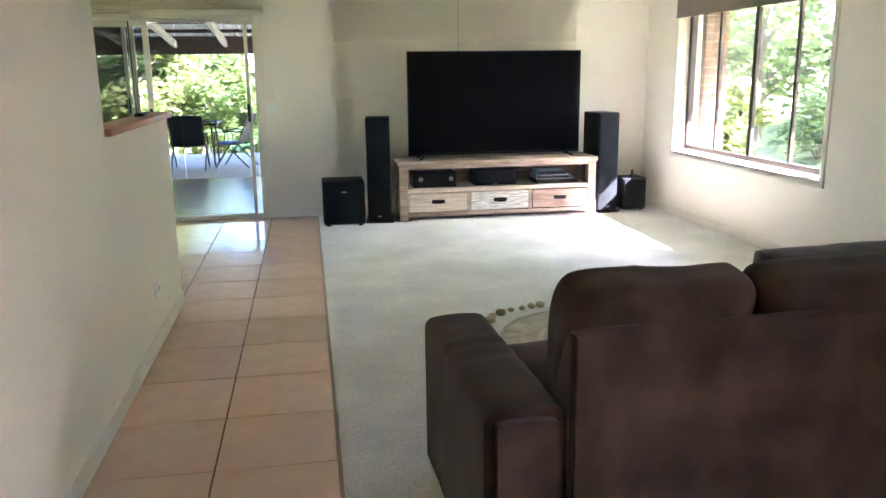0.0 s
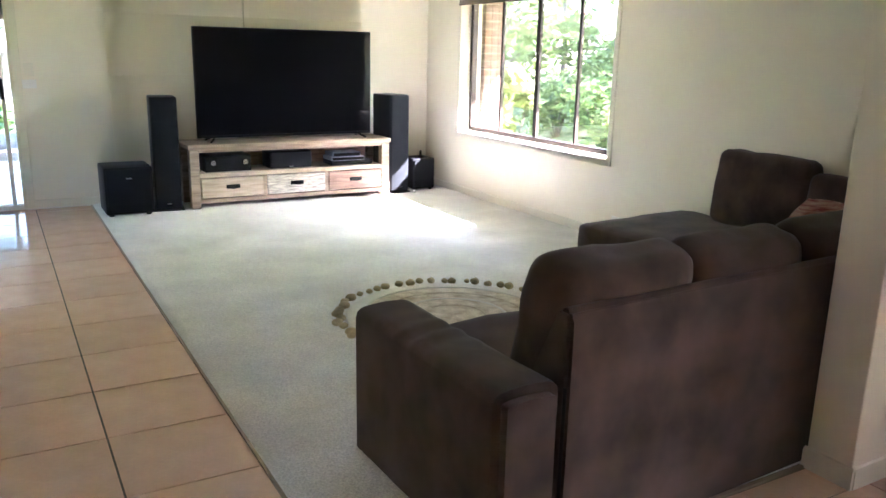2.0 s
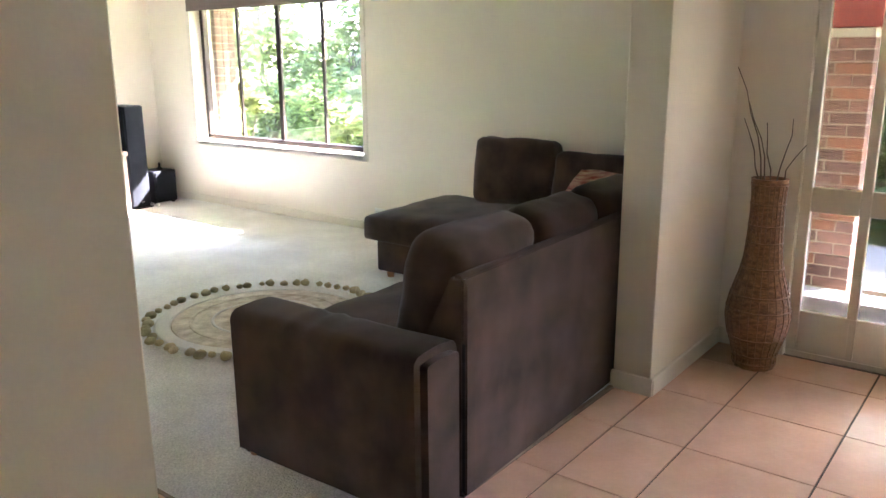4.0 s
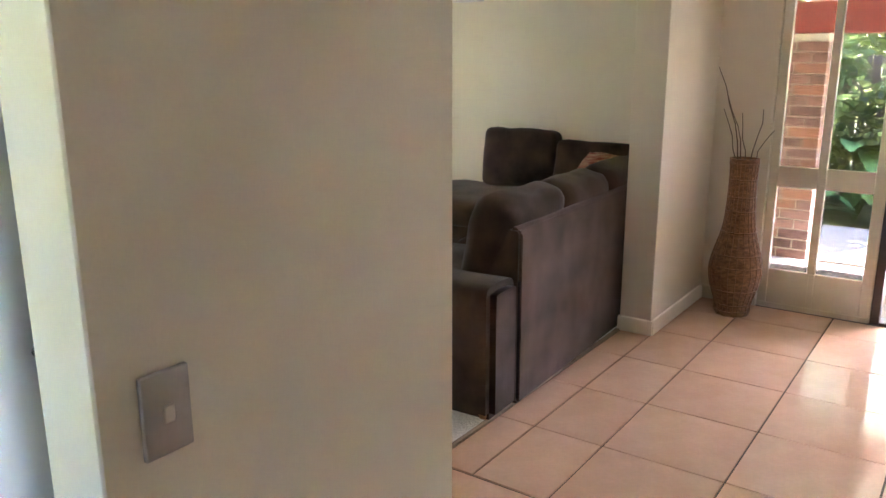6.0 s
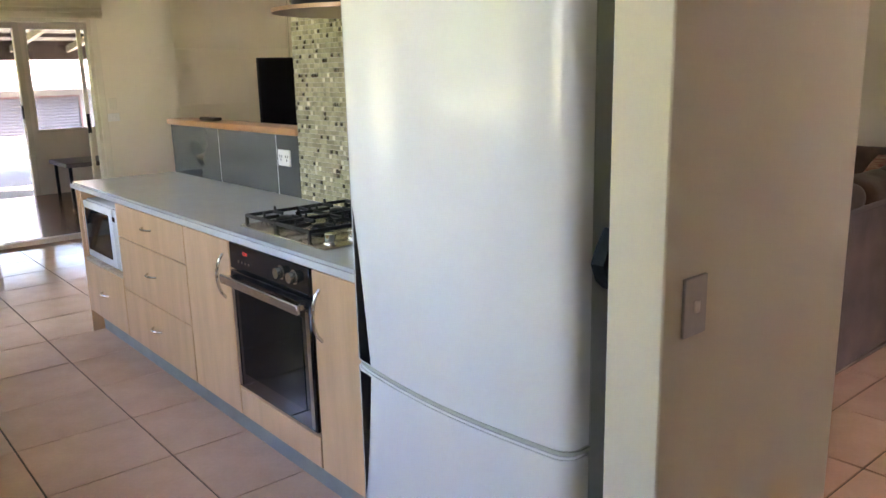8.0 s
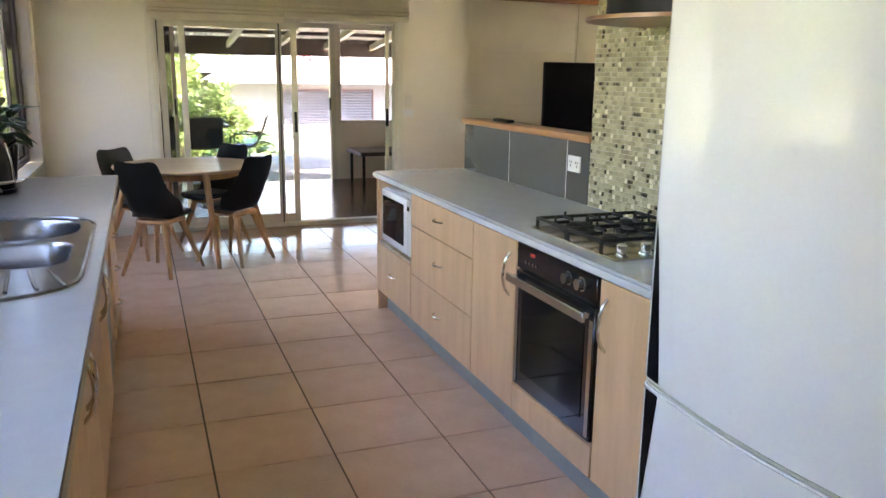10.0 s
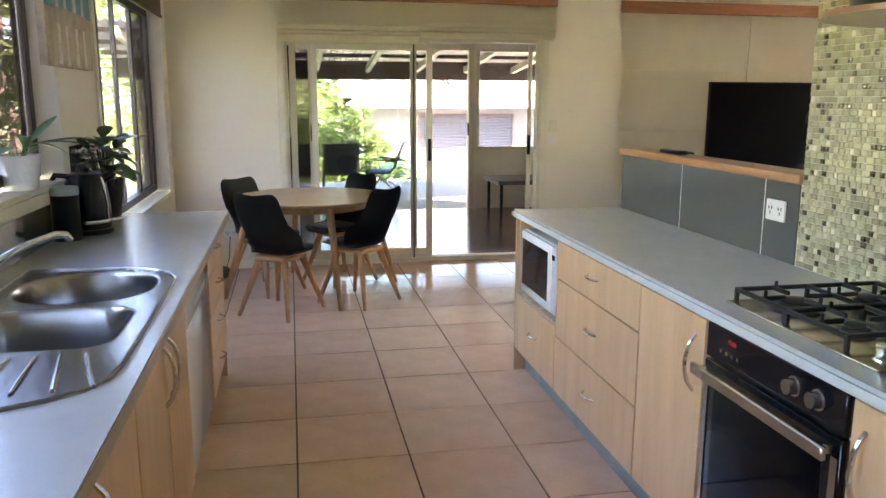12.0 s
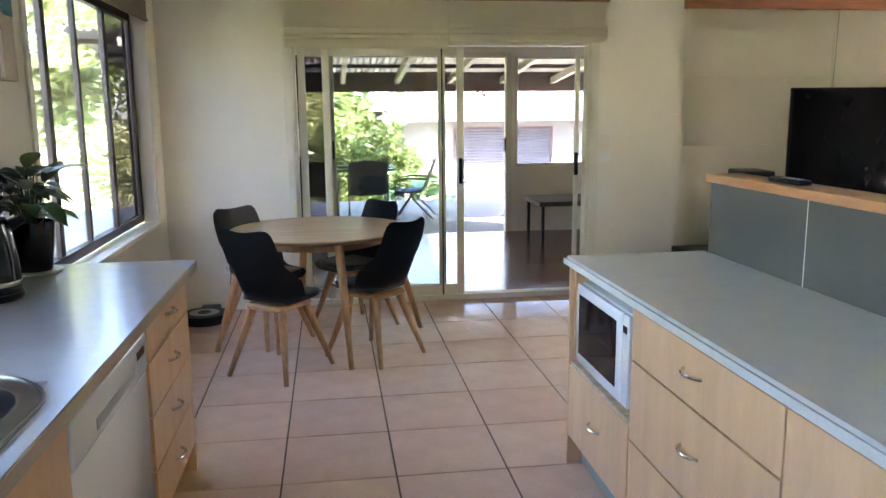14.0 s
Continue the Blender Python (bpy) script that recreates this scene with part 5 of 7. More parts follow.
def leaf_blade(bm, base, way, length, width, droop, n=6):
    way = Vector(way).normalized()
    side = way.cross(Vector((0, 0, 1)))
    side = side.normalized() if side.length > 1e-3 else Vector((1, 0, 0))
    rows = []
    for i in range(n + 1):
        t = i / n
        c = Vector(base) + way * length * t + Vector((0, 0, -droop * t * t))
        wd = width * math.sin(math.pi * min(0.98, 0.06 + t * 0.92)) ** 0.8
        up = Vector((0, 0, 0.25 * wd))
        rows.append([bm.verts.new(c - side * wd + up), bm.verts.new(c), bm.verts.new(c + side * wd + up)])
    for a, b in zip(rows, rows[1:]):
        bm.faces.new((a[0], a[1], b[1], b[0]))
        bm.faces.new((a[1], a[2], b[2], b[1]))


def pot_plant(name, at, r, h, mat, leafmat, label, leaves, lmin, lmax, lw, rise, seed, trailing=()):
    rnd = random.Random(seed)
    t = thing(name, at, label, "pot plant")
    part("pot", lathe(bmesh.new(), [(0.0, 0.001), (r * 0.72, 0.001), (r * 0.75, 0.006), (r, h - 0.008), (r, h), (r * 0.92, h), (r * 0.9, h - 0.02), (0.0, h - 0.022)], 32), mat, t)
    part("soil", lathe(bmesh.new(), [(r * 0.89, h - 0.0215), (r * 0.4, h - 0.014), (0.0, h - 0.012)], 24), SOIL, t)
    st = bmesh.new()
    for i in range(leaves):
        a = rnd.uniform(0, 2 * math.pi)
        rr = rnd.uniform(0, 0.9) * r
        z0 = h + rnd.uniform(0.02, rise)
        b0 = Vector((rr * math.cos(a), rr * math.sin(a), z0))
        tube(st, [(0.2 * rr * math.cos(a), 0.2 * rr * math.sin(a), h - 0.02), b0 * 0.7 + Vector((0, 0, 0.3 * h * 0.5)), b0], 0.0022, 5)
        a2 = a + rnd.uniform(-0.7, 0.7)
        lb = bmesh.new()
        leaf_blade(lb, b0, (math.cos(a2), math.sin(a2), rnd.uniform(-0.1, 0.8)), rnd.uniform(lmin, lmax), lw * rnd.uniform(0.7, 1.15), rnd.uniform(0.01, 0.08))
        part("leaf", lb, leafmat, t, sharp=80)
    part("stem", st, leafmat, t)
    return t


pot_plant("pot_plant", (-3.11, 5.02, 0.908), 0.085, 0.19, POT_BLACK, LEAF, "leafy dark green plant in a black glazed pot", 46, 0.10, 0.17, 0.038, 0.20, 3)
solo("saucer", lathe(bmesh.new(), [(0.0, 0.0), (0.09, 0.0), (0.10, 0.008), (0.095, 0.006), (0.0, 0.006)], 28, (-3.11, 5.02, 0.9008)), POT_WHITE, "pale saucer under the black pot", "saucer", at=(-3.11, 5.02, 0.9008))
pot_plant("pot_plant", (-3.235, 4.19, 1.137), 0.08, 0.135, POT_WHITE, LEAF2, "bright green strappy plant in a white pot on the sill", 11, 0.16, 0.26, 0.028, 0.06, 8)

pic = thing("wall_picture", (XW, 4.98, 1.62), "canvas picture of white posts against a blue sea", "picture")
PICM = material("picture_sand", (0.50, 0.42, 0.32), 0.8, vary=0.25, scale=9, bump=0.1, fine=0.1)
part("canvas", boxes(((XW + 0.001, 4.44, 1.62), (XW + 0.035, 5.20, 2.34)), bev=0.002), PICM, pic, w=True)
part("sea_band", boxes(((XW + 0.0352, 4.442, 1.86), (XW + 0.0362, 5.198, 2.338))), material("picture_sea_blue", (0.16, 0.36, 0.40), 0.8, vary=0.3, scale=12), pic, w=True)
for y, z0, z1, wd in ((4.60, 1.63, 2.25, 0.05), (4.73, 1.63, 2.3, 0.04), (4.88, 1.63, 2.2, 0.055), (5.03, 1.63, 2.28, 0.04)):
    part("painted_post", boxes(((XW + 0.0364, y, z0), (XW + 0.0374, y + wd, z1))), material("picture_white", (0.70, 0.66, 0.60), 0.8, vary=0.2, scale=20), pic, w=True)
part("painted_rail", boxes(((XW + 0.0376, 4.58, 1.80), (XW + 0.0384, 5.10, 1.87)), ((XW + 0.0376, 4.64, 1.96), (XW + 0.0384, 5.0, 2.0))), PICM, pic, w=True)

# ---- dining end ----
TABLE = material("oak_table_top", (0.44, 0.27, 0.135), 0.32, vary=0.12, scale=3, bump=0.03, bscale=30, fine=0.07, stretch=(1, 9, 9), second=(0.52, 0.33, 0.175))
LEGW = material("beech_leg_wood", (0.42, 0.215, 0.09), 0.42, vary=0.12, scale=6, fine=0.08, stretch=(9, 9, 1), second=(0.49, 0.265, 0.12))
SHELL = material("black_moulded_plastic", (0.011, 0.013, 0.015), 0.42, vary=0.15, fine=0.05, bump=0.02, bscale=300)
SEATPAD = material("black_leatherette", (0.012, 0.013, 0.014), 0.35, vary=0.2, bump=0.12, bscale=220, fine=0.1)

dt = thing("dining_table", (-2.06, 7.0, 0.0), "round oak dining table with four splayed legs", "dining table")
part("tabletop", lathe(bmesh.new(), [(0.0, 0.722), (0.545, 0.722), (0.575, 0.735), (0.58, 0.744), (0.575, 0.75), (0.0, 0.7505)], 72), TABLE, dt)
part("apron", lathe(bmesh.new(), [(0.40, 0.66), (0.415, 0.66), (0.415, 0.7215), (0.40, 0.7215)], 40), LEGW, dt)
for a in (-76, 14, 104, 194):
    c, s = math.cos(radians(a)), math.sin(radians(a))
    b = bmesh.new()
    cyl(b, (0.69 * c, 0.69 * s, 0.0), (0.47 * c, 0.47 * s, 0.7215), 0.017, 0.028, 18)
    part("leg", b, LEGW, dt)


def shell_mesh():
    bm = bmesh.new()
    rowdef = [(0.235, 0.425, 0.13), (0.222, 0.442, 0.175), (0.17, 0.448, 0.205), (0.08, 0.440, 0.222), (-0.02, 0.432, 0.23), (-0.10, 0.434, 0.234), (-0.155, 0.455, 0.233),
              (-0.19, 0.50, 0.229), (-0.212, 0.56, 0.216), (-0.232, 0.64, 0.204), (-0.252, 0.73, 0.195), (-0.272, 0.80, 0.188), (-0.284, 0.84, 0.176), (-0.289, 0.86, 0.150)]
    n = 14
    rows = []
    for i, (d, z, wd) in enumerate(rowdef):
        t = i / (len(rowdef) - 1)
        row = []
        for k in range(n + 1):
            u = -1 + 2 * k / n
            back = max(0.0, (t - 0.42) / 0.58)
            seat = max(0.0, 1 - abs(t - 0.38) / 0.4)
            wing = math.exp(-((t - 0.52) / 0.15) ** 2) * abs(u) ** 2.4
            row.append(bm.verts.new((d + 0.06 * back * u * u * (1.1 - back * 0.6) + 0.11 * wing, wd * u,
                                     z + (0.03 * seat + 0.006) * u ** 4 + 0.05 * wing + 0.022 * back ** 3 * (u * u - 0.9 * u ** 6))))
        rows.append(row)
    for a, b in zip(rows, rows[1:]):
        for k in range(n):
            bm.faces.new((a[k], a[k + 1], b[k + 1], b[k]))
    bmesh.ops.solidify(bm, geom=bm.faces[:], thickness=0.012)
    return bm


chair = thing("dining_chair", (-2.305, 6.395, 0.0), "black moulded dining chair with splayed beech legs", "chair", "chairs round the table", turn=55)
part("shell", shell_mesh(), SHELL, chair, sharp=60)
part("seat_pad", pillow(bmesh.new(), (-0.14, -0.195, 0.432), (0.215, 0.195, 0.478), 0.8, 7, 0, 3), SEATPAD, chair, sharp=80)
part("leg_mount", boxes(((-0.13, -0.13, 0.385), (0.15, 0.13, 0.418)), bev=0.01), LEGW, chair)
for sx, sy in ((1, 1), (1, -1), (-1, 1), (-1, -1)):
    b = bmesh.new()
    tube(b, [(0.01 + sx * 0.10, sy * 0.10, 0.415), (0.01 + sx * 0.16, sy * 0.15, 0.21), (0.01 + sx * 0.225, sy * 0.205, 0.0)], 0.027, 12, 0.014)
    part("leg", b, LEGW, chair)
for x, y, a in ((-1.73, 6.60, 135), (-2.44, 7.075, -43), (-1.83, 7.32, 216)):
    copy_thing(chair, pose(x, y, 0, 0, 0, a))

vac = thing("robot_vacuum", (-2.91, 7.545, 0.0), "round black robot vacuum parked at its dock", "robot vacuum")
part("body", lathe(bmesh.new(), [(0.0, 0.012), (0.155, 0.012), (0.17, 0.02), (0.172, 0.07), (0.165, 0.08), (0.0, 0.082)], 48), BLACK, vac)
part("top_disc", lathe(bmesh.new(), [(0.0, 0.083), (0.10, 0.083), (0.105, 0.0825), (0.0, 0.0815)], 40), FRIDGE_SIDE, vac)
part("button_ring", lathe(bmesh.new(), [(0.03, 0.0835), (0.032, 0.087), (0.045, 0.087), (0.047, 0.0835)], 28), BLACK, vac)
for s in (-1, 1):
    b = bmesh.new()
    cyl(b, (s * 0.11 - 0.01, 0, 0.02), (s * 0.11 + 0.01, 0, 0.02), 0.02, 0.02, 14)
    part("wheel", b, RUBBER, vac)
dk = thing("charging_dock", (-2.93, 7.87, 0), "small black charging dock against the wall", "charging dock")
part("housing", boxes(((-2.98, 7.74, 0.001), (-2.84, 7.91, 0.055)), bev=0.012, seg=2), BLACK, dk, w=True)
part("cord", tube(bmesh.new(), [(-2.86, 7.89, 0.03), (-2.80, 7.87, 0.01), (-2.77, 7.89, 0.10), (-2.755, 7.905, 0.29)], 0.004, 6), BLACK, dk, w=True)
plate("power_outlet", "-y", (-2.75, YN, 0.32), 0.115, 0.072, SWITCH, "white double power outlet low beside the table", "power outlet", kind="outlet")
bc = thing("pull_cord", (-2.19, YN - 0.05, 1.0), "looped cream blind cord beside the sliding door", "cord")
part("cord", tube(bmesh.new(), [(-2.24, YN - 0.03, 1.98), (-2.235, YN - 0.03, 1.5), (-2.22, YN - 0.03, 1.1), (-2.20, YN - 0.035, 1.2), (-2.215, YN - 0.03, 1.6)], 0.003, 6), BLIND, bc, w=True)
part("cleat", boxes(((-2.245, YN - 0.03, 1.14), (-2.225, YN - 0.015, 1.2)), bev=0.004), SWITCH, bc, w=True)

# ---- sunroom beyond the door ----
PLANK = material("polished_dark_floorboard", (0.125, 0.060, 0.040), 0.2, vary=0.25, scale=4, bump=0.02, bscale=40, fine=0.12, stretch=(0.6, 8, 8), objrand=0.25, second=(0.17, 0.085, 0.05))
YD = 11.60
solo("sunroom_subfloor", boxes(((-2.9, YN + 0.14, -0.2), (2.5, YD + 0.06, -0.05))), GROUT, "dark subfloor under the sunroom boards", "floor", kind="structure")
sunfloor = thing("sunroom_floor", (0, 9.8, -0.05), "polished dark timber boards in the sunroom", "floor", kind="structure")
solo("sunroom_wall_west", boxes(((-2.94, YN + 0.14, -0.2), (-2.8, YD, 2.6))), CREAM, "cream sunroom side wall", "wall", kind="structure")
solo("sunroom_wall_east", boxes(((2.4, YN + 0.14, -0.2), (2.54, YD + 0.1, 2.6))), CREAM, "cream sunroom side wall", "wall", kind="structure")
solo("sunroom_wall_north", holed_wall("y", YD, YD + 0.1, -2.8, 2.4, -0.2, 2.6, [(-2.72, 0.22, -0.05, 2.17), (0.34, 2.3, 0.80, 2.15)]), CREAM, "cream sunroom wall with a wide opening and a window", "wall", kind="structure")
solo("sunroom_ceiling", boxes(((-2.94, YN + 0.14, 2.46), (2.54, YD + 0.1, 2.56))), WHITE, "flat white sunroom ceiling", "ceiling", kind="structure")
d2 = thing("door_2", (0.28, YD, -0.05), "cream aluminium door frame at the sunroom edge", "door", kind="structure")
part("door_frame", boxes(((0.215, YD - 0.03, -0.05), (0.285, YD - 0.002, 2.2)), ((-0.50, YD - 0.02, 2.13), (0.215, YD - 0.003, 2.2)), bev=0.004), ALU, d2, w=True)
part("lock", boxes(((0.19, YD - 0.045, 0.98), (0.213, YD - 0.02, 1.16)), bev=0.004), BLACK, d2, w=True)
w5 = thing("window_4", (1.3, YD, 0.80), "cream framed fixed sunroom window", "window", kind="structure")
part("window_frame", frame_bars("y", YD - 0.005, 0.06, 0.335, 2.305, 0.795, 2.155, 0.035), ALU, w5, w=True)
pane("y", YD + 0.03, 0.37, 2.27, 0.83, 2.12, w5).data.materials[0] = DIM_GLASS
d4 = thing("door_4", (-1.25, YD, -0.05), "fly-screened door with added dimming panes at the sunroom opening", "door", kind="structure")
# Left pane is the fly screen; the other two only dim the garden.
for a, b, m in ((-2.715, -1.955, FLYSCREEN), (-1.905, -1.25, DIM_GLASS), (-1.245, 0.213, DIM_GLASS)):
    pane("y", YD + 0.05, a, b, -0.04, 2.165, d4).data.materials[0] = m
part("stile", boxes(((-1.954, YD + 0.03, -0.045), (-1.906, YD + 0.075, 2.165)), bev=0.003), ALU, d4, w=True)
part("handle", boxes(((-1.942, YD + 0.012, 0.92), (-1.918, YD + 0.0295, 1.14)), bev=0.004), BLACK, d4, w=True)
bn = thing("low_bench", (0.95, 10.95, -0.05), "low bench with a dark slab top and thin metal legs", "bench")
part("top", boxes(((0.38, 10.55, 0.40), (1.55, 11.35, 0.455)), bev=0.006), material("dark_grey_slab", (0.11, 0.09, 0.085), 0.35, vary=0.2), bn, w=True)
for x in (0.44, 1.49):
    for y in (10.62, 11.28):
        part("leg", boxes(((x - 0.018, y - 0.018, -0.03), (x + 0.018, y + 0.018, 0.40)), bev=0.003), BLACK, bn, w=True)

# ---- verandah and back garden ----
TIMBER_DARK = material("dark_stained_beam", (0.05, 0.032, 0.024), 0.7, vary=0.3, scale=3, bump=0.2, bscale=40, fine=0.2, stretch=(0.6, 8, 8))
RAFTER = material("cream_painted_timber", (0.52, 0.46, 0.34), 0.6, vary=0.1, scale=4, bump=0.1, bscale=40)
CORR = material("zinc_roof_sheet", (0.30, 0.285, 0.235), 0.45, 0.2, vary=0.12, scale=3, fine=0.08)
CONCRETE = material("pale_concrete", (0.30, 0.29, 0.27), 0.85, vary=0.12, scale=3, bump=0.2, bscale=90, fine=0.1)
ROOF0, ROOF1 = (YD + 0.1, 2.46), (15.2, 2.08)


def roof_z(y):
    t = (y - ROOF0[0]) / (ROOF1[0] - ROOF0[0])
    return ROOF0[1] + (ROOF1[1] - ROOF0[1]) * t


cr = bmesh.new()
prev = None
for i in range(0, 760):
    x = -5.0 + 9.0 * i / 759
    z = 0.023 * math.sin(2 * math.pi * x / 0.095)
    cur = [cr.verts.new((x, y, roof_z(y) + z)) for y in (ROOF0[0], ROOF1[0])]
    if prev:
        cr.faces.new((prev[0], cur[0], cur[1], prev[1]))
    prev = cur
bmesh.ops.solidify(cr, geom=cr.faces[:], thickness=0.002)
vr = thing("verandah_roof", (-0.5, 13.4, 2.0), "corrugated verandah roof on cream rafters and a dark beam", "verandah roof", kind="structure")
part("corrugated_sheet", cr, CORR, vr, w=True)
for y in (12.2, 13.1, 14.0, 14.75):
    part("purlin", boxes(((-5.0, y - 0.028, roof_z(y) - 0.075), (4.0, y + 0.028, roof_z(y) - 0.014)), bev=0.004), TIMBER_DARK, vr, w=True)
part("beam", boxes(((-5.0, 14.85, 1.805), (4.0, 14.95, 2.088)), bev=0.006), TIMBER_DARK, vr, w=True)
for k in range(-3, 6):
    x = -1.73 + 0.87 * k
    b = bmesh.new()
    prism(b, [(ROOF0[0], roof_z(ROOF0[0]) - 0.19), (14.97, roof_z(14.97) - 0.19), (14.97, roof_z(14.97) - 0.088), (ROOF0[0], roof_z(ROOF0[0]) - 0.088)], "x", x - 0.035, x + 0.035)
    part("rafter", b, RAFTER, vr, w=True)
for x in (-4.6, 3.7):
    part("post", boxes(((x - 0.05, 14.85, -0.12), (x + 0.05, 14.95, 1.803)), bev=0.006), RAFTER, vr, w=True)
solo("patio", boxes(((-6, YD + 0.06, -0.3), (6, 16.2, -0.12))), CONCRETE, "pale concrete patio slab under the verandah", "patio", kind="structure")

SLING = material("black_sling_mesh", (0.014, 0.015, 0.02), 0.7, vary=0.1, bump=0.3, bscale=400)
SLING_G = material("grey_sling_mesh", (0.22, 0.20, 0.18), 0.7, vary=0.1, bump=0.3, bscale=400)
BLUEPAD = material("blue_seat_fabric", (0.05, 0.12, 0.34), 0.8, vary=0.15, bump=0.2, bscale=200)
TUBEM = material("dark_bronze_tube", (0.03, 0.028, 0.026), 0.4, 0.5)


def sling_chair(at, turn, mat, label, pad=None):
    t = thing("patio_chair", at, label, "outdoor chair", "patio chairs", turn=turn)
    for s in (-0.27, 0.27):
        part("side_frame", tube(bmesh.new(), [(0.24, s, 0.012), (-0.02, s, 0.40), (-0.19, s, 0.46), (-0.36, s, 0.90)], 0.013, 8), TUBEM, t)
        part("rear_leg", tube(bmesh.new(), [(-0.34, s, 0.012), (0.0, s, 0.36), (0.24, s, 0.40)], 0.013, 8), TUBEM, t)
        part("armrest", tube(bmesh.new(), [(-0.26, s, 0.62), (0.05, s, 0.63), (0.22, s, 0.60), (0.22, s, 0.40)], 0.015, 8), TUBEM, t)
    b = bmesh.new()
    pts = [(0.24, 0.405), (0.05, 0.40), (-0.14, 0.41), (-0.20, 0.47), (-0.28, 0.68), (-0.36, 0.905)]
    rows = [[b.verts.new((p[0], y, p[1] - 0.02 * (1 - (y / 0.26) ** 2) * (1 if p[1] < 0.45 else 0))) for y in (-0.255, -0.13, 0, 0.13, 0.255)] for p in pts]
    for r0, r1 in zip(rows, rows[1:]):
        for k in range(4):
            b.faces.new((r0[k], r0[k + 1], r1[k + 1], r1[k]))
    bmesh.ops.solidify(b, geom=b.faces[:], thickness=0.006)
    part("sling", b, mat, t, sharp=60)
    part("top_bar", tube(bmesh.new(), [(-0.36, -0.27, 0.90), (-0.365, 0, 0.912), (-0.36, 0.27, 0.90)], 0.013, 8), TUBEM, t)
    if pad:
        part("seat_pad", pillow(bmesh.new(), (-0.16, -0.24, 0.40), (0.24, 0.24, 0.44), 0.7, 5), pad, t, sharp=80)
    return t


sling_chair((-1.44, 13.55, -0.12), 90, SLING, "black sling patio chair with its back to the house")
sling_chair((-2.15, 13.5, -0.12), 85, SLING, "black sling patio chair with its back to the house")
sling_chair((-0.75, 13.75, -0.12), 168, SLING_G, "grey sling patio chair with a blue seat pad", BLUEPAD)
sling_chair((-2.85, 14.2, -0.12), 10, SLING, "black sling patio chair at the end of the patio table")
pt = thing("patio_table", (-1.75, 14.3, -0.12), "dark metal patio table with a glass top", "outdoor table")
part("top_frame", frame_bars("y", 0, 0.03, -0.75, 0.75, -0.4, 0.4, 0.04), TUBEM, pt)
pt.children[0].data.transform(pose(0, 0, 0.72, 90, 0, 0))
part("glass_top", boxes(((-0.71, -0.36, 0.70), (0.71, 0.36, 0.708))), PANE, pt)
for sx in (-0.66, 0.66):
    for sy in (-0.33, 0.33):
        part("leg", tube(bmesh.new(), [(sx, sy, 0.0), (sx * 0.96, sy * 0.96, 0.70)], 0.018, 8), TUBEM, pt)

# neighbouring garage
RENDERW = material("white_rendered_wall", (0.40, 0.375, 0.345), 0.85, vary=0.07, scale=2, bump=0.15, bscale=60)
ROOFT = material("pale_roof_sheet", (0.45, 0.41, 0.38), 0.6, vary=0.08, scale=3, bump=0.1)
ROLLERD = material("grey_roller_door_steel", (0.20, 0.19, 0.20), 0.5, 0.1, vary=0.05)
gar = thing("garage", (3.2, 26, -1.2), "white rendered garage with a grey roller door and pale hipped roof", "garage")
part("wall", holed_wall("y", 24.0, 24.2, 0.1, 9.0, -1.3, 1.3, [(1.55, 4.38, -1.16, 1.0), (5.3, 6.6, -0.1, 1.0)]), RENDERW, gar, w=True)
part("side_wall", boxes(((0.1, 24.2, -1.3), (0.3, 30.0, 1.3)), ((8.8, 24.2, -1.3), (9.0, 30.0, 1.3))), RENDERW, gar, w=True)
part("back_wall", boxes(((0.1, 30.0, -1.3), (9.0, 30.2, 1.3))), RENDERW, gar, w=True)
nsl = 26
rdo = part("roller_door", boxes(((1.56, 24.121, -1.15), (4.37, 24.14, 1.0))), ROLLERD, gar, "grey ribbed steel roller door", w=True)
for i in range(nsl):
    z0 = -1.15 + 2.15 * i / nsl
    z1 = -1.15 + 2.15 * (i + 1) / nsl
    rb_ = bmesh.new()
    prism(rb_, [(24.10, z0), (24.085, z0 + 0.01), (24.075, (z0 + z1) / 2), (24.085, z1 - 0.01), (24.10, z1), (24.12, z1), (24.12, z0)], "x", 1.56, 4.37)
    part("slat", rb_, ROLLERD, rdo, w=True, sharp=20)
part("door_trim", frame_bars("y", 23.985, 0.014, 1.515, 4.415, -1.16, 1.035, 0.035), material("red_brown_trim", (0.25, 0.09, 0.07), 0.6), gar, w=True)
gw = part("window", frame_bars("y", 24.02, 0.08, 5.3, 6.6, -0.1, 1.0, 0.06), ALU, gar, w=True)
pane("y", 24.05, 5.36, 6.54, -0.04, 0.94, gw)
rf = bmesh.new()
e = [(-0.5, 23.3, 1.28), (9.6, 23.3, 1.28), (9.6, 30.8, 1.28), (-0.5, 30.8, 1.28)]
r0, r1 = (2.6, 27.0, 3.1), (6.4, 27.0, 3.1)
vs_ = [rf.verts.new(p) for p in (*e, r0, r1)]
for f in ((0, 1, 5, 4), (1, 2, 5), (2, 3, 4, 5), (3, 0, 4), (3, 2, 1, 0)):
    rf.faces.new([vs_[i] for i in f])
part("roof", rf, ROOFT, gar, w=True, sharp=10)
part("gutter", boxes(((-0.55, 23.2, 1.20), (9.65, 23.3, 1.30)), bev=0.02), ROOFT, gar, w=True)
hs = thing("neighbour_house", (-1.6, 29, -1.2), "white low house behind the garden shrubs", "house")
part("wall", holed_wall("y", 27.0, 27.2, -4.2, 0.0, -1.3, 1.55, [(-1.7, -1.1, 0.1, 1.2)]), RENDERW, hs, w=True)
part("side_wall", boxes(((-4.2, 27.2, -1.3), (-4.0, 32, 1.55)), ((-0.2, 27.2, -1.3), (0.0, 32, 1.55))), RENDERW, hs, w=True)
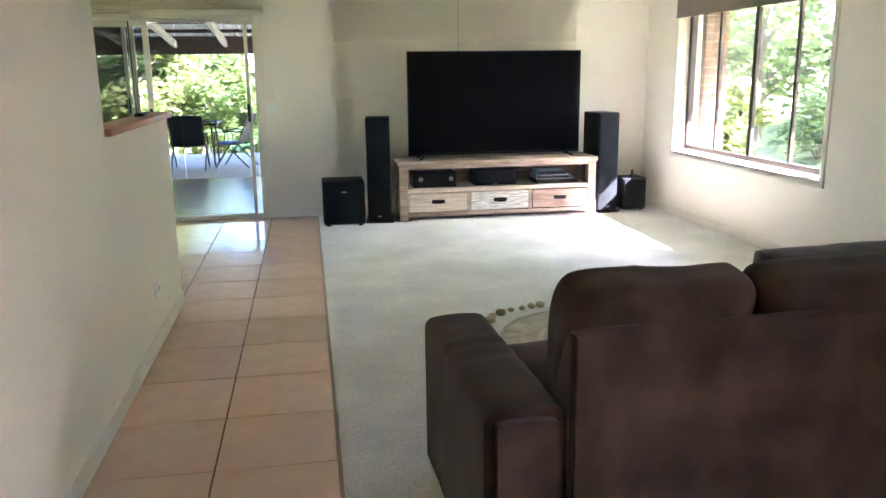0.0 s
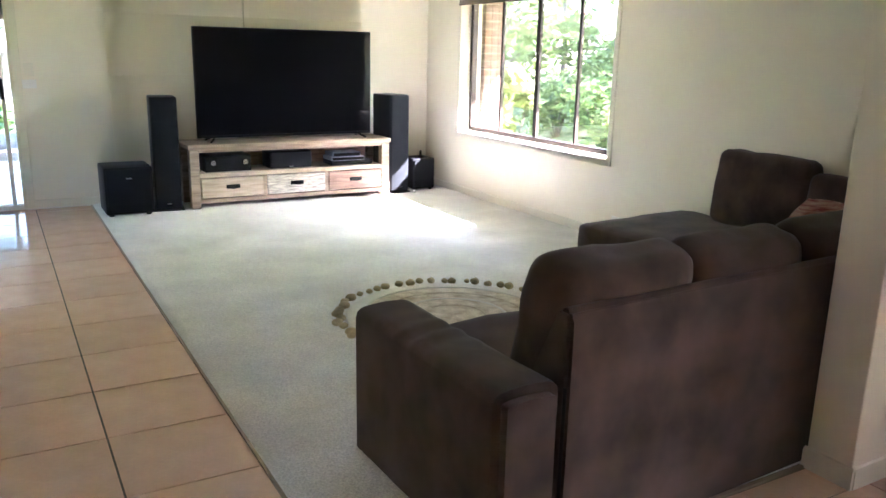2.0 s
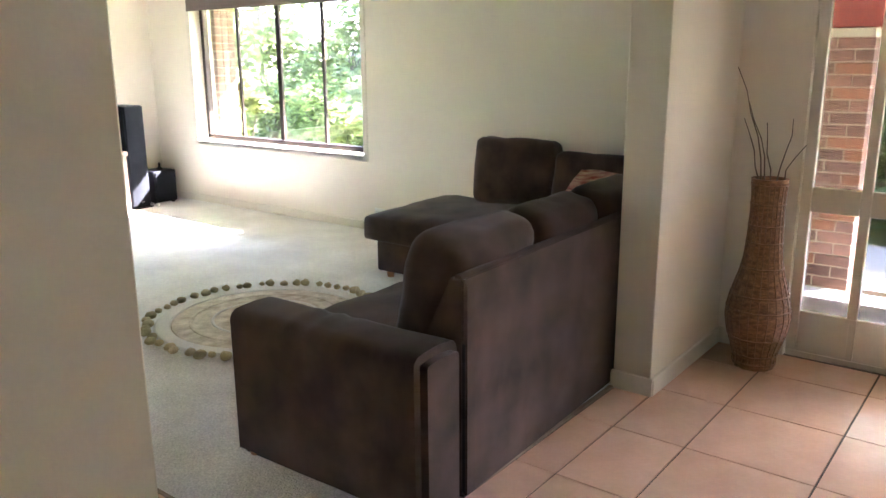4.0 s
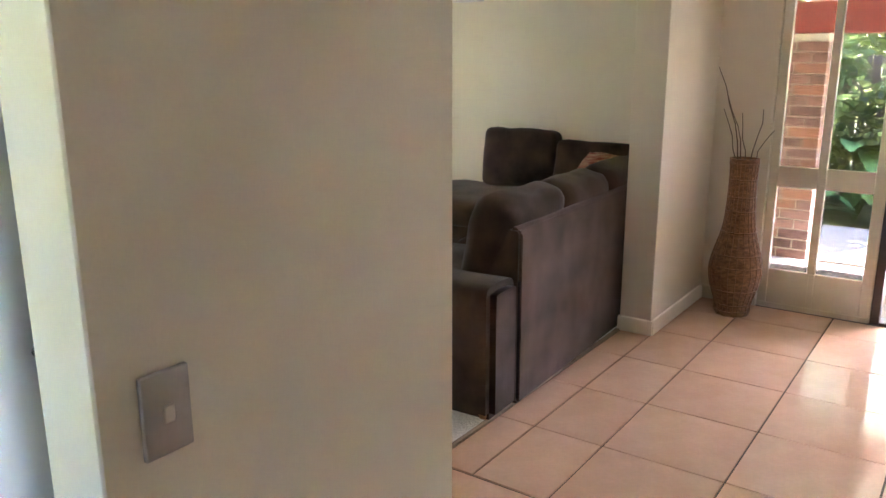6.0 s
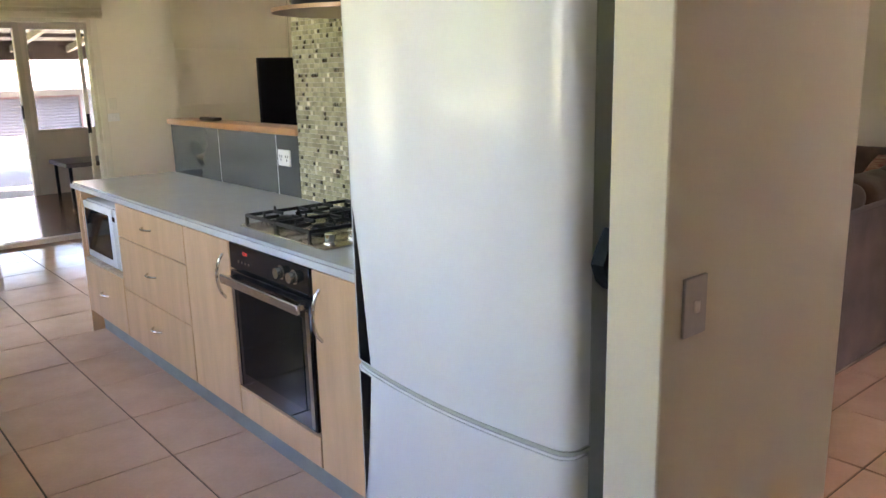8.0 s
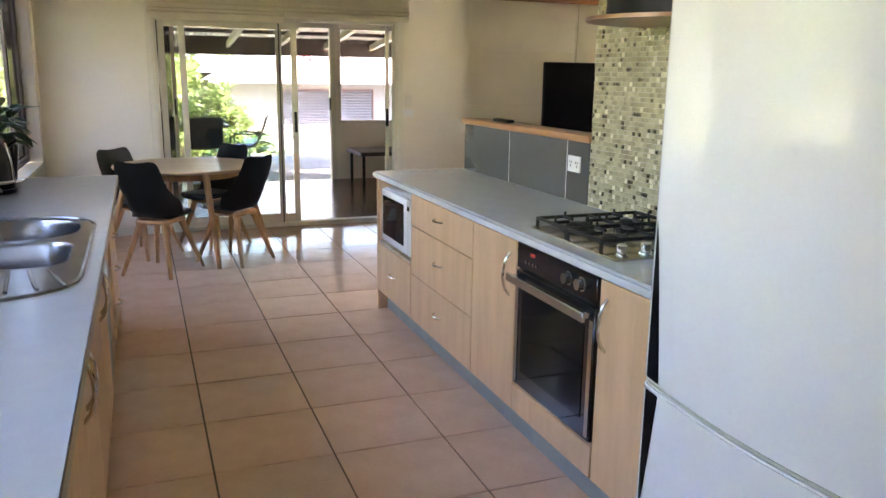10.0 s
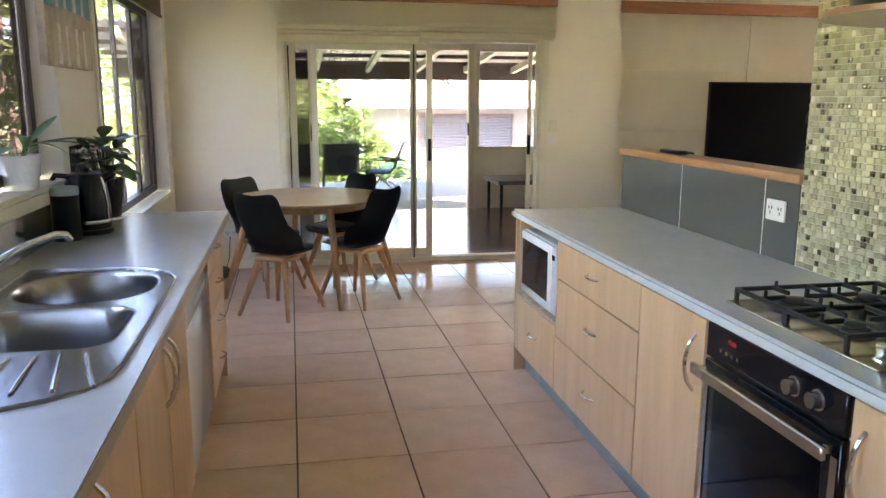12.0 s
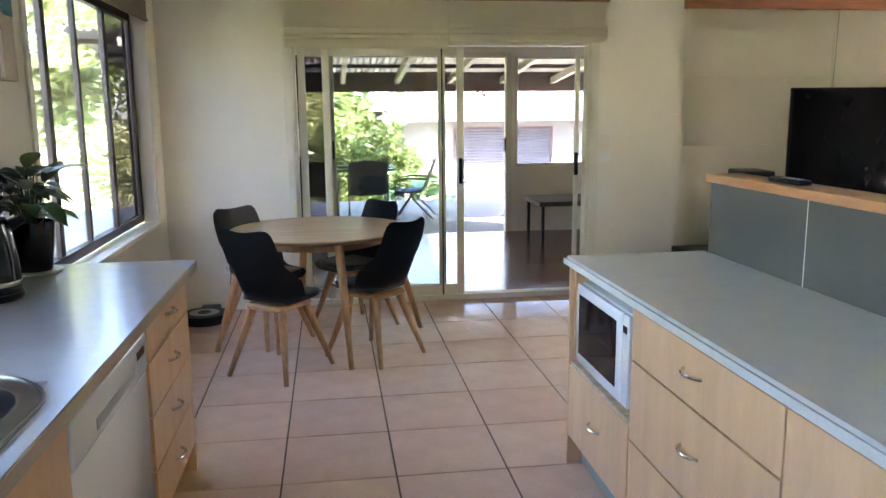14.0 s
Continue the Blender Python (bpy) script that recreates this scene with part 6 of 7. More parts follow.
hw_ = part("window", frame_bars("y", 27.02, 0.06, -1.7, -1.1, 0.1, 1.2, 0.05), BRONZE, hs, w=True)
pane("y", 27.05, -1.65, -1.15, 0.15, 1.15, hw_)
rf = bmesh.new()
vs_ = [rf.verts.new(p) for p in ((-4.9, 26.3, 1.5), (0.6, 26.3, 1.5), (0.6, 32.6, 1.5), (-4.9, 32.6, 1.5), (-3.2, 29.5, 3.0), (-1.0, 29.5, 3.0))]
for f in ((0, 1, 5, 4), (1, 2, 5), (2, 3, 4, 5), (3, 0, 4), (3, 2, 1, 0)):
    rf.faces.new([vs_[i] for i in f])
part("roof", rf, ROOFT, hs, w=True, sharp=10)

# ---- ground ----
def ground_z(x, y):
    def sm(a, b, t):
        t = max(0.0, min(1.0, (t - a) / (b - a)))
        return t * t * (3 - 2 * t)
    z = -0.26 - 0.94 * sm(16.5, 23.0, y)
    bank = 2.6 * sm(7.5, 17.0, x) * sm(2.2, 4.5, y)
    z += bank * (1 - sm(14, 20, y)) + 0.9 * sm(17, 30, x) * (1 - sm(14, 20, y))
    near = sm(5.5, 9.0, abs(x)) if 15 > y > -3 else 1.0
    return z + 0.05 * near * noise.noise(Vector((x * 0.5, y * 0.5, 0)))


GRASS = material("garden_grass", (0.16, 0.19, 0.07), 0.9, vary=0.3, scale=2.0, bump=0.8, bscale=60, fine=0.25, second=(0.27, 0.27, 0.12), spec=0.2)
gb = bmesh.new()
gx = [-400, -150, -60, -30] + [-20 + i for i in range(0, 51)] + [40, 60, 150, 400]
gy = [-400, -150, -60, -30] + [-16 + i for i in range(0, 57)] + [50, 70, 150, 400]
gv = {(i, j): gb.verts.new((x, y, ground_z(x, y))) for i, x in enumerate(gx) for j, y in enumerate(gy)}
for i in range(len(gx) - 1):
    for j in range(len(gy) - 1):
        gb.faces.new((gv[i, j], gv[i + 1, j], gv[i + 1, j + 1], gv[i, j + 1]))
solo("ground", gb, GRASS, "sunlit garden grass around the house", "ground", kind="structure")
db = bmesh.new()
dv = {}
for i in range(9):
    for j in range(9):
        x, y = 0.0 + 8.6 * i / 8, 16.2 + 7.8 * j / 8
        dv[i, j] = db.verts.new((x, y, ground_z(x, y) + 0.05))
for i in range(8):
    for j in range(8):
        db.faces.new((dv[i, j], dv[i + 1, j], dv[i + 1, j + 1], dv[i, j + 1]))
solo("driveway", db, CONCRETE, "pale concrete driveway in front of the garage", "driveway", kind="structure")

# ---- plants outside ----
G1 = material("mid_green_foliage", (0.12, 0.17, 0.05), 0.5, vary=0.3, scale=3, island=0.45, second=(0.19, 0.25, 0.08))
G2 = material("yellow_green_foliage", (0.19, 0.23, 0.07), 0.5, vary=0.3, scale=3, island=0.45, second=(0.27, 0.31, 0.12))
G3 = material("deep_green_foliage", (0.05, 0.09, 0.03), 0.45, vary=0.3, scale=3, island=0.45, second=(0.05, 0.095, 0.03))
for m in (G1, G2, G3):
    let_light_through(m, 0.6)
BARK = material("grey_brown_bark", (0.16, 0.12, 0.09), 0.9, vary=0.3, scale=8, bump=0.8, bscale=30, stretch=(1, 1, 0.3))


def leaves(centres, n, size, rnd, flat=0.4):
    """Loose leaves scattered round the given (place, radius) clumps."""
    vs, fs = [], []
    for _ in range(n):
        c, r = rnd.choice(centres)
        d = Vector((rnd.gauss(0, 1), rnd.gauss(0, 1), rnd.gauss(0, 1) * 0.8)).normalized() * r * rnd.random() ** 0.45
        p = Vector(c) + d
        s = size * rnd.uniform(0.6, 1.4)
        a = Vector((rnd.gauss(0, 1), rnd.gauss(0, 1), rnd.gauss(0, 1) * flat)).normalized()
        b = a.cross(Vector((rnd.gauss(0, 1), rnd.gauss(0, 1), rnd.gauss(0, 1)))).normalized()
        k = len(vs)
        vs += [tuple(p - a * s), tuple(p + b * s * 0.38), tuple(p + a * s), tuple(p - b * s * 0.38)]
        fs.append((k, k + 1, k + 2, k + 3))
    return vs, fs


def foliage_part(name, data, mat, parent):
    me = bpy.data.meshes.new(name)
    me.from_pydata(data[0], [], data[1])
    me.materials.append(mat)
    ob = new(name, me)
    ob.parent = parent
    return ob


def tree(at, h, spread, mat, label, seed, n=3200, leaf=0.13):
    rnd = random.Random(seed)
    t = thing("tree", at, label, "tree", "garden trees")
    b = bmesh.new()
    tube(b, [(0, 0, -0.2), (0.05, 0.02, h * 0.25), (-0.04, 0.06, h * 0.5), (0.03, 0, h * 0.75)], 0.035 * h * 0.6, 8, 0.03)
    clumps = []
    for i in range(13):
        a, z = rnd.uniform(0, 6.28), h * rnd.uniform(0.32, 0.95)
        r = spread * rnd.uniform(0.35, 1.0) * (1.15 - 0.6 * abs(z / h - 0.6))
        p = (r * math.cos(a), r * math.sin(a), z)
        tube(b, [(0, 0, z * 0.6), (p[0] * 0.5, p[1] * 0.5, z * 0.85), p], 0.03, 5, 0.01)
        clumps.append((p, spread * rnd.uniform(0.3, 0.5)))
    part("trunk", b, BARK, t)
    foliage_part("crown", leaves(clumps, n, leaf, rnd), mat, t)
    return t


def shrub(at, h, spread, mat, label, seed, n=1300, leaf=0.08):
    rnd = random.Random(seed)
    t = thing("shrub", at, label, "shrub", "garden shrubs")
    b = bmesh.new()
    clumps = []
    for i in range(9):
        a = rnd.uniform(0, 6.28)
        p = (spread * rnd.uniform(0.1, 0.75) * math.cos(a), spread * rnd.uniform(0.1, 0.75) * math.sin(a), h * rnd.uniform(0.25, 0.85))
        tube(b, [(0, 0, -0.1), (p[0] * 0.4, p[1] * 0.4, p[2] * 0.6), p], 0.018, 5, 0.006)
        clumps.append((p, spread * rnd.uniform(0.3, 0.5)))
    part("stem", b, BARK, t)
    foliage_part("leaves", leaves(clumps, n, leaf, rnd), mat, t)
    return t


k = 100
for x, y, h, sp, m in ((-5.2, 21.0, 4.6, 2.0, G1), (-3.2, 24.0, 4.0, 1.7, G2), (-8.0, 19.0, 5.5, 2.4, G1), (-10.5, 25.0, 7.5, 3.2, G3), (-1.0, 34.0, 7.0, 3.0, G3), (-6.0, 33.0, 8.5, 3.6, G3), (5.5, 38.0, 8.0, 3.4, G3), (12.0, 33.0, 8.5, 3.6, G1),
                       (-3.6, 19.6, 3.4, 1.5, G2), (-2.3, 21.6, 3.2, 1.2, G1), (9.8, 17.5, 5.0, 2.2, G2), (9.4, 14.3, 3.6, 1.6, G2), (11.6, 20.5, 6.0, 2.8, G1), (10.8, 24.0, 6.5, 3.0, G2), (14.0, 18.0, 6.0, 2.8, G1), (14.0, 25.0, 8.0, 3.4, G1), (21.0, 8.0, 6.5, 3.2, G1), (20.0, 12.0, 6.5, 3.2, G2), (22.0, 3.5, 6.5, 3.2, G1), (23.0, 16.5, 7.0, 3.4, G1), (11.5, 5.6, 3.8, 1.9, G1), (12.5, 9.2, 4.2, 2.1, G2), (14.5, 12.5, 5.0, 2.5, G1), (15.5, 7.2, 5.5, 2.6, G3), (17.0, 10.0, 6.0, 2.8, G1), (12.0, 2.6, 4.5, 2.2, G1), (18.5, 4.8, 6.5, 3.0, G3), (18.0, 14.5, 6.5, 3.0, G2),
                       (-8.5, 6.2, 4.5, 2.2, G1), (-9.5, 9.8, 5.0, 2.4, G2), (-8.8, 3.0, 4.5, 2.2, G2), (-12.5, 7.5, 6.5, 3.0, G3), (-12.0, 1.5, 6.0, 2.8, G1), (-11.0, 13.5, 6.0, 2.8, G1), (-6.6, 12.4, 4.0, 1.6, G2)):
    tree((x, y, ground_z(x, y)), h, sp, m, "sunlit leafy garden tree behind the house", k, 1900 if x > 9 else 3200)
    k += 1
for x, y, h, sp, m in ((-4.4, 17.8, 1.5, 1.0, G1), (-3.2, 18.6, 1.7, 1.0, G2), (-2.2, 19.6, 1.6, 0.9, G1), (-1.3, 20.5, 1.5, 0.8, G1), (-5.8, 17.0, 1.6, 1.1, G2), (-3.6, 21.2, 2.2, 1.1, G1), (-0.6, 22.3, 1.6, 0.7, G3), (-2.0, 22.5, 2.2, 1.0, G1), (-0.75, 18.7, 2.0, 0.75, G1), (-1.5, 19.0, 2.3, 0.9, G1), (-0.25, 18.2, 1.3, 0.6, G1),
                       (8.3, 4.6, 0.9, 0.8, G2), (8.0, 6.0, 1.0, 0.8, G2), (8.4, 7.4, 0.9, 0.8, G1), (8.1, 8.8, 1.1, 0.9, G2), (8.8, 10.3, 1.2, 0.9, G1), (9.6, 5.4, 1.1, 0.9, G1), (9.8, 7.0, 1.2, 1.0, G2), (10.0, 9.0, 1.2, 1.0, G1), (9.2, 12.0, 1.3, 1.0, G2),
                       (5.55, 8.2, 1.7, 0.4, G2), (11.0, 4.2, 1.6, 1.1, G2), (11.2, 6.6, 1.6, 1.2, G2), (10.9, 8.0, 1.5, 1.1, G1), (11.4, 10.4, 1.6, 1.2, G2), (12.6, 7.6, 1.8, 1.3, G2), (13.2, 5.0, 1.8, 1.3, G1), (13.4, 10.6, 1.8, 1.3, G2), (14.2, 8.6, 2.0, 1.4, G2), (10.6, 12.2, 1.6, 1.2, G2), (12.6, 13.2, 1.8, 1.3, G1), (10.2, 3.2, 1.5, 1.1, G1), (15.6, 5.6, 2.2, 1.5, G2), (16.0, 12.0, 2.2, 1.5, G2), (-5.6, 6.6, 1.4, 0.9, G1), (-5.9, 8.4, 1.5, 0.9, G2), (-5.4, 4.2, 1.4, 0.9, G1)):
    shrub((x, y, ground_z(x, y)), h, sp, m, "rounded sunlit garden shrub", k)
    k += 1


def big_leaf_plant(at, n, length, width, label, seed, mat):
    rnd = random.Random(seed)
    t = thing("garden_plant", at, label, "plant", "broad-leaved garden plants")
    st = bmesh.new()
    for i in range(n):
        a = rnd.uniform(0, 6.28)
        hgt = rnd.uniform(0.25, 0.75) * length * 1.4
        b0 = Vector((0.35 * length * math.cos(a), 0.35 * length * math.sin(a), hgt))
        tube(st, [(0, 0, 0), b0 * 0.55 + Vector((0, 0, 0.1)), b0], 0.008, 5)
        lb = bmesh.new()
        leaf_blade(lb, b0, (math.cos(a), math.sin(a), rnd.uniform(-0.1, 0.5)), length * rnd.uniform(0.7, 1.1), width * rnd.uniform(0.7, 1.1), rnd.uniform(0.1, 0.35) * length, 7)
        part("leaf", lb, mat, t, sharp=80)
    part("stem", st, mat, t)


for i, (x, y) in enumerate(((-0.35, 16.8), (-1.1, 17.0), (0.3, 17.2))):
    big_leaf_plant((x, y, ground_z(x, y)), 12, 0.5, 0.14, "broad-leaved bright green garden plant", 300 + i, LEAF2)
fl = thing("hanging_flower", (0.42, 14.5, 1.62), "small red flower spray hanging at the verandah beam", "flower")
foliage_part("petals", leaves([((0, 0, 0.16), 0.07), ((0.08, 0, 0.12), 0.05)], 60, 0.03, random.Random(9)), material("red_petals", (0.5, 0.05, 0.04), 0.6, vary=0.2), fl)
part("stem", tube(bmesh.new(), [(0.0, 0.0, 0.1), (0.02, 0.05, 0.25), (0.0, 0.1, 0.56)], 0.004, 5), BARK, fl)

# ---- entry ----
fd = thing("door_3", (XF + 0.05, 0.36, 0.0), "cream timber sidelight frame beside the open front door", "front door", kind="structure")
xs0, xs1 = XF + 0.02, XF + 0.075
part("stile", boxes(((xs0, 1.085, 0.0), (xs1, 1.135, 2.1)), bev=0.004), TRIM, fd, w=True)
part("stile", boxes(((xs0, 0.52, 0.0), (xs1, 0.58, 2.1)), bev=0.004), TRIM, fd, w=True)
part("mullion", boxes(((xs0, 0.828, 0.235), (xs1, 0.872, 2.1)), bev=0.004), TRIM, fd, w=True)
part("mid_rail", boxes(((xs0 + 0.003, 0.58, 0.735), (xs1 - 0.003, 0.828, 0.855)), ((xs0 + 0.003, 0.872, 0.735), (xs1 - 0.003, 1.085, 0.855)), bev=0.004), TRIM, fd, w=True)
part("bottom_panel", boxes(((xs0 + 0.008, 0.58, 0.0), (xs1 - 0.008, 1.085, 0.235)), bev=0.003), TRIM, fd, w=True)
part("bottom_bead", boxes(((xs0 - 0.006, 0.525, 0.0), (xs0 - 0.0005, 1.13, 0.03)), ((xs0 - 0.004, 0.828, 0.03), (xs0 + 0.0075, 0.86, 0.235)), bev=0.002), TRIM, fd, w=True)
part("top_rail", boxes(((xs0, -0.40, 2.04), (xs1, 0.52, 2.1)), ((xs0 + 0.003, 0.58, 2.05), (xs1 - 0.003, 0.828, 2.1)), ((xs0 + 0.003, 0.872, 2.05), (xs1 - 0.003, 1.085, 2.1)), bev=0.003), TRIM, fd, w=True)
for y0, y1 in ((0.58, 0.828), (0.872, 1.085)):
    for z0, z1 in ((0.235, 0.735), (0.855, 2.05)):
        pane("x", XF + 0.045, y0, y1, z0, z1, fd).data.materials[0] = TINTED
DARKJ = material("dark_brown_door_jamb", (0.035, 0.022, 0.018), 0.5, vary=0.2)
part("jamb", boxes(((xs0, 0.472, 0.0), (xs1 + 0.04, 0.5185, 2.04)), bev=0.003), DARKJ, fd, "dark brown door jamb", w=True)
part("jamb", boxes(((xs0, -0.40, 0.0), (xs1 + 0.04, -0.36, 2.04)), bev=0.003), DARKJ, fd, "dark brown door jamb", w=True)
part("threshold", boxes(((xs0 - 0.01, -0.36, 0.0), (xs1 + 0.05, 0.472, 0.018)), bev=0.004), DARKJ, fd, "worn dark threshold", w=True)
op = thing("door_4", (XF + 0.13, -0.38, 0.0), "dark brown front door standing open against the porch wall", "front door", kind="structure")
part("leaf", boxes(((XF + 0.135, -0.40, 0.01), (XF + 0.98, -0.36, 2.03)), bev=0.004), DARKJ, op, w=True)
b = bmesh.new()
lathe(b, [(0.0, 0), (0.026, 0), (0.026, 0.006), (0.01, 0.01), (0.01, 0.03), (0.026, 0.045), (0.024, 0.06), (0.0, 0.064)], 20)
bmesh.ops.transform(b, matrix=pose(XF + 0.9, -0.3585, 1.0, -90, 0, 0), verts=b.verts)
part("knob", b, CHROME, op, w=True)

vase = thing("floor_vase", (3.02, 1.215, 0.0), "tall woven wicker floor vase with a bulbous base", "vase")
WICK = material("brown_wicker", (0.20, 0.088, 0.038), 0.6, vary=0.3, scale=26, bump=0.5, bscale=90, fine=0.25, stretch=(1, 1, 2.5), second=(0.28, 0.14, 0.064))
WICK2 = material("pale_wicker_strand", (0.235, 0.115, 0.052), 0.55, vary=0.25, scale=30, fine=0.2)
vprof = [(0.0, 0.002), (0.092, 0.002), (0.098, 0.02), (0.096, 0.05), (0.112, 0.11), (0.138, 0.19), (0.148, 0.26), (0.140, 0.33), (0.118, 0.41), (0.096, 0.48), (0.084, 0.55), (0.077, 0.64), (0.073, 0.74), (0.073, 0.84), (0.078, 0.90), (0.082, 0.918), (0.070, 0.918), (0.066, 0.86), (0.066, 0.60), (0.0, 0.58)]


def rad_at(z):
    pr = vprof[1:16]
    for (r0, z0), (r1, z1) in zip(pr, pr[1:]):
        if z0 <= z <= z1:
            return r0 + (r1 - r0) * (z - z0) / max(1e-6, z1 - z0)
    return 0.08


fine = []
for (r0, z0), (r1, z1) in zip(vprof, vprof[1:]):
    n = max(1, int(abs(z1 - z0) / 0.012))
    fine += [(r0 + (r1 - r0) * i / n, z0 + (z1 - z0) * i / n) for i in range(n)]
fine.append(vprof[-1])
vb = bmesh.new()
seg = 44
rings = []
for j, (r, z) in enumerate(fine):
    w = 0.0022 if 0.02 < r and z < 0.915 else 0
    rings.append([vb.verts.new(((r + w * (1 if (i // 2 + j) % 2 else -1)) * math.cos(2 * math.pi * i / seg), (r + w * (1 if (i // 2 + j) % 2 else -1)) * math.sin(2 * math.pi * i / seg), z)) for i in range(seg)])
for a, b in zip(rings, rings[1:]):
    for i in range(seg):
        vb.faces.new((a[i], a[(i + 1) % seg], b[(i + 1) % seg], b[i]))
part("woven_body", vb, WICK, vase, sharp=70)
for z in (0.03, 0.07, 0.16, 0.30, 0.37, 0.50, 0.62, 0.70, 0.80, 0.89):
    r = rad_at(z) + 0.002
    part("woven_band", tube(bmesh.new(), [(r * math.cos(radians(a)), r * math.sin(radians(a)), z + 0.001 * math.sin(radians(a * 9))) for a in range(0, 361, 10)], 0.0045, 6), WICK2, vase)
for i in range(22):
    a = 2 * math.pi * i / 22
    part("rib", tube(bmesh.new(), [((rad_at(z) + 0.001) * math.cos(a), (rad_at(z) + 0.001) * math.sin(a), z) for z in [0.02 + 0.88 * q / 22 for q in range(23)]], 0.0032, 5), WICK2, vase)
tw_ = thing("dry_branches", (3.02, 1.215, 0.60), "bare dry twisted branches standing in the vase", "branches")
rnd = random.Random(21)
for i, (dx, dy, h) in enumerate(((-0.05, 0.18, 0.86), (-0.03, 0.10, 0.70), (0.0, 0.03, 0.60), (0.03, -0.08, 0.62), (0.05, -0.12, 0.50), (-0.02, 0.14, 0.62))):
    pts = [(0.02 * (i - 2.5) * 0.6, 0.01 * (i % 3 - 1), 0.0)]
    for q in range(1, 9):
        t = q / 8
        pts.append((dx * t + rnd.uniform(-0.012, 0.012), dy * t * t + rnd.uniform(-0.014, 0.014), h * t * 0.95))
    part("branch", tube(bmesh.new(), pts, 0.0055, 6, 0.002), BARK, tw_)

# ---- porch and front garden ----
BRICK = material("red_brown_face_brick", (0.16, 0.082, 0.066), 0.85, vary=0.3, scale=14, bump=0.4, bscale=90, fine=0.2, objrand=0.45, second=(0.22, 0.115, 0.09))
BRICK_O = material("orange_face_brick", (0.27, 0.115, 0.065), 0.85, vary=0.25, scale=14, bump=0.4, bscale=90, fine=0.2, objrand=0.25)
brick_rnd = random.Random(5)
REDB = material("red_oxide_painted_beam", (0.27, 0.055, 0.045), 0.55, vary=0.1, fine=0.06)


def brick_pier(name, x0, x1, y0, y1, z0, z1, label, cap=None):
    t = thing(name, ((x0 + x1) / 2, (y0 + y1) / 2, z0), label, "brick pier")
    part("mortar_core", boxes(((x0 + 0.008, y0 + 0.008, z0), (x1 - 0.008, y1 - 0.008, z1))), MORTAR, t, w=True)
    base = root_matrix(t).inverted()
    long_, h, gap = 0.225, 0.072, 0.010
    courses = int((z1 - z0) / (h + gap))
    lib = {}
    def brick_ob(lo, hi):
        s = tuple(round(b - a, 3) for a, b in zip(lo, hi))
        s += (brick_rnd.random() < 0.16,)
        if s not in lib:
            lib[s] = mesh_of("brick", boxes(((-s[0] / 2, -s[1] / 2, -s[2] / 2), (s[0] / 2, s[1] / 2, s[2] / 2)), bev=0.003), BRICK_O if s[3] else BRICK)
        o = new("brick", lib[s])
        o.parent = t
        o.matrix_basis = base @ Matrix.Translation((Vector(lo) + Vector(hi)) / 2)
    for c in range(courses):
        za = z0 + c * (h + gap) + gap / 2
        zb = za + h
        off = (c % 2) * 0.115
        y = y0 - off
        while y < y1 - 0.02:
            a, b = max(y, y0), min(y + long_, y1)
            if b - a > 0.03:
                for xa, xb in ((x0, x0 + 0.075), (x1 - 0.075, x1)):
                    brick_ob((xa, a, za), (xb, b, zb))
            y += long_ + gap
        if x1 - x0 > 0.2:
            for ya, yb in ((y0, y0 + 0.07), (y1 - 0.07, y1)):
                brick_ob((x0 + 0.085, ya, za), (x1 - 0.085, yb, zb))
    return t


brick_pier("porch_pier", 5.12, 5.42, 1.20, 1.52, -0.30, 1.64, "red-brown face brick porch pier with pale mortar")
brick_pier("window_pier", 4.42, 4.66, 7.16, 7.50, -0.26, 2.14, "red-brown face brick pier outside the lounge window")
brick_pier("garden_edging", 5.0, 5.22, -1.6, 1.18, -0.36, -0.19, "low red-brown brick edging along the porch")
solo("porch_beam", boxes(((5.14, -2.2, 1.642), (5.40, 4.4, 1.88)), bev=0.006), REDB, "red oxide painted porch beam", "porch beam", kind="structure")
# The reach beyond the beam is added, to keep the porch in shade.
solo("porch_soffit", boxes(((XF + 0.13, -3.6, 2.14), (7.0, 1.64, 2.2))), WHITE, "white boarded porch soffit, drawn out to shade the pier", "soffit", kind="structure")
# Unseen eave; its depth is set to leave a narrow sun strip.
solo("eave_soffit", boxes(((XE + 0.25, 1.65, 2.14), (5.66, 8.3, 2.2))), WHITE, "white boarded eave, out of view, cutting the sun in the lounge window", "soffit", kind="structure")
# Added behind the house, out of view, only to block the sun.
solo("rear_eave", boxes(((-3.9, -3.6, 2.16), (5.9, -1.86, 2.22))), WHITE, "unseen white board added as a rear sun shield", "soffit", kind="structure")
solo("roof", boxes(((-3.9, -3.6, 2.72), (5.9, 8.06, 2.82))), ROOFT, "pale sheet roof over the house", "roof", kind="structure")
solo("porch_floor", boxes(((XF + 0.125, -1.7, -0.3), (5.0, 1.46, -0.10)), bev=0.01), CONCRETE, "concrete porch floor below the threshold", "porch floor", kind="structure")
solo("garden_path", boxes(((5.45, -6, -0.3), (7.0, 3.2, -0.19))), CONCRETE, "sunlit concrete garden path", "path", kind="structure")
fence = thing("timber_fence", (8.9, 0.5, -0.3), "weathered vertical timber paling fence", "fence")
FENCEM = material("weathered_paling", (0.20, 0.135, 0.09), 0.85, vary=0.25, scale=4, bump=0.4, bscale=40, stretch=(6, 6, 0.5), objrand=0.2)
pme = mesh_of("paling", boxes(((-0.009, -0.046, 0), (0.009, 0.046, 1.75)), bev=0.002), FENCEM)
for i in range(60):
    o = new("paling", pme)
    o.parent = fence
    o.matrix_basis = pose(0, -3.5 + i * 0.10, 0.02 * (i % 3))
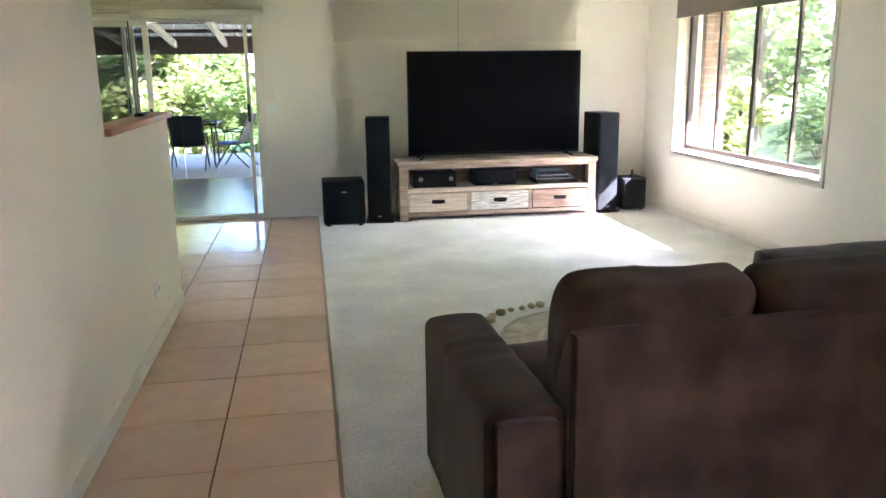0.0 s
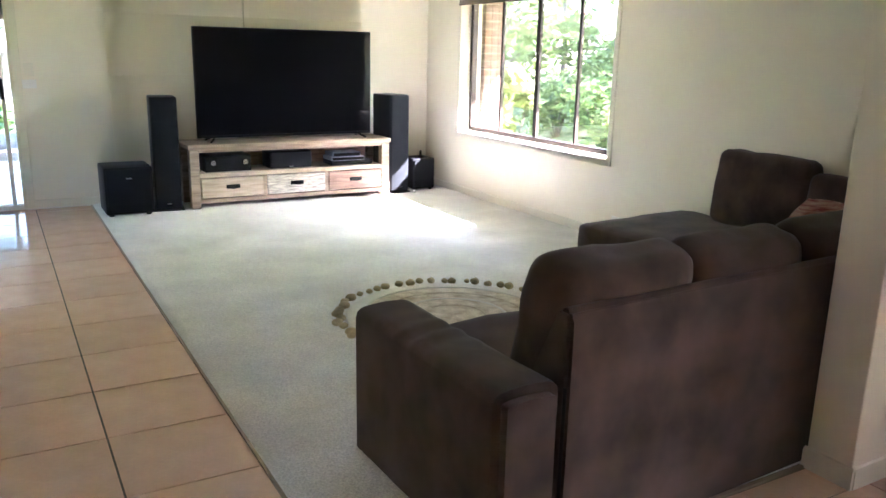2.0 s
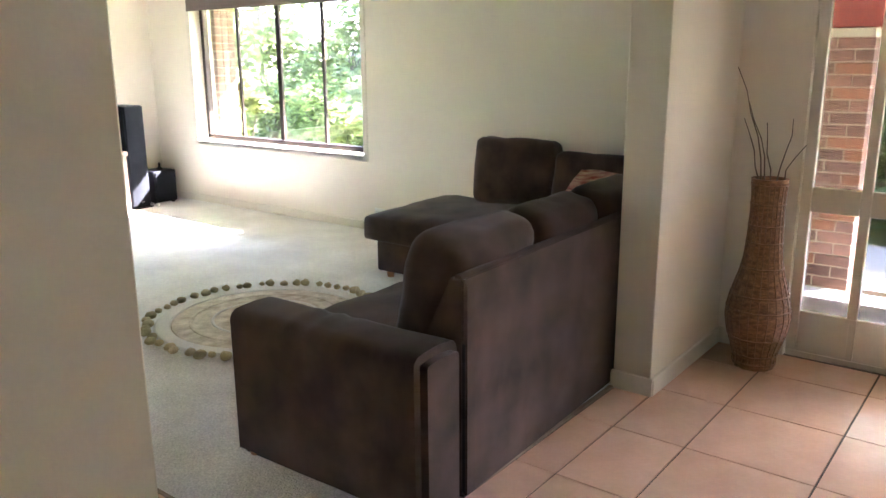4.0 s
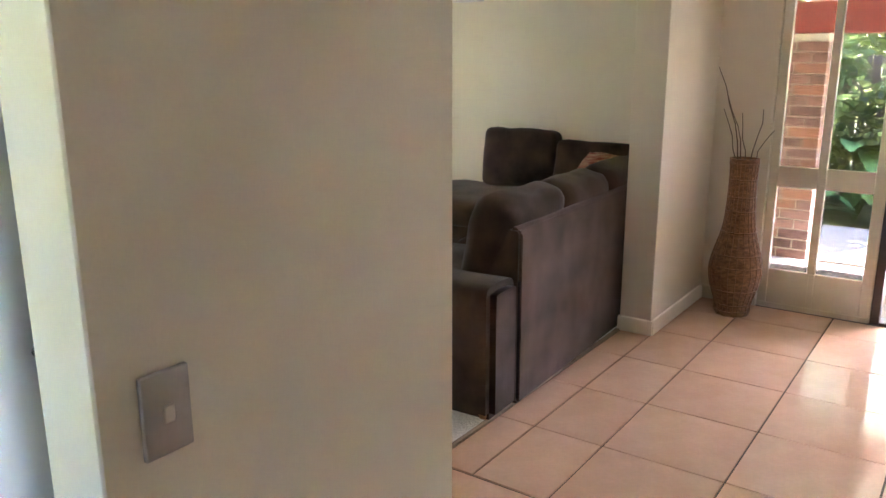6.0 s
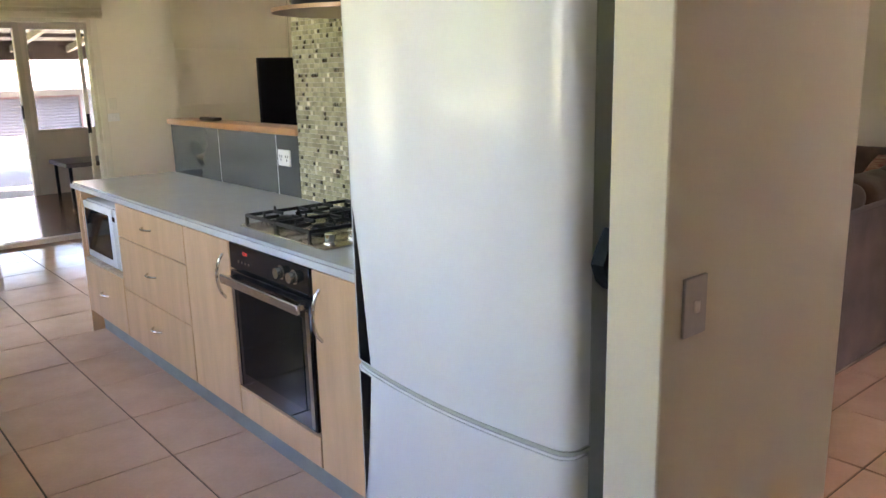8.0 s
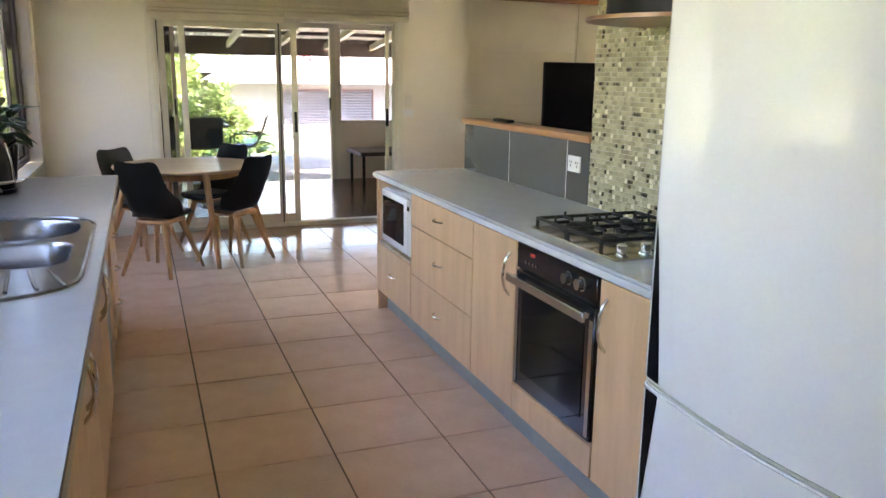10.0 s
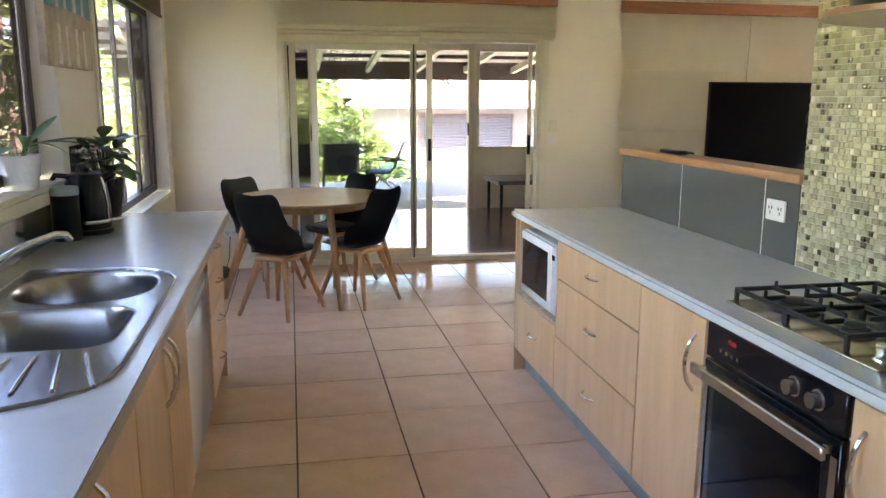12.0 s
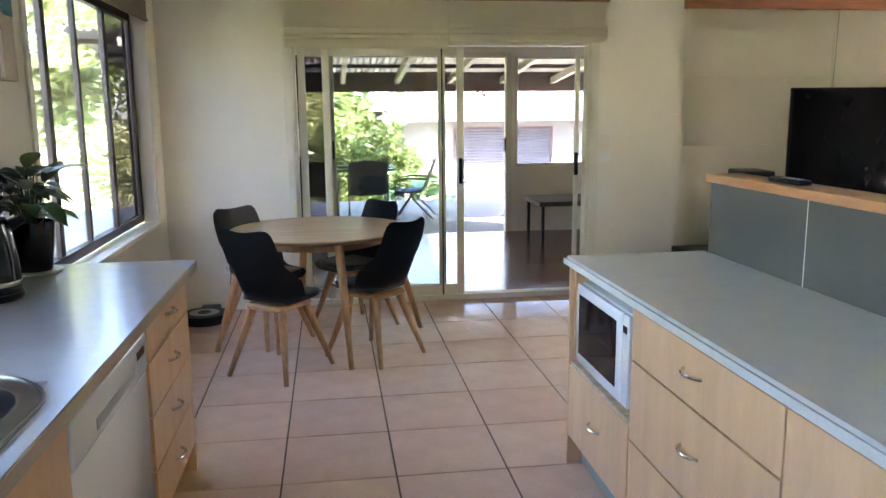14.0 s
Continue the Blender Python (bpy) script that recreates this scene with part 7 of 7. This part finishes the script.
for z in (0.3, 1.45):
    part("rail", boxes(((0.0095, -3.6, z), (0.05, 2.6, z + 0.08))), FENCEM, fence)
post = thing("white_post", (6.6, 0.62, -0.19), "slim white painted garden post", "post")
part("shaft", boxes(((-0.035, -0.035, 0.0), (0.035, 0.035, 2.4)), bev=0.005), RENDERW, post)
part("base_plate", boxes(((-0.06, -0.06, 0.0), (0.06, 0.06, 0.012))), STEEL, post)
for i, (x, y) in enumerate(((7.4, 1.6), (7.5, 0.9), (7.45, 0.2), (7.5, -0.5), (7.6, 2.2), (7.8, 1.2), (7.9, 0.5))):
    big_leaf_plant((x, y, ground_z(x, y)), 16, 0.42, 0.06, "dense green strap-leaved garden plant", 400 + i, G1 if i % 2 else LEAF2)
for i, (x, y, h) in enumerate(((8.2, 0.4, 1.2), (8.3, 1.3, 1.0), (8.1, -0.3, 1.4))):
    big_leaf_plant((x, y, ground_z(x, y)), 14, 0.85, 0.17, "tall palm-like garden plant with broad split leaves", 420 + i, LEAF2)
for i, (x, y) in enumerate(((7.9, 2.6), (8.1, 1.7), (8.0, 0.8), (8.1, -0.2), (8.2, -1.2))):
    shrub((x, y, ground_z(x, y)), 2.1, 0.75, G1 if i % 2 else G2, "dense leafy shrub along the front fence", 460 + i, 1700, 0.08)
for i, (x, y, h, sp) in enumerate(((7.8, 3.1, 2.3, 0.8), (10.6, 0.0, 3.4, 1.5), (10.8, 1.8, 3.6, 1.5))):
    tree((x, y, ground_z(x, y)), h, sp, G1, "leafy front garden tree above the fence", 440 + i, 2600, 0.09)

# ---- floor tiles and boards ----
TX, TY, TP = 0.13, 0.70, 0.47
tile_lib = {}


def tile_piece(x0, x1, y0, y1):
    g = 0.004
    s = (round(x1 - x0 - 2 * g, 3), round(y1 - y0 - 2 * g, 3))
    if s[0] < 0.02 or s[1] < 0.02:
        return
    if s not in tile_lib:
        bm = boxes(((-s[0] / 2, -s[1] / 2, -0.008), (s[0] / 2, s[1] / 2, 0.0)))
        tile_lib[s] = mesh_of("tile", bm, TILE)
    o = new("tile", tile_lib[s])
    o.parent = floor
    o.matrix_basis = Matrix.Translation(((x0 + x1) / 2, (y0 + y1) / 2, random.uniform(-0.0005, 0.0003)))


def lay(ax, bx, ay, by):
    i0, i1 = math.floor((ax - TX) / TP), math.ceil((bx - TX) / TP)
    j0, j1 = math.floor((ay - TY) / TP), math.ceil((by - TY) / TP)
    for i in range(i0, i1):
        for j in range(j0, j1):
            tile_piece(max(ax, TX + i * TP), min(bx, TX + (i + 1) * TP), max(ay, TY + j * TP), min(by, TY + (j + 1) * TP))


lay(XW, 0.594, YS, YN + 0.012)
lay(0.594, XF - 0.001, YS, 1.47)
lay(0.594, 2.38, 1.47, 1.645)
plank_lib = {}
for r in range(40):
    y0 = YN + 0.142 + r * 0.0875
    cut = random.uniform(-1.6, 1.6)
    for a, b in ((-2.8, cut), (cut, 2.4)):
        ln = round(b - a, 2)
        bm = boxes(((-ln / 2 + 0.001, -0.0428, -0.02), (ln / 2 - 0.001, 0.0428, 0.0)), bev=0.0012)
        o = new("floorboard", mesh_of("floorboard", bm, PLANK))
        o.parent = sunfloor
        o.matrix_basis = Matrix.Translation(((a + b) / 2, y0 + 0.043 - 9.8, 0.02))
